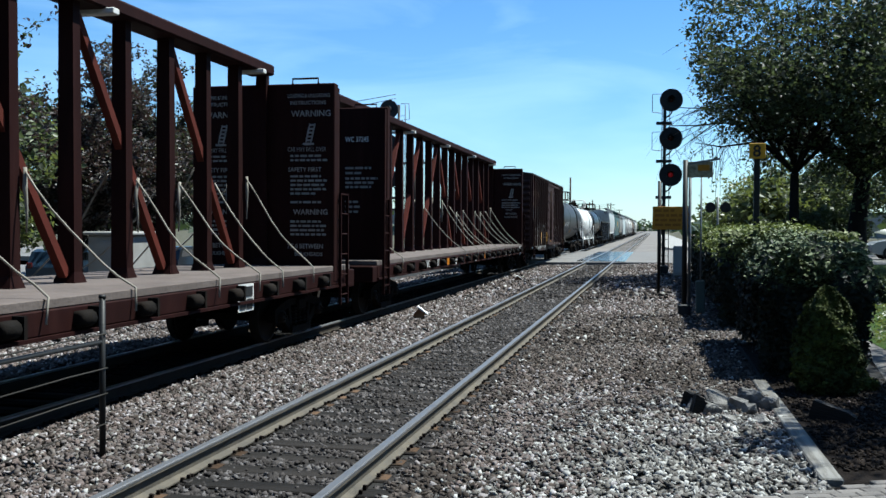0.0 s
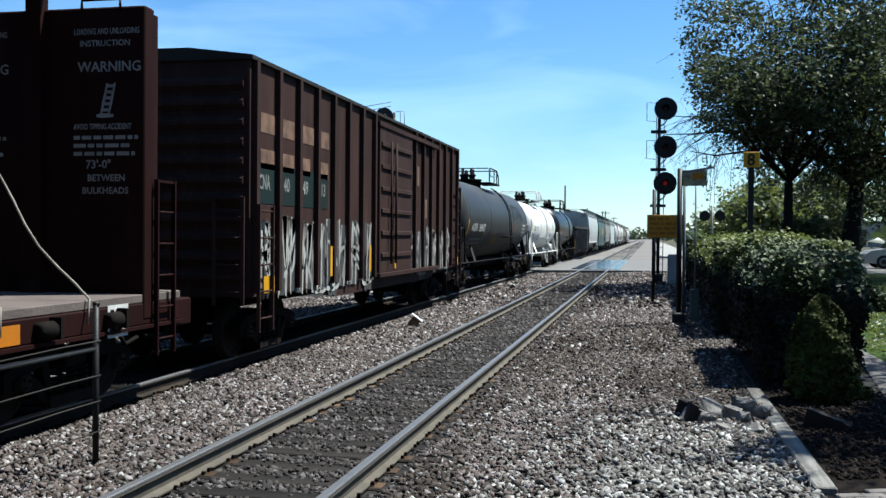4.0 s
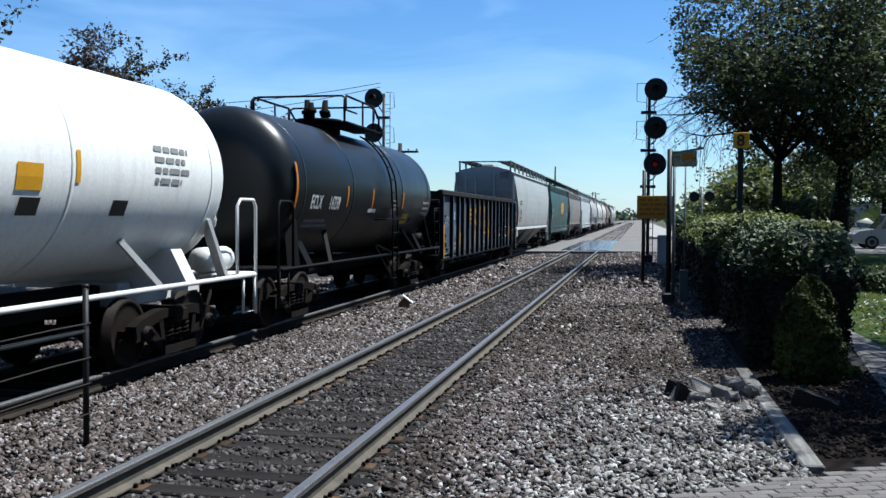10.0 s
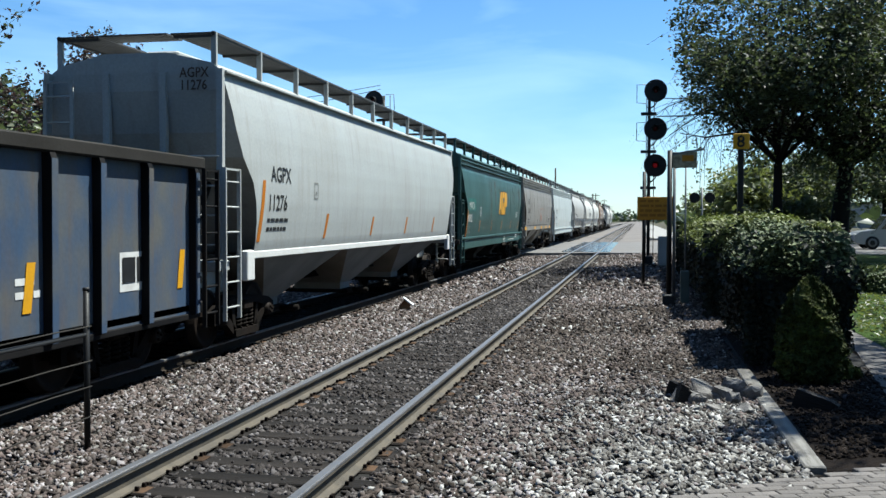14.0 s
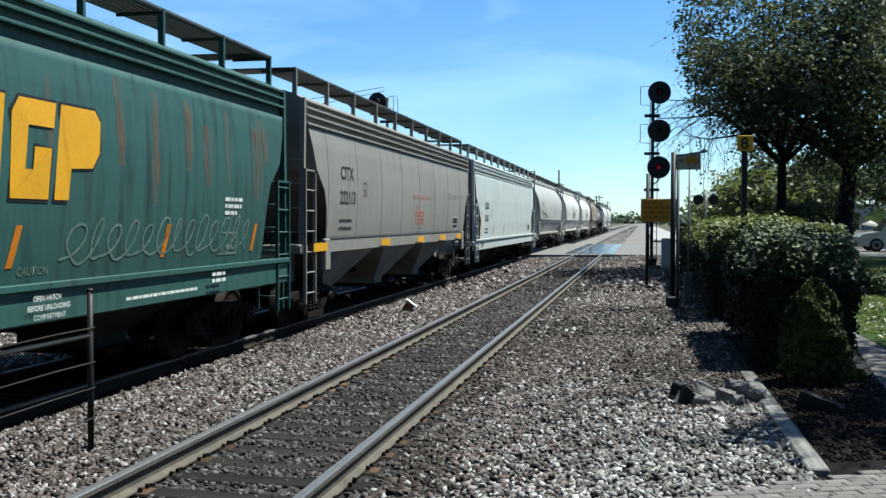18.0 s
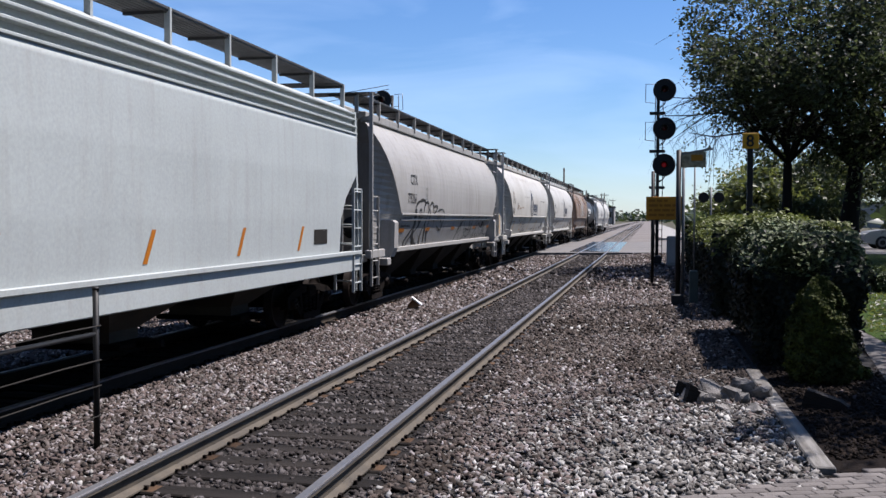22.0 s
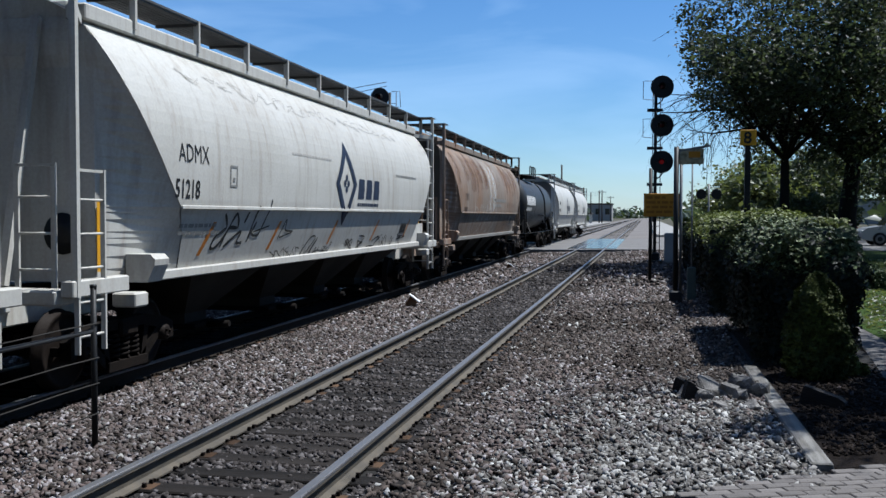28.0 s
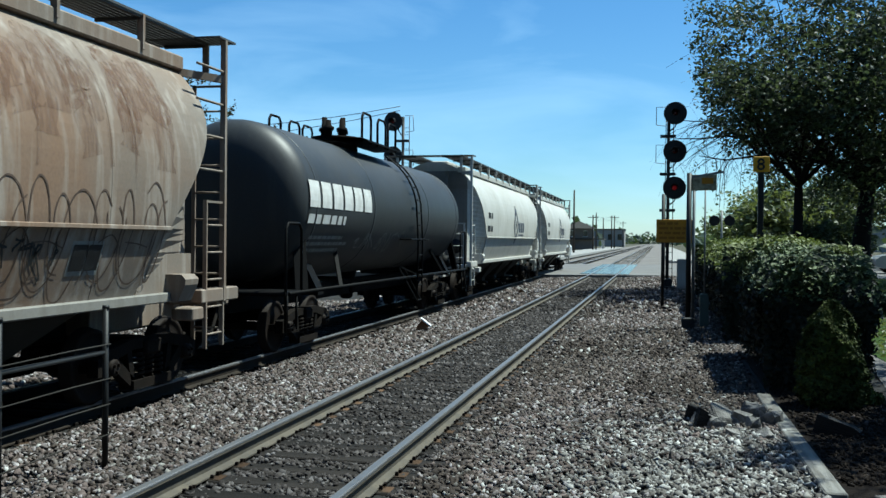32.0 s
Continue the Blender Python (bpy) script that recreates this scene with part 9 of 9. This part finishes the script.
# station house beyond the crossing
M_SIDING = material("grey_tan_siding", (0.25, 0.22, 0.19), 0.85, 0, (0.2, 0.17, 0.15), 30, 2, 0.5, 0.2)
M_SHINGLE = material("dark_shingles", (0.07, 0.065, 0.06), 0.9, 0, (0.05, 0.045, 0.04), 30, 3, 0.5, 0.3)
house = thing("station_house", "small tan station house with a dark hipped roof", "building", pose(-18.6, 235, -0.2))
part("wall", Geo().box(-3.2, 3.2, -4, 4, 0, 5.2), M_SIDING, house)
part("roof", Geo().add([(-4, -5, 5.1), (4, -5, 5.1), (4, 5, 5.1), (-4, 5, 5.1), (0, -1.5, 6.9), (0, 1.5, 6.9)], [(0, 1, 4), (1, 2, 5, 4), (2, 3, 5), (3, 0, 4, 5), (3, 2, 1, 0)]), M_SHINGLE, house)
for x in (-1.6, 1.6):
    w = part("window", Geo().box(x - 0.5, x + 0.5, -4.06, -4.0, 3.2, 4.5), M_CAR_GLASS, house)
    part("frame", Geo().bar((x - 0.55, -4.07, 3.15), (x + 0.55, -4.07, 3.15), 0.1).bar((x - 0.55, -4.07, 4.55), (x + 0.55, -4.07, 4.55), 0.1), M_WHITE, w)
part("canopy", Geo().box(-3.4, 6.0, -5, 5, 2.5, 2.75, 0.03), M_SHINGLE, house)
for x, y in ((5.6, -4.6), (5.6, 4.6), (5.6, 0)):
    part("canopy_post", Geo().box(x - 0.1, x + 0.1, y - 0.1, y + 0.1, 0, 2.5), M_WHITE, house)
for k, x in enumerate((-11.3, -9.9)):
    bx = thing("storage_tank", "white rounded storage box beside the platform", "storage box", pose(x - 1.2, 120, -0.1), group="white boxes by the platform")
    part("body", Geo().box(-0.6, 0.6, -0.6, 0.6, 0, 1.5, 0.2), M_WHITE, bx)

# far woods, low buildings and bridge along the horizon
M_FAR = leaf_material("far_woods", (0.11, 0.135, 0.095), (0.09, 0.11, 0.08), (0.1, 0.14, 0.05))
_pts = []
for k in range(7000):
    a = _rs.uniform(0, 1)
    x, y = (_rs.uniform(8, 420), _rs.uniform(180, 700)) if a < 0.55 else (_rs.uniform(-420, -22), _rs.uniform(220, 800))
    _pts.append((x, y, abs(_rs.normal()) * 3.2 + 0.4))
tagged(leaves("far_woods", _pts, 3.2, M_FAR, 9, None, 0.3, 1.3), "distant green tree belt along the horizon", "woods", kind="stuff")
_pts = [(_rs.uniform(-60, 60), _rs.uniform(900, 1000), abs(_rs.normal()) * 3.5) for k in range(900)]
tagged(leaves("far_woods", _pts, 4.0, M_FAR, 10, None, 0.3, 1.3), "hazy tree belt at the end of the tracks", "woods", kind="stuff")
# unseen leaf masses added behind the viewer, both sides, to hold back sky light
_pts = []
for k in range(9000):
    side_of = _rs.uniform(0, 1)
    x, y = (_rs.uniform(5.5, 20), _rs.uniform(-34, 1.5)) if side_of < 0.42 else ((_rs.uniform(-30, -12), _rs.uniform(-40, 8)) if side_of < 0.78 else (_rs.uniform(-30, 22), _rs.uniform(-48, -36)))
    _pts.append((x, y, _rs.uniform(0.02, 1.0) ** 0.8 * (13 + 3 * math.sin(x * 0.9) * math.cos(y * 0.6))))
tagged(leaves("woods", _pts, 1.1, M_FAR, 19, None, 0.3, 1.3), "unseen leaf masses behind the viewer that hold back sky light", "woods", kind="stuff")
for x, y, w, d, h in ((-40, 230, 24, 14, 6), (-70, 320, 40, 20, 8), (60, 260, 30, 16, 6), (-24, 420, 20, 16, 7)):
    b = thing("far_building", "low pale building near the horizon", "building", pose(x, y, -0.3), group="low buildings near the horizon")
    part("wall", Geo().box(-w / 2, w / 2, -d / 2, d / 2, 0, h), M_CONCRETE, b)
    part("roof", Geo().box(-w / 2 - 0.3, w / 2 + 0.3, -d / 2 - 0.3, d / 2 + 0.3, h, h + 0.5), M_SHINGLE, b)
    for k in range(int(w // 4)):
        part("window", Geo().box(-w / 2 + 1.2 + 4 * k, -w / 2 + 3 + 4 * k, -d / 2 - 0.05, -d / 2, h * 0.4, h * 0.75), M_CAR_GLASS, b)
motions()
